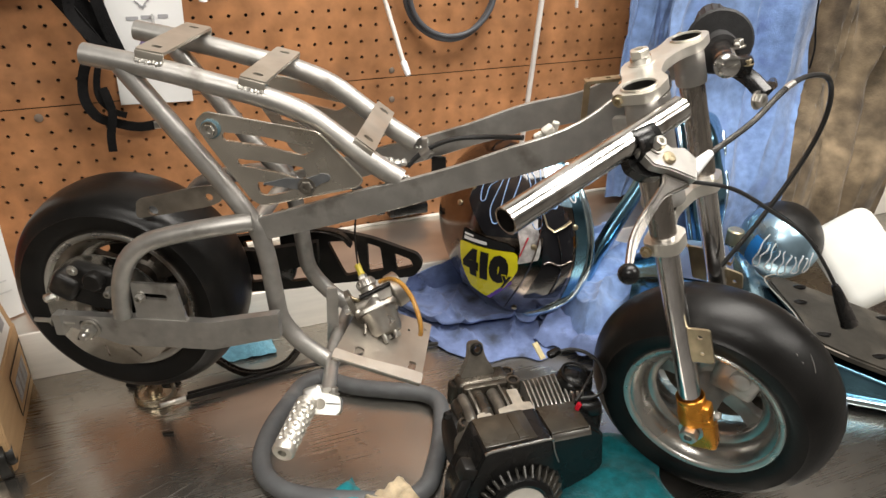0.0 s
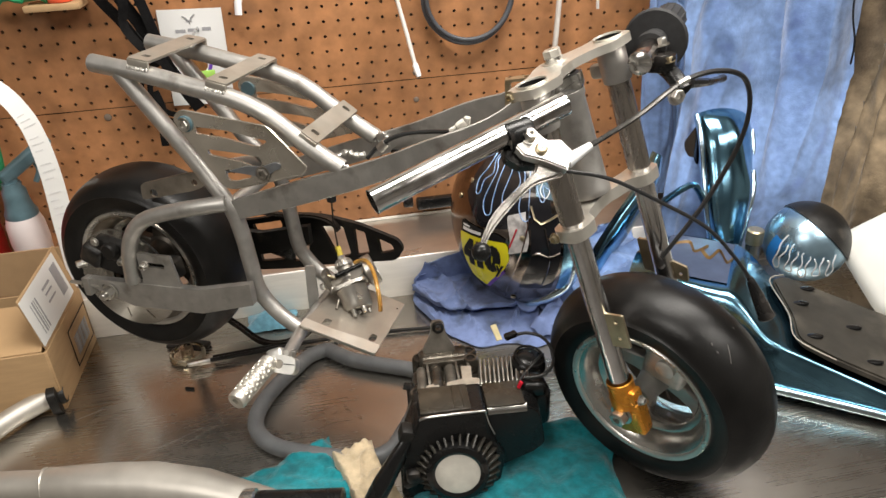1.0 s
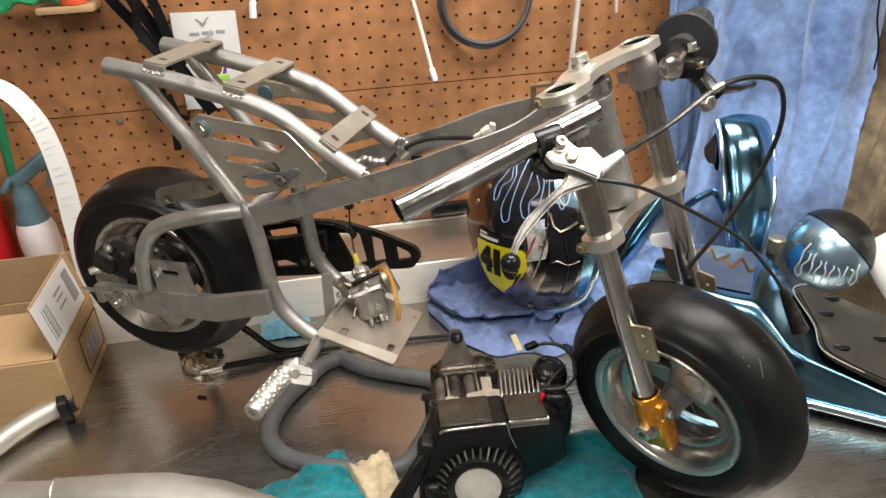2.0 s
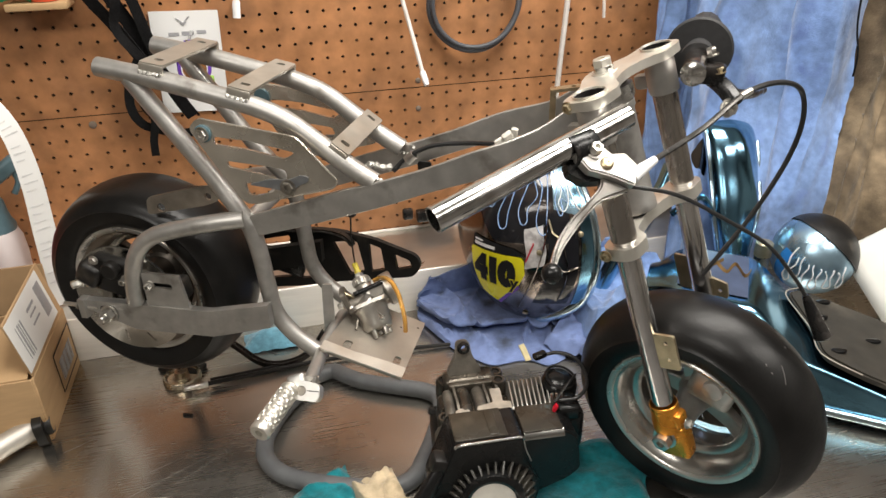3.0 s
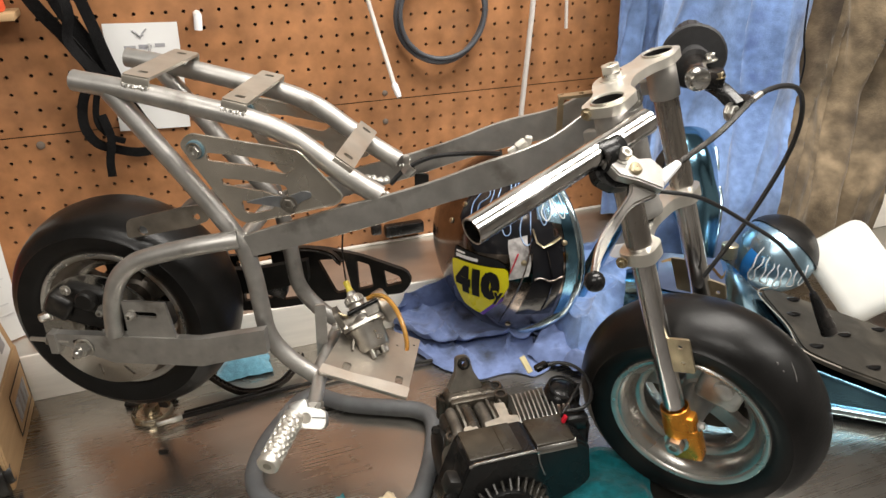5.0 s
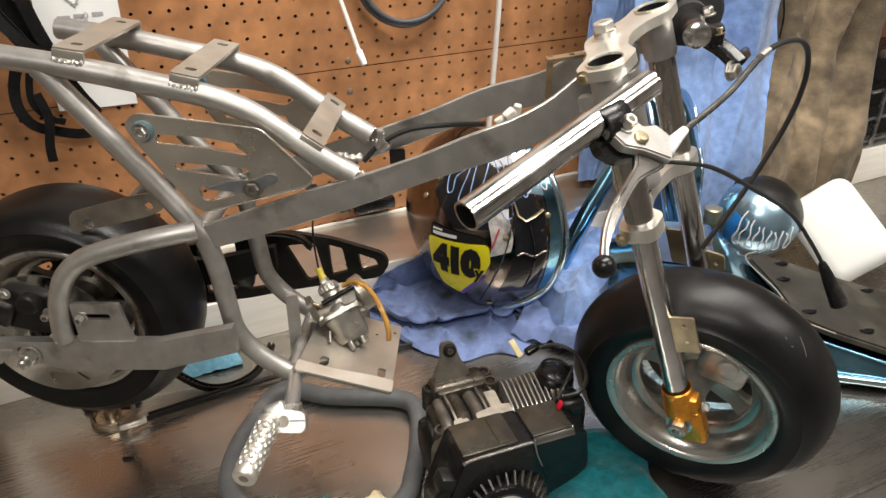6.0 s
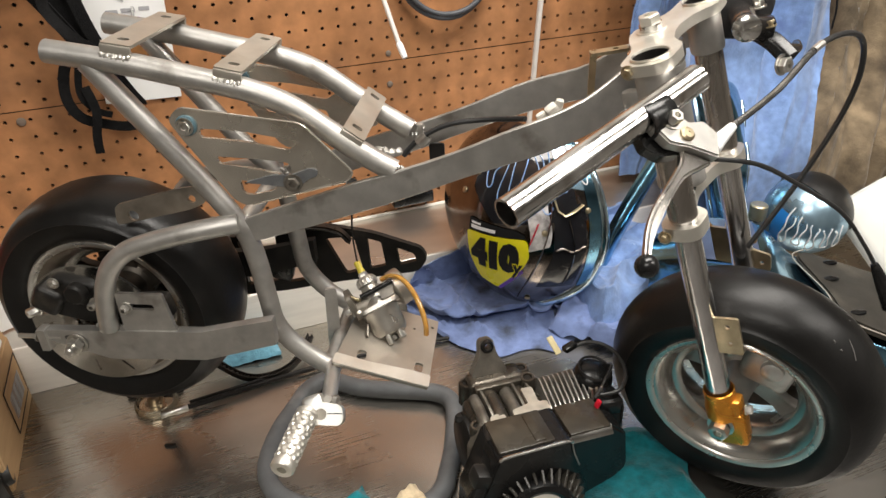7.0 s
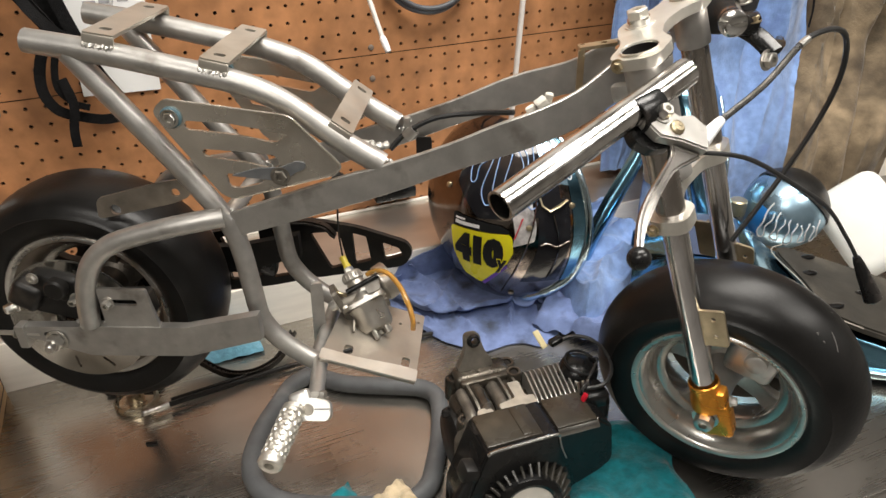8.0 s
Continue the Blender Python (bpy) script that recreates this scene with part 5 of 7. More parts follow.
part("bright_edge", tube(bmesh.new(), smooth([(-0.067, -0.0575, 0.1335), (-0.060, -0.0582, 0.1372), (-0.028, -0.0586, 0.1382), (0.005, -0.0582, 0.1378), (0.010, -0.0575, 0.1345)], 5), 0.0019, 8), POLISHED, shroud, "bright edge strip")
part("bright_edge", box(bmesh.new(), (0.047, 0.0105, 0.0022), pose(0.037, -0.0485, 0.1285, 50, 1, 0), 0.0008, 2), POLISHED, shroud, "bright edge strip")
part("bright_edge", tube(bmesh.new(), smooth([(0.0105, -0.0580, 0.132), (0.0135, -0.0582, 0.118), (0.0200, -0.0582, 0.100)], 5), 0.0008, 6), FRAME, shroud, "thin grey edge line")
# pull starter: a slatted cone with a ring and a pale disc
sm = along((-0.026, -0.054, 0.058), (-0.030, -0.100, 0.066))
starter = part("starter_cover", lathe(bmesh.new(), [(0.054, -0.004), (0.054, 0.001), (0.050, 0.004), (0.047, 0.002), (0.033, 0.012), (0.030, 0.012)], sm, 48), BLACKPL, engine, "black slatted pull starter cover")
bm = bmesh.new()
for k in range(30):
    turn = sm @ Matrix.Rotation(2 * math.pi * k / 30, 4, "Z")
    p, q = turn @ V((0.0500, 0, 0.004)), turn @ V((0.0350, 0, 0.0185))
    radial = (turn @ V((0, 1, 0)) - turn @ V((0, 0, 0))).normalized()
    d = (q - p).normalized()
    box(bm, (0.0032, 0.0075, (q - p).length), axes((p + q) / 2, radial, d.cross(radial), d), 0.0007, 1)
# slat colour lifted in place of the reflections on their tops
part("cooling_slats", bm, mat("pale_slat_plastic", (0.035, 0.032, 0.026), 0.3, 0.0, 0.3, 80, 0.03, 500), starter)
part("starter_back", lathe(bmesh.new(), [(0, 0.0025), (0.046, 0.0025), (0.032, 0.0125), (0, 0.0125)], sm, 36), BRASSY, starter)
part("starter_ring", lathe(bmesh.new(), [(0.027, 0.018), (0.034, 0.014), (0.0375, 0.010), (0.0385, 0.019), (0.0365, 0.0235), (0.031, 0.0255), (0.0272, 0.0235)], sm, 48), BLACKPL, starter)
part("starter_disc", lathe(bmesh.new(), [(0, 0.0242), (0.020, 0.0242), (0.0268, 0.0232), (0.0272, 0.020), (0.0272, 0.014)], sm, 48), mat("scuffed_white_disc", (0.66, 0.63, 0.56), 0.4, 0.1, 0.12, 60, 0.1, 300, 0.3, (0.50, 0.47, 0.41)), starter, "scuffed off-white centre disc")
bm = tube(bmesh.new(), smooth([(-0.078, -0.046, 0.104), (-0.092, -0.056, 0.088), (-0.109, -0.066, 0.066), (-0.124, -0.075, 0.045), (-0.131, -0.080, 0.034)], 5), [0.0085 + 0.0065 * min(1, i / 12) for i in range(21)], 12, flat=0.75)
part("pull_handle", bm, BLACKPL, starter, "black pull-start handle")
bm = bmesh.new()
box(bm, (0.022, 0.022, 0.020), pose(-0.082, -0.046, 0.106, 0, 20, 0), 0.005)
part("handle_guide", bm, BLACKMET, starter)
bm = box(bmesh.new(), (0.018, 0.016, 0.018), pose(-0.080, -0.060, 0.052, 0, 0, 0), 0.005)
box(bm, (0.034, 0.010, 0.008), pose(-0.076, -0.062, 0.046, 0, -25, 0), 0.002)
part("cover_tab", bm, BLACKMET, starter)
# crankcase
DARKCAST = mat("oily_dark_casting", (0.105, 0.092, 0.075), 0.27, 0.75, 0.35, 55, 0.25, 450, 0.6, (0.025, 0.022, 0.018))
bm = bmesh.new()
box(bm, (0.072, 0.066, 0.100), pose(-0.034, 0.028, 0.068), 0.010, 3)
box(bm, (0.066, 0.028, 0.034), pose(-0.026, 0.070, 0.116), 0.007, 3)
box(bm, (0.058, 0.010, 0.012), pose(-0.026, 0.054, 0.126), 0.003, 2)
case = part("crankcase", bm, DARKCAST, engine, "oily cast crankcase")
for x, r, mt in ((-0.058, 0.0065, DIRTYCAST), (-0.040, 0.0090, DARKCAST), (-0.021, 0.0075, DIRTYCAST), (-0.006, 0.0055, DARKCAST)):
    part("web", tube(bmesh.new(), smooth([(x - 0.003, -0.004, 0.108), (x - 0.002, 0.004, 0.121), (x, 0.024, 0.122), (x + 0.001, 0.050, 0.120)], 4), r, 12), mt, case)
for x in (-0.049, -0.012, 0.003):
    bm = plate(bmesh.new(), rounded([(0.0, 0.100), (0.002, 0.126), (0.026, 0.131), (0.056, 0.130), (0.056, 0.100)], 0.006), [], 0.0028, axes((x, 0, 0), (0, 1, 0), (0, 0, 1), (1, 0, 0)))
    part("web", bm, DIRTYCAST, case)
for x, y, z in ((0.009, 0.074, 0.120), (-0.058, 0.072, 0.118), (-0.066, 0.010, 0.112), (0.008, 0.052, 0.124)):
    boss = part("boss", lathe(bmesh.new(), [(0.0095, -0.020), (0.0095, 0.006), (0.0080, 0.0085), (0.0055, 0.0085), (0.005, 0.003), (0, 0.003)], Matrix.Translation((x, y, z)), 18), DARKCAST, case)
    part("screw", lathe(bmesh.new(), [(0, 0.007), (0.0042, 0.007), (0.0046, 0.004), (0.0046, 0.002)], Matrix.Translation((x, y, z)), 10), BLACKMET, boss)
bm = plate(bmesh.new(), rounded([(-0.024, 0.0), (0.022, 0.0), (0.010, 0.024), (0.008, 0.042), (-0.008, 0.042), (-0.010, 0.024)], 0.006), [circle(0, 0.034, 0.0045, 12)], 0.012, axes((-0.030, 0.074, 0.131), (1, 0, 0), (0, 0.36, 0.93), (0, -0.93, 0.36)))
part("mount_lug", bm, DIRTYCAST, case)
part("lug_boot", lathe(bmesh.new(), [(0.0045, -0.008), (0.0080, -0.008), (0.0080, 0.006), (0.006, 0.009), (0.004, 0.009)], pose(-0.030, 0.085, 0.1625, 68, 0, 0), 16), BLACKPL, case)
bm = bmesh.new()
plate(bm, rounded([(-0.056, -0.004), (-0.036, -0.006), (-0.038, 0.006), (-0.046, 0.009), (-0.054, 0.007)], 0.003), [], 0.004, Matrix.Translation((0, 0, 0.1285)))
plate(bm, rounded([(-0.029, 0.000), (0.012, -0.002), (0.013, 0.010), (0.004, 0.012), (0.006, 0.036), (-0.007, 0.037), (-0.008, 0.012), (-0.028, 0.008)], 0.002), [], 0.004, Matrix.Translation((0, 0, 0.1295)))
part("gasket_face", bm, mat("stained_gasket_face", (0.62, 0.58, 0.50), 0.45, 0.7, 0.2, 60, 0.08, 400, 0.4, (0.30, 0.26, 0.20)), case, "bright machined gasket face")
for x, y, z in ((-0.074, 0.040, 0.104),):
    part("bolt", hexbolt(bmesh.new(), (x, y, z), (-0.8, 0.1, 0.3), 0.005, 0.008), BLACKMET, case)
part("side_cover", lathe(bmesh.new(), [(0, 0.008), (0.030, 0.008), (0.036, 0.004), (0.038, -0.006), (0.038, -0.016)], pose(-0.070, 0.032, 0.072, 0, -90, 0), 32), BLACKMET, case)
part("case_seam", slabbed([(-0.080, 0.030), (-0.080, 0.100), (-0.066, 0.126), (-0.060, 0.126), (-0.060, 0.030)], -0.004, 0.008, 0.004, 0.001), DIRTYCAST, case)
# finned cylinder lies along the shroud
for k in range(10):
    x = 0.0135 + 0.0056 * k
    bm = plate(bmesh.new(), rounded([(-0.002, 0.050), (-0.003, 0.125), (0.004, 0.129), (0.046, 0.132 + 0.0004 * k), (0.056, 0.124), (0.056, 0.060)], 0.006), [], 0.0016, axes((x - 0.012, 0, 0), (0.10, 1, 0), (0.10, 0, 1), (1, 0, 0)))
    part("cooling_fin", bm, DULLFIN, engine)
part("cylinder", rod((-0.004, 0.028, 0.085), (0.072, 0.028, 0.085), 0.032, 24), DARKCAST, engine)
bm = bmesh.new()
lathe(bm, [(0, 0.0125), (0.008, 0.012), (0.016, 0.0095), (0.0215, 0.004), (0.0235, -0.006), (0.0235, -0.030)], pose(0.080, 0.032, 0.130, 10, 10, 0), 28)
box(bm, (0.028, 0.060, 0.060), pose(0.084, 0.016, 0.090, 0, 0, 6), 0.010, 3)
box(bm, (0.030, 0.030, 0.020), pose(0.076, -0.006, 0.126, 0, 6, 0), 0.006, 3)
hd = part("cylinder_head_cover", bm, BLACKPL, engine, "black head cover and plug cap")
part("red_seal", box(bmesh.new(), (0.004, 0.006, 0.010), pose(0.058, -0.020, 0.1385, 0, 24, 0), 0.0015), REDCAP, hd, "small red rubber seal")
for k in range(3):
    part("cap_pin", rod((0.060 + 0.006 * k, -0.006, 0.132), (0.058 + 0.006 * k, -0.004, 0.146), 0.0014, 6), BOLT, hd)
part("cap_ring", tube(bmesh.new(), [pose(0.080, 0.032, 0.134, 10, 10, 0) @ V((0.0185 * math.cos(a), 0.0185 * math.sin(a), 0.006)) for a in (6.2832 * k / 28 for k in range(28))], 0.0016, 6, closed=True), BLACKMET, hd)
part("kill_wire", tube(bmesh.new(), smooth([(0.060, -0.010, 0.138), (0.080, 0.004, 0.150), (0.096, 0.022, 0.148), (0.100, 0.044, 0.128)], 5), 0.0016, 6), CABLE, hd)
part("plug_lead", tube(bmesh.new(), smooth([(0.066, -0.010, 0.140), (0.086, -0.012, 0.142), (0.104, 0.004, 0.144), (0.108, 0.028, 0.152), (0.100, 0.048, 0.156), (0.084, 0.058, 0.157), (0.070, 0.058, 0.156)], 6), 0.0023, 8), CABLE, hd, "black plug lead in a loop")
part("lead_plug", box(bmesh.new(), (0.018, 0.010, 0.008), pose(0.062, 0.058, 0.156, 0, -8, 14), 0.003), BLACKPL, hd)
part("lead_tag", box(bmesh.new(), (0.008, 0.022, 0.002), pose(0.044, 0.062, 0.160, 40, 0, 20), 0.0006), mat("pale_yellow_tag", (0.72, 0.62, 0.35), 0.6, 0.0, 0.1, 60, 0.0), hd, "pale yellow tag")


def against_ledge(p):
    """Cloth that reaches the ledge climbs its front instead."""
    deep = max(0.0, p.y - (STEP_Y - 0.008))
    return V((p.x - 0.33 * deep, p.y - deep, p.z + 0.69 * deep))


def rag(name, cx, cy, lx, ly, turn, height, material, label, seed, folds=3.0, nx=60, ny=45, ragged=0.10):
    """A crumpled cloth on the bench: sharp ridged folds and an uneven hem."""
    m = pose(cx, cy, 0, 0, 0, turn)

    def f(i, j):
        x, y = (i - 0.5) * lx, (j - 0.5) * ly
        rim = max(abs(i - 0.5), abs(j - 0.5)) * 2
        pull = 1 - 0.16 * rim ** 2 * (1 - min(abs(i - 0.5), abs(j - 0.5)) * 2) + ragged * rim ** 2 * nz(i * 2.2 + 1, j * 2.2, seed + 5)
        x, y = x * pull, y * (pull + ragged * rim * nz(i * 1.7, j * 1.7, seed + 9))
        u, v = i * folds + 0.5 * nz(i * 2, j * 2, seed + 2), j * folds * ly / lx + 0.5 * nz(i * 2, j * 2, seed + 4)
        ridge = (1 - abs(nz(u, v * 1.4, seed))) ** 3
        ridge2 = (1 - abs(nz(u * 2.1, v * 2.1, seed + 3))) ** 3
        soft = 0.5 + 0.5 * nz(u * 0.5, v * 0.5, seed + 7)
        h = height * min(1, (1.02 - rim) * 5 + 0.15) * (0.25 + 0.55 * soft + 0.34 * ridge + 0.07 * ridge2)
        h += 0.007 * rim ** 3 * (0.5 + 0.5 * math.sin(26 * (i + j) + seed))
        return against_ledge(m @ V((x, y, 0.0035 + max(0, h))))

    bm = thicken(grid(bmesh.new(), nx, ny, f), 0.003)
    return solo(name, bm, material, label, "towel")


FRONT = smooth([(-0.082, -0.195, 0), (-0.072, -0.232, 0), (-0.046, -0.302, 0), (-0.020, -0.338, 0), (0.006, -0.358, 0), (0.046, -0.362, 0), (0.070, -0.366, 0), (0.088, -0.385, 0), (0.116, -0.374, 0), (0.145, -0.345, 0), (0.19, -0.335, 0)], 8)
REAR = smooth([(-0.072, -0.165, 0), (-0.036, -0.128, 0), (0.010, -0.100, 0), (0.060, -0.090, 0), (0.120, -0.090, 0), (0.20, -0.12, 0), (0.25, -0.20, 0)], 8)


def step(x, w):
    return 0.5 + 0.5 * math.tanh(x / w)


def edge_at(row, i):
    k = min(int(i * (len(row) - 1)), len(row) - 2)
    return row[k].lerp(row[k + 1], i * (len(row) - 1) - k)


FOLD = 84


def towel_line(i):
    """The towel's run from its hem to the back, folded in three: (share of the depth, height)."""
    e = 0.17 + 0.05 * math.sin(5 * i) + 0.14 * i + 0.05 * nz(i * 3.1, 0.4, 15.0)
    return smooth([(0, 0.0045, 0), (0.25, 0.006, 0), (0.60, 0.007, 0), (0.66, 0.011, 0), (0.60, 0.0155, 0), (e + 0.10, 0.0165, 0), (e + 0.02, 0.0175, 0), (e - 0.014, 0.0225, 0), (e + 0.02, 0.0280, 0), (e + 0.15, 0.0275, 0), (0.62, 0.0275, 0), (0.8, 0.026, 0), (1.0, 0.020, 0)], 7)


def towel_folded(i, k):
    q = towel_line(i)[int(round(k * FOLD))]
    a, b = edge_at(FRONT, i), edge_at(REAR, i)
    p = a + (b - a) * q.x
    wave = 0.007 * (0.5 + 0.5 * nz(i * 3.0, q.x * 2.0, 3.0))
    for at, lean, wide, high in ((0.18, 0.60, 0.016, 0.011), (0.36, -0.25, 0.020, 0.013), (0.58, 0.40, 0.014, 0.014), (0.76, -0.20, 0.020, 0.018), (0.90, 0.15, 0.014, 0.014)):
        x = i - at - lean * (q.x - 0.2) + 0.05 * nz(q.x * 4, at * 9, 3.0)
        wave += high * math.exp(-abs(x) / wide) * step(q.x - 0.10, 0.06)
    wave += 0.005 * (1 - abs(nz(i * 4.0 + q.x * 2.2, q.x * 4.5, 11.0))) ** 7
    return against_ledge(p + V((0.003 * nz(q.x * 9, i * 9, 2.0), 0.004 * nz(i * 9, q.x * 4, 6.0), q.y + wave * (1 - math.exp(-q.x / 0.05)))))


solo("shop_towel", thicken(grid(bmesh.new(), 130, FOLD, towel_folded), 0.0025), TERRYDIRTY, "stained blue shop towel folded under the fairing", "towel")
rag("shop_towel", 0.190, -0.345, 0.16, 0.13, 38, 0.046, TERRYDIRTY, "blue shop towel corner folded behind the front tyre", 21.0, 1.8, 60, 50, 0.2)
rag("shop_towel", 0.250, -0.265, 0.24, 0.22, 10, 0.100, TERRY, "blue terry towel bunched between the fairings", 4.0, 2.0, 70, 70)
rag("microfibre_cloth", -0.005, -0.640, 0.27, 0.22, -20, 0.020, TEAL, "teal microfibre cloth spread under the engine", 7.0, 4.0, 80, 60, 0.14)
rag("microfibre_cloth", -0.300, -0.605, 0.16, 0.12, 22, 0.024, TEAL, "teal microfibre cloth folded beside the exhaust", 11.0, 1.6, 60, 45, 0.04)
rag("cream_cloth", -0.205, -0.605, 0.06, 0.11, 15, 0.026, CREAM, "cream stained cloth next to the teal one", 13.0, 1.2, 30, 40, 0.06)

# ---- exhaust parts ----
exhaust = thing("exhaust_pipe", Matrix(), "brushed metal expansion chamber exhaust lying on the bench", "exhaust")
pts = [(-0.80, -0.505, 0.026), (-0.70, -0.522, 0.026), (-0.606, -0.540, 0.026), (-0.600, -0.541, 0.026), (-0.52, -0.560, 0.029), (-0.465, -0.575, 0.0300), (-0.40, -0.600, 0.029), (-0.33, -0.633, 0.026), (-0.25, -0.674, 0.022)]
part("chamber", tube(bmesh.new(), pts, [0.0185, 0.0190, 0.0195, 0.0225, 0.0265, 0.0285, 0.0275, 0.0205, 0.015], 28), EXHAUST, exhaust)
part("weld_ring", tube(bmesh.new(), smooth([(-0.6035 + 0.004 * 0, -0.5405 + 0.0215 * math.cos(a) * 0.98, 0.026 + 0.0215 * math.sin(a)) for a in (2 * math.pi * k / 20 for k in range(20))], 1, True), 0.0022, 6, closed=True), EXHAUST, exhaust)
header = thing("header_pipe", Matrix(), "bent exhaust header pipe with a blackened flange", "exhaust pipe")
part("pipe", tube(bmesh.new(), smooth([(-0.80, -0.520, 0.016), (-0.745, -0.450, 0.018), (-0.705, -0.392, 0.020), (-0.668, -0.358, 0.021), (-0.642, -0.345, 0.022)], 6), 0.0155, 18), EXHAUST, header)
fm = along((-0.646, -0.347, 0.022), (-0.615, -0.341, 0.024))
part("flange", plate(bmesh.new(), rounded([(-0.026, -0.021), (0.026, -0.021), (0.026, 0.022), (-0.026, 0.022)], 0.014), [circle(0, 0, 0.011, 18)], 0.012, fm), BLACKMET, header, "sooty black flange")
part("pipe_mouth", lathe(bmesh.new(), [(0.011, 0.014), (0.0135, 0.014), (0.0150, 0.010), (0.015, -0.004), (0.011, -0.012), (0, -0.012)], fm, 20), BLACKMET, header)
silencer = thing("silencer", Matrix(), "small black silencer tube with a bright end ring", "silencer")
a, b = V((-0.352, -0.646, 0.029)), V((-0.235, -0.668, 0.029))
part("body", lathe(bmesh.new(), [(0, 0.01), (0.026, 0.01), (0.026, 0.12), (0, 0.12)], along(a, b), 28), BLACKPL, silencer)
part("end_ring", lathe(bmesh.new(), [(0.018, 0), (0.0275, 0), (0.029, 0.003), (0.029, 0.016), (0.026, 0.018)], along(a, b), 28), ALLOY, silencer, "bright end ring")

# ---- left: carton, bottle, paper ----
carton = thing("cardboard_box", Matrix.Translation((-0.85, -0.2620, 0)), "open brown cardboard carton with raised flaps", "box")
W, D, H = 0.43, 0.182, 0.105


def wallp(x, y, sx, sy, z0, z1, mt, nm, lab=""):
    bm = box(bmesh.new(), (sx, sy, z1 - z0), Matrix.Translation((x, y, (z0 + z1) / 2)), 0.001, 1)
    return part(nm, bm, mt, carton, lab)


wallp(W / 2, 0, 0.004, D, 0, H, CARD, "side_wall")
wallp(-W / 2, 0, 0.004, D, 0, H, CARD, "side_wall")
wallp(0, -D / 2, W, 0.004, 0, H, CARD, "front_wall")
wallp(0, D / 2, W, 0.004, 0, H, CARD, "back_wall")
wallp(0, 0, W - 0.006, D - 0.006, 0.0005, 0.005, CARDIN, "bottom")


def flap(nm, ox, oy, along_x, tilt, length, run, mt=CARD):
    """A flap hinged on the rim; tilt: degrees up from flat outward."""
    bm = box(bmesh.new(), (run, length, 0.003), Matrix.Translation((0, length / 2, 0)), 0.0008, 1)
    m = Matrix.Translation((ox, oy, H + 0.001)) @ Matrix.Rotation(along_x, 4, "Z") @ Matrix.Rotation(radians(tilt), 4, "X")
    return part(nm, bm, mt, carton), m


fl, m1 = flap("right_flap", W / 2, 0, -math.pi / 2, 100, 0.085, D - 0.01)
fl.matrix_basis = m1
lab = part("shipping_label", box(bmesh.new(), (0.155, 0.076, 0.0006), pose(0.010, 0.044, -0.0022)), PAPER, fl, "white printed shipping label")
for k, (x, y, sx, sy) in enumerate(((-0.045, 0.045, 0.030, 0.050), (0.000, 0.060, 0.040, 0.004), (0.000, 0.050, 0.036, 0.003), (0.000, 0.038, 0.040, 0.003), (0.045, 0.040, 0.004, 0.050), (0.052, 0.040, 0.002, 0.050), (0.058, 0.040, 0.005, 0.050), (0.066, 0.040, 0.002, 0.050))):
    part("label_bar", box(bmesh.new(), (sx * 0.8, sy, 0.0004), pose(x, y, -0.0029)), GREYINK, fl)
fl, m1 = flap("front_flap", 0, -D / 2, math.pi, -12, 0.095, W - 0.01)
fl.matrix_basis = Matrix.Translation((0, 0, 0.001)) @ Matrix.Translation((0, -D / 2, H)) @ Matrix.Rotation(radians(18), 4, "X") @ Matrix.Translation((0, 0.095, 0)) @ Matrix.Rotation(math.pi, 4, "Z")
fl, m1 = flap("back_flap", 0, D / 2, 0, 84, 0.075, W - 0.02, CARDIN)
fl.matrix_basis = m1
bc = part("barcode_panel", box(bmesh.new(), (0.0006, 0.090, 0.062), pose(W / 2 + 0.0026, 0.038, 0.050)), CARD, carton)
bm = bmesh.new()
for y, z, sy, sz in ((0.038, 0.082, 0.092, 0.0018), (0.038, 0.018, 0.092, 0.0018), (-0.008, 0.050, 0.0018, 0.064), (0.084, 0.050, 0.0018, 0.064)):
    box(bm, (0.0005, sy, sz), pose(W / 2 + 0.0032, y, z))
part("panel_frame", bm, INK, bc, "black printed frame")
for k in range(11):
    part("printed_bar", box(bmesh.new(), (0.0005, 0.0022 + 0.0022 * (k * 7 % 3), 0.034), pose(W / 2 + 0.0032, 0.008 + 0.0060 * k, 0.046)), GREYINK, bc)
solo("dark_glove", thicken(grid(bmesh.new(), 16, 10, lambda i, j: V((-0.80 + 0.13 * i, -0.27 + 0.085 * j, 0.070 + 0.018 * math.sin(math.pi * i) * math.sin(math.pi * j) + 0.008 * nz(i * 4, j * 4)))), 0.006), GRIP, "dark rubber part lying in the carton", "spare part")

bottle = thing("spray_bottle", pose(-0.716, -0.085, 0.0, 0, 0, 20), "cloudy plastic spray bottle with a slate grey trigger head", "spray bottle")
part("body", lathe(bmesh.new(), [(0, 0.0815), (0.028, 0.0815), (0.031, 0.086), (0.031, 0.092), (0.029, 0.110), (0.0295, 0.150), (0.031, 0.165), (0.030, 0.195), (0.025, 0.212), (0.016, 0.228), (0.013, 0.234), (0, 0.234)], None, 32), CLEARPL, bottle)
part("collar", lathe(bmesh.new(), [(0.0255, 0.208), (0.0262, 0.216), (0.022, 0.226), (0.0195, 0.240), (0.0185, 0.256), (0.0150, 0.262), (0.0145, 0.270), (0, 0.270)], None, 28), TRIGGER, bottle)
bm = bmesh.new()
box(bm, (0.072, 0.022, 0.022), pose(0.022, 0, 0.296, 0, -32, 0), 0.006, 3)
box(bm, (0.022, 0.015, 0.013), pose(0.064, 0, 0.323, 0, -32, 0), 0.003, 2)
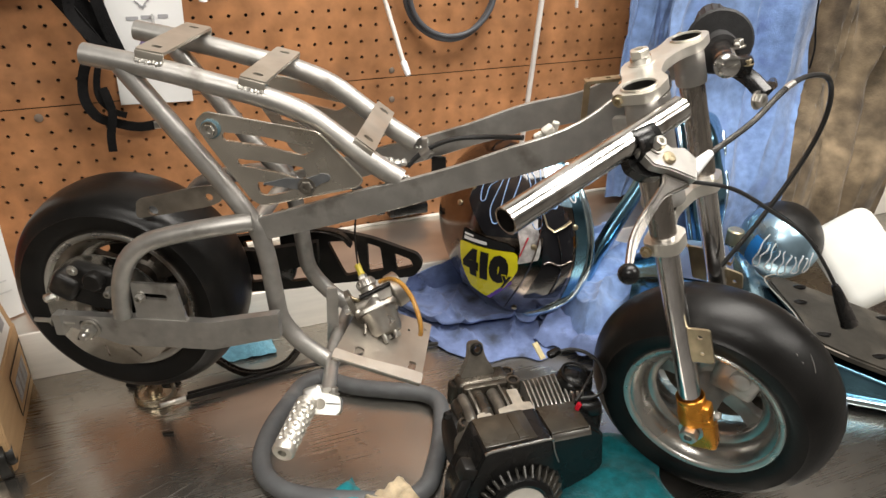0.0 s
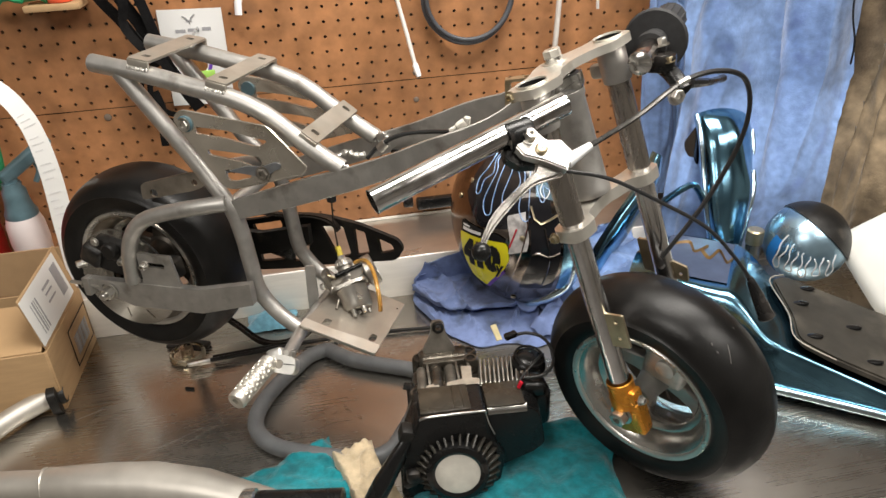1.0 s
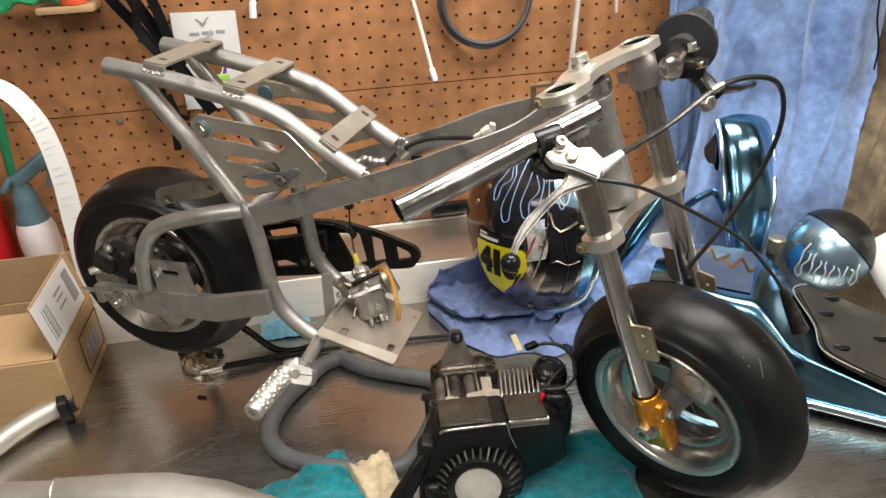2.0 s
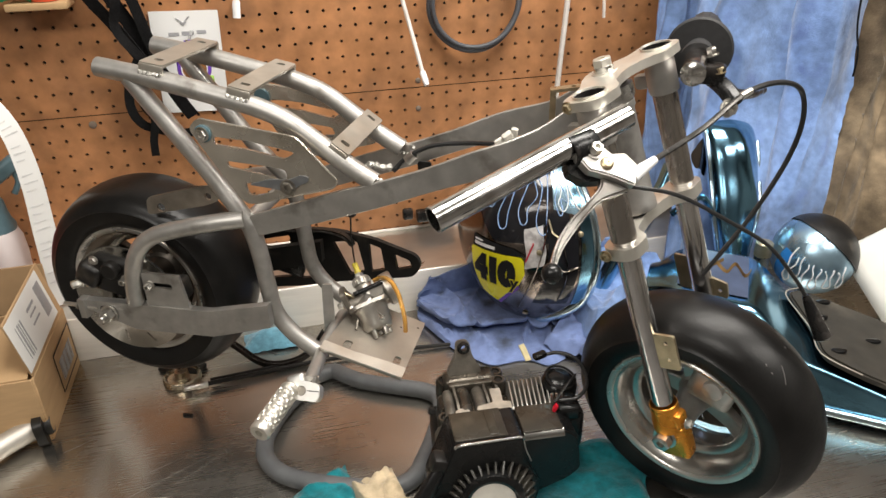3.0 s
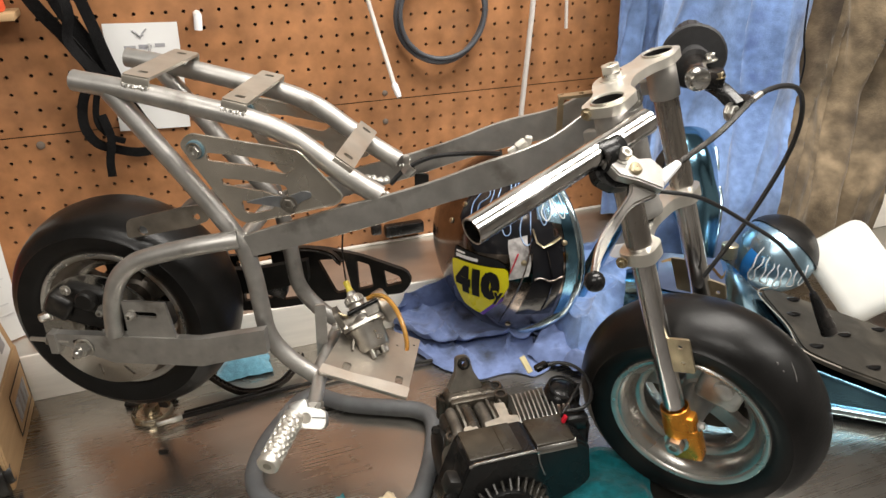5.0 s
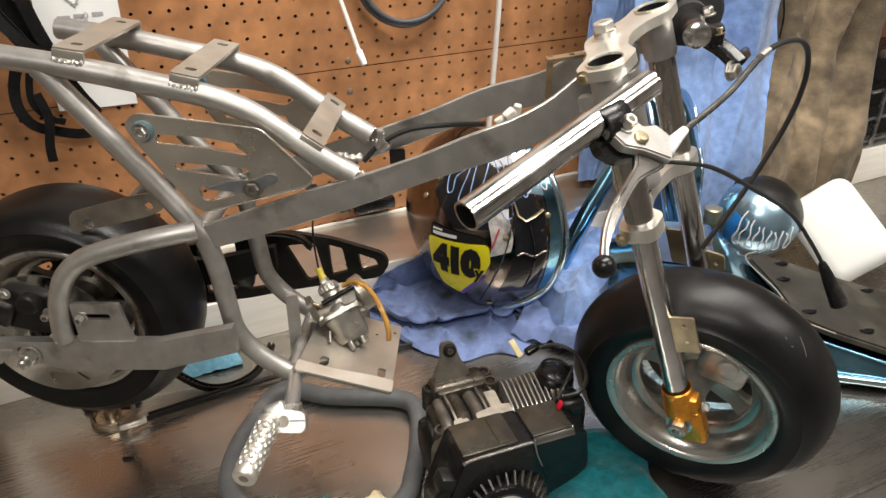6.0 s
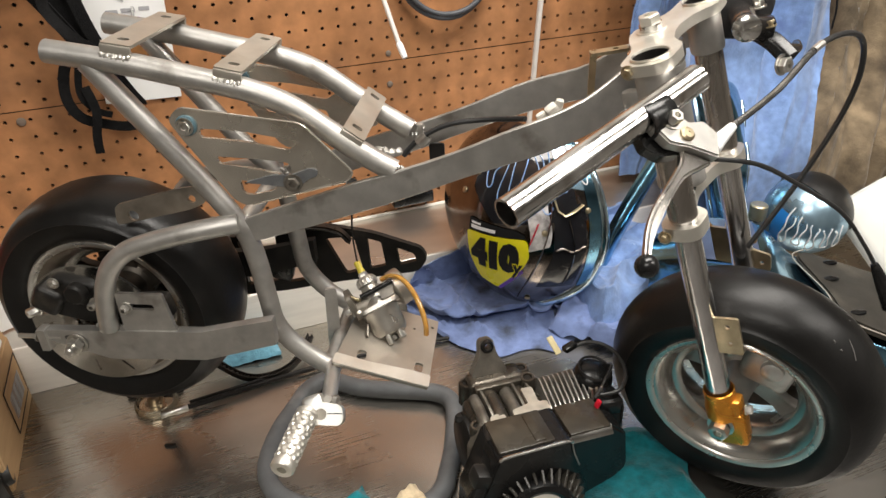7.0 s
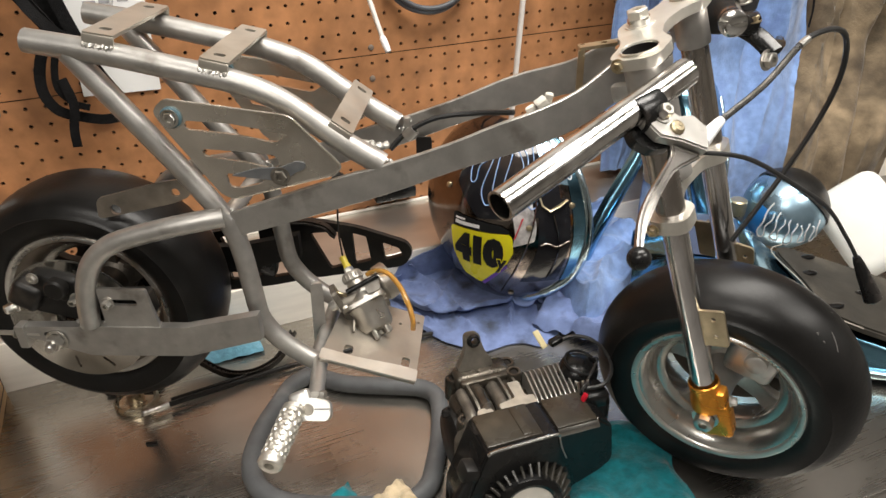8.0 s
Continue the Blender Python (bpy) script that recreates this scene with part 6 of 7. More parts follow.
box(bm, (0.022, 0.020, 0.034), pose(0.000, 0, 0.275, 0, -12, 0), 0.006, 3)
box(bm, (0.030, 0.014, 0.010), pose(-0.020, 0, 0.277, 0, -52, 0), 0.004, 2)
part("trigger_head", bm, TRIGGER, bottle)
part("trigger", tube(bmesh.new(), smooth([(0.040, 0, 0.300), (0.046, 0, 0.282), (0.036, 0, 0.262)], 4), 0.0045, 8), TRIGGER, bottle)

pc = smooth([(-0.86, -0.11, 0.395), (-0.78, -0.12, 0.432), (-0.72, -0.13, 0.440), (-0.682, -0.13, 0.424), (-0.660, -0.13, 0.385), (-0.652, -0.13, 0.340), (-0.651, -0.13, 0.283), (-0.655, -0.13, 0.22), (-0.658, -0.13, 0.16), (-0.662, -0.13, 0.084)], 5)
bm = bmesh.new()
n = len(pc) - 1


def strip(i, j):
    p = pc[min(int(round(i * n)), n)]
    q = pc[min(int(round(i * n)) + 1, n)] - pc[max(int(round(i * n)) - 1, 0)]
    side = V((q.z, 0, -q.x)).normalized()
    return p - side * 0.030 * j * (0.50 + 0.50 * i) + V((0, 0.02 * j, 0))


receipt = solo("paper_strip", thicken(grid(bm, n, 4, strip), 0.0004), PAPER, "long curled white paper receipt strip with faint print", "paper")
for k in range(18):
    i0 = 0.44 + 0.029 * k
    bar = grid(bmesh.new(), 1, 3, lambda i, j: strip(i0, 0.16 + (0.40 + 0.30 * (k * 7 % 5) / 5) * j) + V((0, -0.0005, 0.0022 * (i - 0.5))))
    part("print_bar", thicken(bar, 0.0002), FAINTINK, receipt)
solo("green_stake", rod((-0.727, -0.035, 0.46), (-0.760, -0.045, 0.10), 0.0075, 10), GREEN, "thin green plastic rod leaning on the pegboard", "rod")
can = thing("red_can", Matrix.Translation((-0.845, -0.075, 0)), "red plastic fuel can behind the carton", "fuel can")
part("body", box(bmesh.new(), (0.15, 0.09, 0.188), Matrix.Translation((0, 0, 0.176)), 0.022, 4), RED, can)
part("cap", lathe(bmesh.new(), [(0, 0.27), (0.02, 0.27), (0.02, 0.29), (0, 0.292)], None, 18), BLACKPL, can)

# ---- on the pegboard ----
shelf = thing("small_shelf", Matrix.Translation((-0.585, -0.03, 0.530)), "small beige shelf hung on the pegboard", "shelf")
part("board", box(bmesh.new(), (0.082, 0.055, 0.010), None, 0.002), CARD, shelf)
part("hook", rod((0, 0.03, 0), (0, 0.0, 0.02), 0.003, 8), WIRE, shelf)
solo("orange_cap", lathe(bmesh.new(), [(0, 0), (0.018, 0), (0.020, 0.004), (0.018, 0.022), (0, 0.024)], Matrix.Translation((-0.575, -0.035, 0.536)), 20), ORANGE, "orange plastic cap on the small shelf", "cap")
solo("green_cloth", thicken(grid(bmesh.new(), 14, 8, lambda i, j: V((-0.72 + 0.13 * i, -0.05 + 0.03 * j, 0.545 + 0.02 * nz(i * 4, j * 3) + 0.01 * j))), 0.004), GREEN, "dark green cloth on a hook by the shelf", "cloth")
card = thing("price_card", pose(-0.3965, -0.003, 0.425, 90, 0, 0), "white printed card pinned on the pegboard", "card")
part("sheet", box(bmesh.new(), (0.103, 0.160, 0.0008), pose(0, 0, 0, 0, 0, -2)), PAPER, card)
bm = bmesh.new()
for k, (x, y, sx) in enumerate(((-0.017, 0.0455, 0.016), (0.004, 0.0460, 0.018), (0.025, 0.0465, 0.014))):
    box(bm, (sx, 0.0055, 0.0004), pose(x, y, 0.0008, 0, 0, -2))
part("title_bar", bm, GREYINK, card)
bm = tube(bmesh.new(), [(-0.010, 0.070, 0.001), (-0.003, 0.064, 0.001), (0.000, 0.058, 0.001), (0.003, 0.065, 0.001), (0.010, 0.071, 0.001)], 0.0011, 5)
tube(bm, [(-0.005, 0.0615, 0.001), (0.005, 0.0625, 0.001)], 0.001, 5)
part("emblem", bm, GREYINK, card)
tub = thing("candy_tub", pose(-0.386, -0.070, 0.441, 90, 0, 6), "round purple tub with a brown printed lid on a hook", "tub")
part("side", lathe(bmesh.new(), [(0.0, 0.0), (0.022, 0.0), (0.0240, 0.003), (0.0240, 0.046), (0.0230, 0.048), (0.0185, 0.048)], None, 30), PURPLE, tub)
part("rim", lathe(bmesh.new(), [(0.0188, 0.0475), (0.0186, 0.0490), (0.0172, 0.0490), (0.0168, 0.0475)], None, 30), WHITEVINYL, tub, "white rim")
part("lid", lathe(bmesh.new(), [(0.0172, 0.0455), (0.0170, 0.0480), (0.008, 0.0495), (0, 0.0495)], None, 26), CHOC, tub, "brown printed lid")
part("lime_band", box(bmesh.new(), (0.030, 0.011, 0.003), pose(0.010, -0.017, 0.0505), 0.001), LIME, tub, "lime green label")
solo("peg_hook", tube(bmesh.new(), smooth([(-0.386, 0.003, 0.474), (-0.386, -0.05, 0.474), (-0.386, -0.10, 0.472), (-0.386, -0.106, 0.480)], 4), 0.0022, 8), WIRE, "plated wire peg hook above the tub", "hook")
part("hanger", plate(bmesh.new(), rounded([(-0.010, 0.020), (0.010, 0.020), (0.008, 0.037), (-0.008, 0.037)], 0.003), [circle(0, 0.0325, 0.0026, 10)], 0.0015, Matrix.Translation((0, 0, 0.024))), PURPLE, tub)


def ribbon(name, pts, wide, material, label, category, thick=0.002, flatdir=(0, 1, 0)):
    p = smooth(pts, 6)
    bm = bmesh.new()
    k = len(p) - 1

    def f(i, j):
        a = int(round(i * k))
        d = (p[min(a + 1, k)] - p[max(a - 1, 0)]).normalized()
        side = d.cross(V(flatdir)).normalized()
        return p[a] + side * wide * (j - 0.5)

    return solo(name, thicken(grid(bm, k, 2, f), thick), material, label, category)


ribbon("hanging_strap", [(-0.520, -0.030, 0.62), (-0.492, -0.032, 0.54), (-0.468, -0.034, 0.49), (-0.450, -0.034, 0.445), (-0.435, -0.032, 0.41), (-0.418, -0.030, 0.370), (-0.405, -0.028, 0.345)], 0.020, STRAP, "wide black webbing strap hanging from a hook", "strap")
ribbon("hanging_strap", [(-0.475, -0.045, 0.60), (-0.456, -0.045, 0.52), (-0.446, -0.043, 0.47), (-0.436, -0.04, 0.43)], 0.016, STRAP, "narrow black webbing strap beside the wide one", "strap")
ribbon("hanging_strap", [(-0.470, -0.03, 0.440), (-0.489, -0.032, 0.405), (-0.495, -0.034, 0.370), (-0.484, -0.034, 0.342), (-0.460, -0.03, 0.328), (-0.432, -0.026, 0.318), (-0.408, -0.024, 0.318)], 0.014, STRAP, "black strap loop with a metal tip", "strap")
ribbon("hanging_strap", [(-0.468, -0.042, 0.385), (-0.462, -0.044, 0.350), (-0.470, -0.044, 0.315), (-0.472, -0.044, 0.290)], 0.012, STRAP, "loose black strap end", "strap")
ribbon("hanging_strap", [(-0.556, -0.036, 0.62), (-0.520, -0.050, 0.545), (-0.492, -0.048, 0.500), (-0.470, -0.052, 0.462), (-0.452, -0.044, 0.425)], 0.020, STRAP, "black webbing strap twisted over its neighbours", "strap", 0.002, (0.3, 0.9, 0.2))
ribbon("hanging_strap", [(-0.498, -0.058, 0.61), (-0.478, -0.066, 0.540), (-0.486, -0.060, 0.495), (-0.462, -0.064, 0.455), (-0.441, -0.055, 0.432), (-0.425, -0.050, 0.395)], 0.014, STRAP, "crumpled black webbing strap in the bundle", "strap", 0.002, (-0.35, 0.9, 0.1))
ribbon("hanging_strap", [(-0.450, -0.036, 0.45), (-0.468, -0.040, 0.415), (-0.476, -0.040, 0.375), (-0.462, -0.038, 0.350), (-0.444, -0.036, 0.340)], 0.009, STRAP, "thin black strap curling under the bundle", "strap")
solo("strap_tip", box(bmesh.new(), (0.010, 0.004, 0.012), pose(-0.405, -0.024, 0.318), 0.001), BOLT, "small metal strap tip", "strap tip")
bm = tube(bmesh.new(), [(0.0735 + 0.0785 * math.cos(a), -0.016 - 0.004 * math.sin(3 * a), 0.4925 + 0.0785 * math.sin(a)) for a in (2 * math.pi * k / 56 for k in range(56))], 0.0052, 12, closed=True)
tube(bm, [(0.0735 + 0.0745 * math.cos(a), -0.024 + 0.003 * math.sin(2 * a), 0.494 + 0.0745 * math.sin(a)) for a in (2 * math.pi * k / 56 for k in range(56))], 0.0040, 12, closed=True)
solo("coiled_cable", bm, mat("grey_hose", (0.075, 0.08, 0.09), 0.4, 0.0, 0.1, 60, 0.05), "coiled dark grey cable ring hung on a peg", "cable")
pale = thing("pale_cable", Matrix(), "pale cable hanging from the pegboard with a metal tip", "cable")
part("lead", tube(bmesh.new(), smooth([(-0.075, -0.03, 0.60), (-0.055, -0.05, 0.505), (-0.045, -0.075, 0.45), (-0.038, -0.10, 0.405)], 6), 0.0036, 10), WHITECABLE, pale)
part("tip", lathe(bmesh.new(), [(0.0036, 0), (0.005, 0.002), (0.005, 0.016), (0.004, 0.024), (0, 0.025)], along((-0.038, -0.10, 0.405), (-0.033, -0.118, 0.380)), 12), WHITEVINYL, pale)
solo("pale_rod", tube(bmesh.new(), [(0.240, -0.03, 0.60), (0.234, -0.03, 0.485), (0.222, -0.03, 0.319), (0.214, -0.03, 0.21)], 0.0048, 12), WHITECABLE, "pale straight rod hanging in front of the pegboard", "rod")
solo("peg_pin", rod((0.305, -0.015, 0.56), (0.311, -0.015, 0.452), 0.003, 8), WHITECABLE, "thin pale pin hanging from a peg", "pin")
bm = bmesh.new()
tube(bm, [(-0.312, 0, 0.512), (-0.312, -0.02, 0.512), (-0.314, -0.022, 0.492)], 0.006, 10)
solo("pink_hook", bm, WHITEVINYL, "pale plastic peg hook", "hook")
bm = bmesh.new()
box(bm, (0.075, 0.020, 0.022), Matrix.Translation((-0.004, -0.014, 0.110)), 0.004)
box(bm, (0.020, 0.012, 0.022), Matrix.Translation((-0.058, -0.016, 0.118)), 0.004)
solo("wall_clip", bm, BLACKPL, "black clip on top of the steel upstand", "clip")


# ---- right: bodywork ----
FC = V((0.1232, -0.2298, 0.164))
FN = V((-0.84, -0.53, 0.0)).normalized()
FS = V((0.53, -0.84, 0.0)).normalized()


def nose(a, b, k=1.0):
    """The front fairing's skin: a round from the nose to the sides, b up; both in radians."""
    rz = 0.150 if b > 0 else 0.157
    keel = 1.0 - 0.10 * abs(math.sin(a)) * max(0, -math.sin(b))
    rs = 0.148 * keel
    rn = 0.124 * (1 + 0.04 * math.cos(3 * a))
    c = math.cos(b)
    return FC + k * (FN * rn * math.cos(a) * c + FS * rs * math.sin(a) * c + V((0, 0, rz * math.sin(b))))


fairing = thing("front_fairing", Matrix(), "dark glossy race fairing nose with blue flames and yellow plate", "fairing")
SMOKED = mat("smoked_chrome", (0.19, 0.165, 0.15), 0.12, 1.0, 0.25, 14, 0.25, 20, 0.3, (0.09, 0.07, 0.06), rvar=0.05)
A0, A1, B0, B1 = -1.75, 1.20, -1.22, 1.30
part("shell", thicken(grid(bmesh.new(), 44, 34, lambda i, j: nose(A0 + (A1 - A0) * i, B0 + (B1 - B0) * j)), 0.003), SMOKED, fairing, sharp=60)
round_edge = [nose(A1, 1.0 - 1.5 * k / 14) for k in range(15)] + [nose(A1 - 1.0 * k / 12, -0.5 - 0.62 * math.sin(math.pi / 2 * k / 12)) for k in range(1, 13)] + [nose(0.2 - 0.5 * k / 6, -1.12 + 0.02 * k) for k in range(1, 7)]
part("rim", tube(bmesh.new(), round_edge, [0.0050 + 0.0025 * math.sin(math.pi * k / (len(round_edge) - 1)) for k in range(len(round_edge))], 12), ICECHROME, fairing, "bright ice-blue chromed rim")
part("side_band", thicken(grid(bmesh.new(), 8, 24, lambda i, j: nose(1.00 + 0.18 * i, -0.50 + 1.60 * j, 1.010)), 0.002), BLUECHROME, fairing, "blue chromed side band", sharp=60)


def panel_foot(a):
    return 0.48 - 0.85 * (a + 0.28) if a < 0.05 else 0.20 + 0.10 * (a - 0.05)


part("flame_panel", thicken(grid(bmesh.new(), 30, 20, lambda i, j: nose(-0.28 + 1.16 * i, panel_foot(-0.28 + 1.16 * i) + (1.26 - panel_foot(-0.28 + 1.16 * i)) * j, 1.005)), 0.0012), DARKGLOSS, fairing, "black gloss panel with flames", sharp=60)
# the chin band where two panels meet
part("panel_joint", tube(bmesh.new(), [nose(0.27 + 0.36 * math.sin(1.5 * k / 14), -0.72 + 1.25 * k / 14, 1.006) for k in range(15)], 0.0024, 8, flat=0.5), SMOKED, fairing)


def decal(pts, k, material, nm, lab="", hang=None):
    """A flat shape wrapped on the nose: points in metres across and up from the plate's middle."""
    t = bmesh.new()
    vs = [t.verts.new((p[0], p[1], 0)) for p in pts]
    es = [t.edges.new((vs[i - 1], vs[i])) for i in range(len(vs))]
    bmesh.ops.triangle_fill(t, edges=es, use_beauty=True)
    bmesh.ops.subdivide_edges(t, edges=t.edges[:], cuts=3, use_grid_fill=True)
    bmesh.ops.triangulate(t, faces=t.faces[:])
    return wrap(t, k, material, nm, lab, hang)


PLATE_A, PLATE_B = 0.14, -0.30


def wrap(t, k, material, nm, lab="", hang=None):
    for v in t.verts:
        v.co = nose(PLATE_A + v.co.x / 0.135, PLATE_B + v.co.y / 0.150, k)
    return part(nm, t, material, hang or fairing, lab)


numplate = decal(rounded([(-0.054, 0.050), (-0.050, 0.053), (0.031, 0.058), (0.035, 0.053), (0.037, 0.030), (0.027, 0.006), (-0.008, -0.038), (-0.016, -0.040), (-0.043, -0.029), (-0.053, 0.012)], 0.004), 1.014, YELLOW, "number_plate", "yellow vinyl race number plate")
decal([(-0.050, 0.074), (0.020, 0.070), (0.031, 0.064), (0.031, 0.059), (-0.050, 0.054)], 1.014, INK, "name_strip", "black strip with pale bars")
decal([(-0.046, 0.0690), (-0.030, 0.0695), (-0.030, 0.0665), (-0.046, 0.0655)], 1.017, WHITEVINYL, "name_bar")
decal([(-0.046, 0.0635), (-0.008, 0.0655), (-0.008, 0.0605), (-0.046, 0.0580)], 1.017, WHITEVINYL, "name_bar")
decal([(-0.008, -0.042), (0.030, 0.004), (0.028, 0.010), (-0.014, -0.040)], 1.016, PURPLE, "plate_corner", "dark purple corner")


def lettering(text, size, x, y, shear, k, material, nm, bold, wide=1.0):
    cu = bpy.data.curves.new("text", "FONT")
    cu.body, cu.size, cu.align_x, cu.align_y, cu.shear, cu.offset = text, size, "CENTER", "CENTER", shear, bold
    cu.resolution_u = 3
    ob = bpy.data.objects.new("text", cu)
    me = bpy.data.meshes.new_from_object(ob)
    bpy.data.objects.remove(ob)
    t = bmesh.new()
    t.from_mesh(me)
    bpy.data.meshes.remove(me)
    bmesh.ops.remove_doubles(t, verts=t.verts, dist=1e-5)
    bmesh.ops.triangulate(t, faces=t.faces[:])
    bmesh.ops.subdivide_edges(t, edges=[e for e in t.edges if e.calc_length() > 0.008], cuts=2)
    bmesh.ops.triangulate(t, faces=t.faces[:])
    for v in t.verts:
        v.co = V((x + v.co.x * wide + 0.06 * v.co.y, y + v.co.y + 0.02 * v.co.x, 0))
    return wrap(t, k, material, nm, "black race number", numplate)


lettering("410", 0.055, -0.0115, 0.0225, 0.0, 1.021, INK, "race_number", 0.0052, 0.80)
lettering("y", 0.032, 0.0215, 0.0130, 0.1, 1.028, YELLOW, "letter_edge", 0.0024, 0.75)
lettering("y", 0.032, 0.0215, 0.0130, 0.1, 1.034, INK, "class_letter", 0.0011, 0.75)


def squiggle(pts, r, material, nm, lab, host, k=1.012):
    p = smooth([(a, b, 0) for a, b in pts], 8)
    return part(nm, tube(bmesh.new(), [nose(q.x, q.y, k) for q in p], r, 6), material, host, lab)


# licking flames: pairs of lines that meet in rounded feet
for n_, (dx, lo, hw) in enumerate(((-0.08, 0.52, 0.050), (0.13, 0.34, 0.062), (0.36, 0.42, 0.055), (0.58, 0.34, 0.060), (0.78, 0.54, 0.04))):
    sway = 0.045 * (-1) ** n_
    line = [(dx - hw * 1.5 - sway, 1.16), (dx - hw - 0.02 + sway, 0.98), (dx - hw + 0.03, 0.82), (dx - hw - 0.02, lo + 0.16), (dx - hw * 0.7, lo + 0.03), (dx, lo),
            (dx + hw * 0.7, lo + 0.04), (dx + hw * 0.6, lo + 0.17), (dx + hw + 0.03 + sway, 0.80 - 0.03 * n_), (dx + hw - 0.01, 0.97), (dx + hw * 1.6 + sway, 1.14)]
    squiggle(line, 0.0009, FLAMEBLUE, "flame_glow", "blue flame shading", fairing, 1.006)
    squiggle(line, 0.0004, FLAMEPALE, "flame_line", "pale blue flame line", fairing, 1.0125)
for a, b in ((0.55, 0.16), (0.40, -0.72), (1.0, 0.35), (-0.28, 0.62), (-0.40, 0.40)):
    bm = lathe(bmesh.new(), [(0.0045, 0), (0.004, 0.002), (0.002, 0.0028), (0, 0.0028)], along(nose(a, b, 1.004), nose(a, b, 1.3)), 14)
    part("rivet", bm, BRASSY, fairing)
part("white_patch", thicken(grid(bmesh.new(), 8, 10, lambda i, j: nose(0.40 + 0.20 * i + 0.02 * math.sin(5 * j), -0.04 + 0.42 * j + 0.06 * i, 1.006)), 0.0006), mat("scuffed_white_sticker", (0.60, 0.58, 0.57), 0.25, 0.1, 0.25, 90, 0.0, spots=0.7, spotcol=(0.12, 0.11, 0.11)), fairing, "scuffed white sticker")
part("red_stripe", tube(bmesh.new(), [nose(0.42, 0.05, 1.010), nose(0.455, 0.15, 1.010), nose(0.49, 0.25, 1.010)], 0.0034, 6, flat=0.3), REDCAP, fairing, "short red stripe")
part("side_window", thicken(grid(bmesh.new(), 16, 22, lambda i, j: nose((0.64 - 0.30 * max(0, 0.45 - j)) + (0.33 + 0.22 * max(0, 0.45 - j)) * i, -0.48 + 0.90 * j, 1.004)), 0.0010), DARKGLOSS, fairing, "dark glossy side window", sharp=60)
part("window_bar", tube(bmesh.new(), [nose(0.66 + 0.30 * k / 8, -0.02 + 0.02 * math.sin(k), 1.008) for k in range(9)], 0.0022, 6, flat=0.4), SMOKED, fairing)
part("window_bar", tube(bmesh.new(), [nose(0.80 + 0.05 * math.sin(k / 3), -0.42 + 0.70 * k / 10, 1.008) for k in range(11)], 0.0018, 6, flat=0.4), SMOKED, fairing)
part("gold_clip", tube(bmesh.new(), [nose(a, b, 1.012) for a, b in ((0.64, 0.50), (0.68, 0.37), (0.75, 0.32), (0.85, 0.36), (0.95, 0.41))], [0.0028, 0.0026, 0.0034, 0.0044, 0.0040], 8, flat=0.4), BRASSY, fairing, "dull gold metal clip")
part("ice_corner", thicken(grid(bmesh.new(), 14, 14, lambda i, j: nose(0.70 + 0.48 * i, 0.50 + 0.10 * (1 - i) + (0.66 - 0.10 * (1 - i)) * j, 1.008)), 0.001), mat("pale_blue_lacquer", (0.26, 0.40, 0.50), 0.20, 0.8, 0.2, 20, 0.04, 60, rvar=0.06), fairing, "pale blue chromed corner panel", sharp=60)
for pts in ([(0.80, 1.05), (0.82, 0.80), (0.76, 0.66), (0.82, 0.58), (0.90, 0.70), (0.92, 1.00)], [(0.96, 1.02), (0.95, 0.78), (1.00, 0.62), (1.06, 0.60), (1.09, 0.76), (1.07, 1.00)]):
    squiggle(pts, 0.0008, WHITEVINYL, "flame_line", "white flame line", fairing, 1.0145)

# flank of the same fairing beyond the towel
def blade(pts, wide, material, name, label, bulge=0.03):
    p = smooth(pts, 5)
    k = len(p) - 1
    bm = grid(bmesh.new(), k, 8, lambda i, j: p[int(round(i * k))] + V(wide) * (j - 0.5) * (0.4 + 0.6 * math.sin(math.pi * (0.15 + 0.8 * i))) + V((-0.3, -0.9, 0.3)) * bulge * (1 - (2 * j - 1) ** 2))
    return solo(name, thicken(bm, 0.003), material, label, "fairing", sharp=60)


blade([(0.215, -0.27, 0.030), (0.245, -0.26, 0.085), (0.285, -0.25, 0.140), (0.330, -0.24, 0.205), (0.345, -0.23, 0.25)], (0.055, 0.03, -0.035), BLUECHROME, "side_fairing", "curved blue chromed side fairing strip on the towel")

# tall tail fairing standing against the hanging towel
tail = thing("tail_fairing", Matrix(), "tall blue chromed tail fairing leaning on the wall towel", "fairing")
TL = smooth([(0.447, -0.275, 0.050), (0.444, -0.235, 0.146), (0.449, -0.200, 0.206), (0.452, -0.165, 0.281)], 8)
TR = smooth([(0.498, -0.265, 0.050), (0.540, -0.222, 0.146), (0.553, -0.190, 0.190), (0.563, -0.154, 0.262)], 8)


def tail_skin(i, j, out=1.0):
    n = len(TL) - 1
    a, b = TL[min(int(round(j * n)), n)], TR[min(int(round(j * n)), n)]
    bow = math.sin(math.pi * i) ** 0.6
    ridge = math.exp(-((i - 0.90 + 0.45 * j * j) / 0.09) ** 2)
    crown = max(0, (j - 0.72) / 0.28) ** 2
    return a + (b - a) * i + V((-0.25, -0.80, 0.45)) * (0.030 * bow * (1 - 0.75 * crown) + 0.007 * ridge * (1 - crown)) * out + V((0, 0.012 * crown, 0.014 * bow * j))


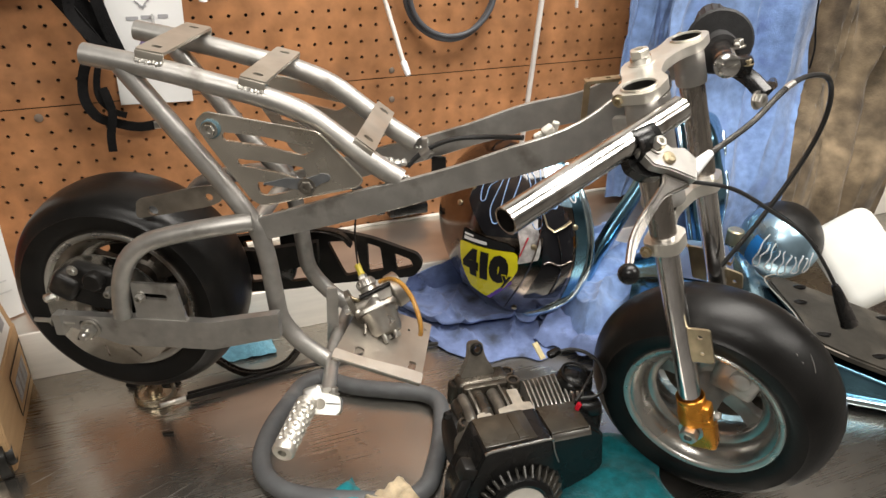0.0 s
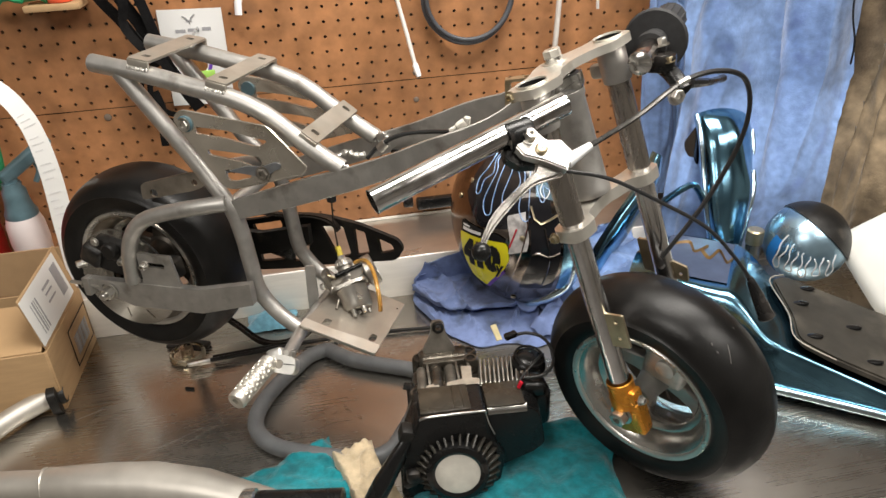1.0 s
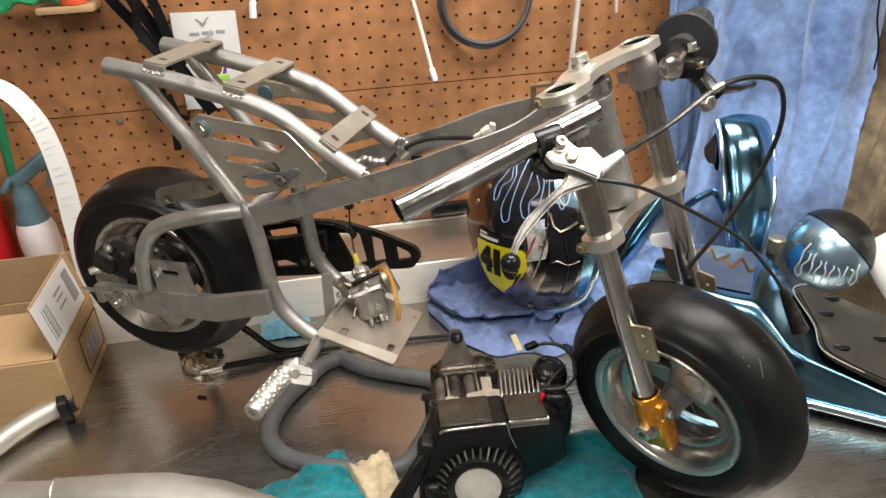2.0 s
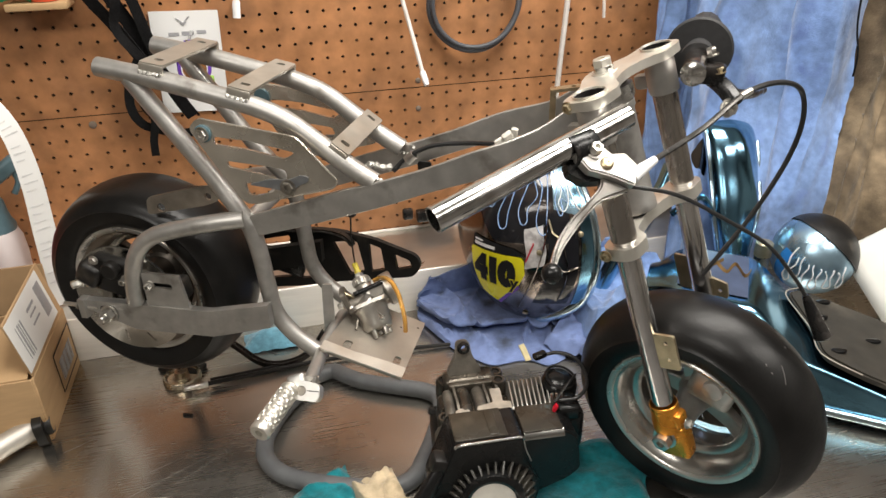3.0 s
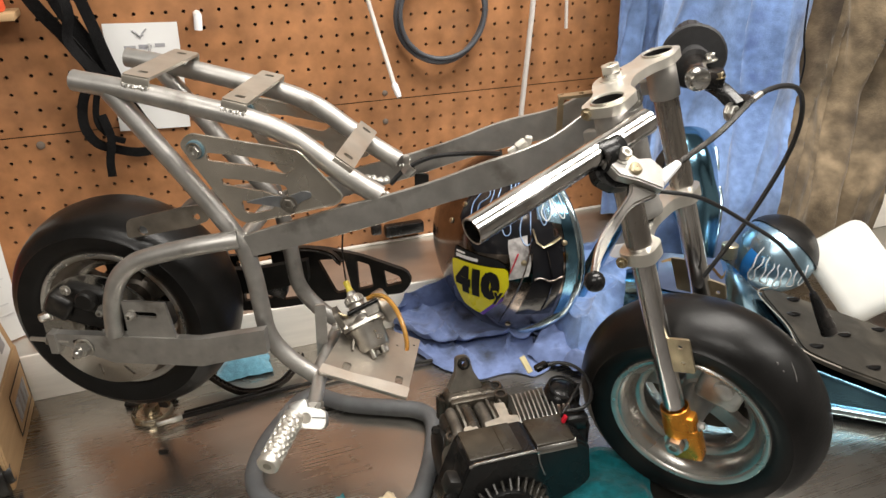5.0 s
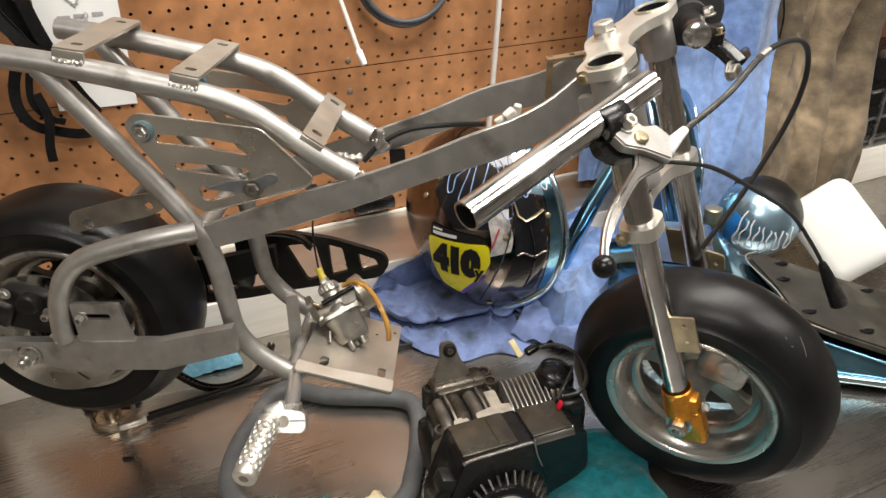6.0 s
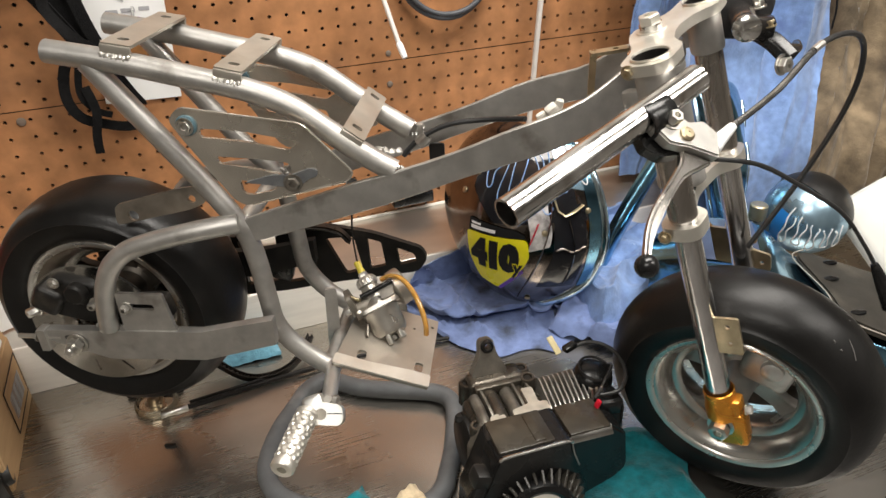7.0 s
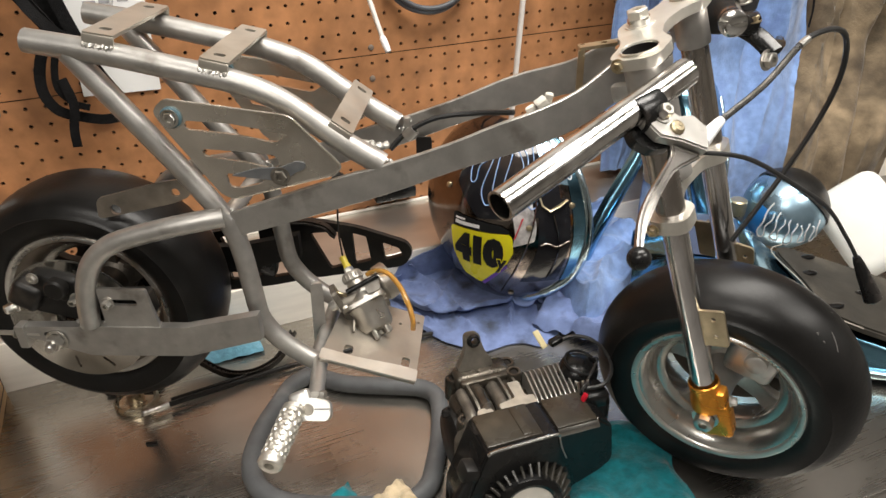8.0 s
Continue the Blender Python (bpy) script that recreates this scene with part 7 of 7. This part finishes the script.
part("skin", thicken(grid(bmesh.new(), 20, 24, tail_skin), 0.003), BLUECHROME, tail, sharp=60)
for x in (0.0, 1.0):
    part("bright_rim", tube(bmesh.new(), [tail_skin(x, k / 24) for k in range(25)], 0.0055, 10), ICECHROME, tail, "bright rim")
bm = grid(bmesh.new(), 8, 16, lambda i, j: V((0.408 + 0.040 * i + 0.016 * j, -0.178 - 0.004 * i + 0.02 * j, 0.125 + (0.10 + 0.045 * i) * j + 0.015 * i)))
part("side_wing", thicken(bm, 0.003), SMOKED, tail, "dark side wing", sharp=60)
part("wing_strut", tube(bmesh.new(), smooth([(0.372, -0.215, 0.150), (0.400, -0.225, 0.175), (0.425, -0.225, 0.178), (0.446, -0.235, 0.140)], 5), 0.006, 8), BLUECHROME, tail)

# seat body with its foam pad
BM = pose(0.35, -0.39, 0, 0, 0, -35)
body = thing("seat_fairing", BM, "blue chromed seat fairing with a black foam pad", "fairing")


def between(x, table):
    for (a, p), (b, q) in zip(table, table[1:]):
        if x <= b:
            t = max(0, (x - a) / (b - a))
            t = t * t * (3 - 2 * t)
            return p + (q - p) * t
    return table[-1][1]


def seat_drop(x):
    return 0.28 * max(0, x - 0.125)


def hull(i, j, lift=0.0):
    """i along the body, j across it from the far lower edge over the flat top to the near lower edge."""
    x = -0.098 + 0.62 * i
    wide = between(x, ((-0.098, 0.050), (-0.03, 0.098), (0.05, 0.112), (0.14, 0.134), (0.6, 0.142)))
    flat = between(x, ((-0.098, 0.036), (-0.03, 0.070), (0.05, 0.070), (0.13, 0.118), (0.6, 0.126)))
    top = between(x, ((-0.098, 0.118), (-0.05, 0.140), (0.05, 0.138), (0.125, 0.090), (0.6, 0.092))) - min(0.064, seat_drop(x)) + lift
    t = (j - 0.5) * 2
    s_, q = math.copysign(1, t), max(0, (abs(t) - 0.5) / 0.5)
    if t < 0:
        far = between(x, ((0.03, 1.0), (0.13, 0.46), (0.6, 0.46)))
        flat, wide = flat * far, wide * far
    if q == 0:
        return V((x, -t / 0.5 * flat, top - 0.006 * (t / 0.5) ** 2))
    return V((x, -s_ * (flat + (wide - flat) * math.sin(q * math.pi / 2) ** 0.8), max(0.008, top - 0.006 - (top - 0.016) * (1 - math.cos(q * math.pi / 2)))))


part("shell", thicken(grid(bmesh.new(), 50, 44, hull), 0.003), BLUECHROME, body, sharp=60)
part("bottom_rim", tube(bmesh.new(), [hull(0.02 + 0.98 * k / 30, 0.985) + V((0, -0.003, 0.002)) for k in range(31)], 0.0065, 10), ICECHROME, body, "bright lower rim")
part("top_panel", thicken(grid(bmesh.new(), 14, 12, lambda i, j: hull(0.075 + 0.16 * i, 0.27 + 0.46 * j, 0.0022)), 0.001), mat("slate_blue_lacquer", (0.075, 0.095, 0.155), 0.35, 0.2, 0.2, 30, 0.03, 200, 0.3, (0.09, 0.11, 0.16)), body, "slate blue top panel")
for pts in ([(-0.045, 0.030), (-0.020, 0.048), (-0.008, 0.018), (0.010, 0.044)], [(0.000, 0.030), (0.016, 0.004), (0.028, 0.034), (0.042, 0.000), (0.050, 0.022)]):
    bm = tube(bmesh.new(), [(q.x, q.y - 0.014, 0.1412) for q in smooth([(x, y, 0) for x, y in pts], 5)], 0.0040, 6, flat=0.18)
    part("painted_scrawl", bm, mat("dull_gold_paint", (0.20, 0.12, 0.04), 0.5, 0.2, 0.2, 60, 0.0), body, "dull gold painted scrawl")
pad = rounded([(0.108, 0.020), (0.125, 0.044), (0.345, 0.050), (0.345, -0.126), (0.200, -0.126), (0.150, -0.116), (0.140, -0.060)], 0.016)
bm = plate(bmesh.new(), pad, [], 0.012, Matrix.Translation((0, 0, 0.098)))
bmesh.ops.recalc_face_normals(bm, faces=bm.faces)
bmesh.ops.bevel(bm, geom=[e for e in bm.edges if e.is_manifold and e.calc_face_angle() > 1.2], offset=0.003, segments=2, affect="EDGES")
for v in bm.verts:
    v.co.z -= 0.28 * (v.co.x - 0.125)
pd = part("seat_pad", bm, PAD, body, "black foam seat pad with studs")
for x, y in ((0.152, -0.022), (0.160, 0.028), (0.172, -0.095), (0.225, -0.030), (0.250, -0.098), (0.29, 0.030), (0.33, -0.06)):
    part("stud", lathe(bmesh.new(), [(0.007, 0), (0.0065, 0.003), (0.003, 0.0042), (0, 0.0042)], pose(x, y, 0.104 - seat_drop(x), 0, 0, 20) @ Matrix.Diagonal((1.7, 0.75, 1, 1)), 14), BLACKPL, pd)

part("pad_trim", tube(bmesh.new(), smooth([(x, y, 0.1035 - seat_drop(x)) for x, y in ((0.125, 0.046), (0.106, 0.020), (0.136, -0.060), (0.148, -0.117), (0.200, -0.129))], 5), 0.0010, 6), mat("pale_trim", (0.36, 0.33, 0.28), 0.4, 0.2, 0.1, 60, 0.0), pd, "thin pale edge trim")

cowl = thing("flame_cowl", Matrix.Translation((0.588, -0.322, 0.094)), "small blue chromed cowl with flames and a black top", "fairing")
CW = pose(0, 0, 0, 18, -12, 0)


def egg(a, b, k=1.0):
    return CW @ V((0.068 * k * math.cos(a) * math.cos(b), 0.068 * k * math.sin(a) * math.cos(b), 0.068 * k * math.sin(b)))


part("skin", grid(bmesh.new(), 44, 24, lambda i, j: egg(2 * math.pi * i, -1.45 + 2.9 * j)), mat("satin_ice_blue", (0.36, 0.52, 0.64), 0.30, 0.9, 0.22, 18, 0.05, 60, 0.4, (0.20, 0.30, 0.38), rvar=0.08), cowl, sharp=60)
part("blue_edge", thicken(grid(bmesh.new(), 8, 20, lambda i, j: egg(-3.25 + 0.30 * i, -0.9 + 1.5 * j, 1.008)), 0.001), BLUEPAINT, cowl, "bright blue edge", sharp=60)
bm = grid(bmesh.new(), 36, 12, lambda i, j: along((0, 0, 0), (0.66, 0.02, 0.60)) @ V((0.0705 * math.cos(2 * math.pi * i) * math.cos(0.30 + 1.24 * j), 0.0705 * math.sin(2 * math.pi * i) * math.cos(0.30 + 1.24 * j), 0.0705 * math.sin(0.30 + 1.24 * j))))
part("black_cap", thicken(bm, 0.001), BLACKMET, cowl, "black rubber top", sharp=60)
for k in range(5):
    a0 = -2.85 + 0.32 * k
    p = smooth([(a0 - 0.08, 0.50 - 0.10 * k, 0), (a0 - 0.10, 0.30 - 0.04 * k, 0), (a0 - 0.05, 0.08, 0), (a0 - 0.10, -0.16, 0), (a0 - 0.01, -0.30 + 0.08 * (k % 2), 0), (a0 + 0.08, -0.18, 0), (a0 + 0.04, 0.03, 0), (a0 + 0.12, 0.20, 0), (a0 + 0.10, 0.34 - 0.05 * k, 0)], 6)
    part("flame_line", tube(bmesh.new(), [egg(q.x, 0.16 + 1.3 * q.y, 1.008) for q in p], 0.0012, 6), WHITEVINYL, cowl, "white flame line")
jar = thing("brass_tin", Matrix.Translation((0.505, -0.300, 0.055)), "small dull brass cylinder by the cowl", "cylinder")
part("body", lathe(bmesh.new(), [(0, -0.055), (0.013, -0.055), (0.013, 0.040), (0, 0.040)], None, 20), DULLTUBE, jar)
part("cap", lathe(bmesh.new(), [(0.0145, 0.038), (0.0145, 0.062), (0.012, 0.064), (0, 0.064)], None, 20), BRASSY, jar)

# white plastic tank tilted on the pad
vw = V((0.743, 0.524, -0.417)).normalized()
right = vw.cross(V((0, 0, 1))).normalized()
above = right.cross(vw)
tk = axes((0.695, -0.401, 0.077), (right * 0.72 - above * 0.69), (right * 0.69 + above * 0.72), -vw)
tank = thing("plastic_tank", tk, "white plastic fuel tank lying tilted on the seat fairing", "tank")
part("body", box(bmesh.new(), (0.158, 0.114, 0.085), None, 0.026, 5), TANKWHITE, tank)
part("outlet", lathe(bmesh.new(), [(0.007, 0), (0.007, 0.012), (0.005, 0.014), (0, 0.014)], pose(0.062, -0.056, 0.0, 90, 0, 0), 14), BOLT, tank)
part("seam", tube(bmesh.new(), [(p.x, p.y, 0) for p in rounded([(-0.0795, -0.0575), (0.0795, -0.0575), (0.0795, 0.0575), (-0.0795, 0.0575)], 0.027)], 0.0012, 6, closed=True), TANKWHITE, tank)


# ---- hanging towels ----
def hanging(name, x0, x1, y, top, foot, material, label, amp, waves, seed, bottom=None):
    def f(i, j):
        x = x0 + (x1 - x0) * i
        zb = foot if bottom is None else bottom(i)
        z = top + (zb - top) * j
        fold = math.sin(2 * math.pi * waves * i + 1.6 * nz(i * 2, j * 1.4, seed) + seed) * (0.45 + 0.55 * j) + 0.5 * nz(i * 6, j * 2.5, seed + 3)
        crease = (1 - abs(nz(i * 3.2 * waves / 2 + 0.6 * j, j * 1.8 + 0.7 * i, seed + 9))) ** 5
        over = min(1.0, max(0.0, (0.32 - z) / 0.20))
        drape = (STEP_Y - 0.016 - amp * 0.9 - y) * over * over * (3 - 2 * over) if zb < 0.09 else 0.0
        return V((x + 0.7 * drape * (x + 0.35) + 0.015 * nz(i * 3, j * 4, seed + 6), y + drape + amp * (1 - 0.6 * over) * (fold - 0.9 * crease) + 0.004 * nz(i * 14, j * 14, seed), z))

    return solo(name, thicken(grid(bmesh.new(), 110, 80, f), 0.004), material, label, "towel")


hanging("hanging_towel", 0.385, 0.480, -0.075, 0.72, 0.10, TERRY, "narrow blue terry towel hanging in folds on the wall", 0.010, 1.2, 2.0)
hanging("hanging_towel", 0.415, 0.765, -0.125, 0.72, 0.02, TERRY, "wide blue terry towel hanging in deep folds on the wall", 0.024, 2.3, 5.0, lambda i: 0.02 + 0.06 * max(0, (i - 0.84) / 0.16) ** 1.4)
hanging("brown_towel", 0.775, 1.100, -0.085, 0.75, 0.012, BROWNTOWEL, "mottled brown towel hanging beside the blue one", 0.034, 3.1, 8.0)
solo("towel_cord", tube(bmesh.new(), smooth([(0.700, -0.170, 0.50), (0.705, -0.172, 0.44), (0.722, -0.170, 0.39), (0.728, -0.165, 0.35)], 5), 0.004, 8, flat=0.4), STRAP, "black cord over the blue towel", "cord")

# crate at the far right
crate = thing("wire_crate", Matrix.Translation((1.20, -0.10, 0)), "black crate with a plated wire rack on the ledge", "crate")
part("case", box(bmesh.new(), (0.30, 0.10, 0.189), Matrix.Translation((0, 0.03, STEP_Z + 0.0945)), 0.01, 2), BLACKPL, crate)
for z in (0.095, 0.145, 0.205, 0.285):
    part("wire", tube(bmesh.new(), [(-0.16, -0.05, z - 0.006), (0.16, -0.05, z + 0.006)], 0.004 if z < 0.28 else 0.009, 8), WIRE, crate)
for x in (-0.125, -0.04, 0.05, 0.13):
    part("upright", tube(bmesh.new(), [(x, -0.056, STEP_Z), (x, -0.056, 0.285)], 0.005, 8), WIRE, crate)
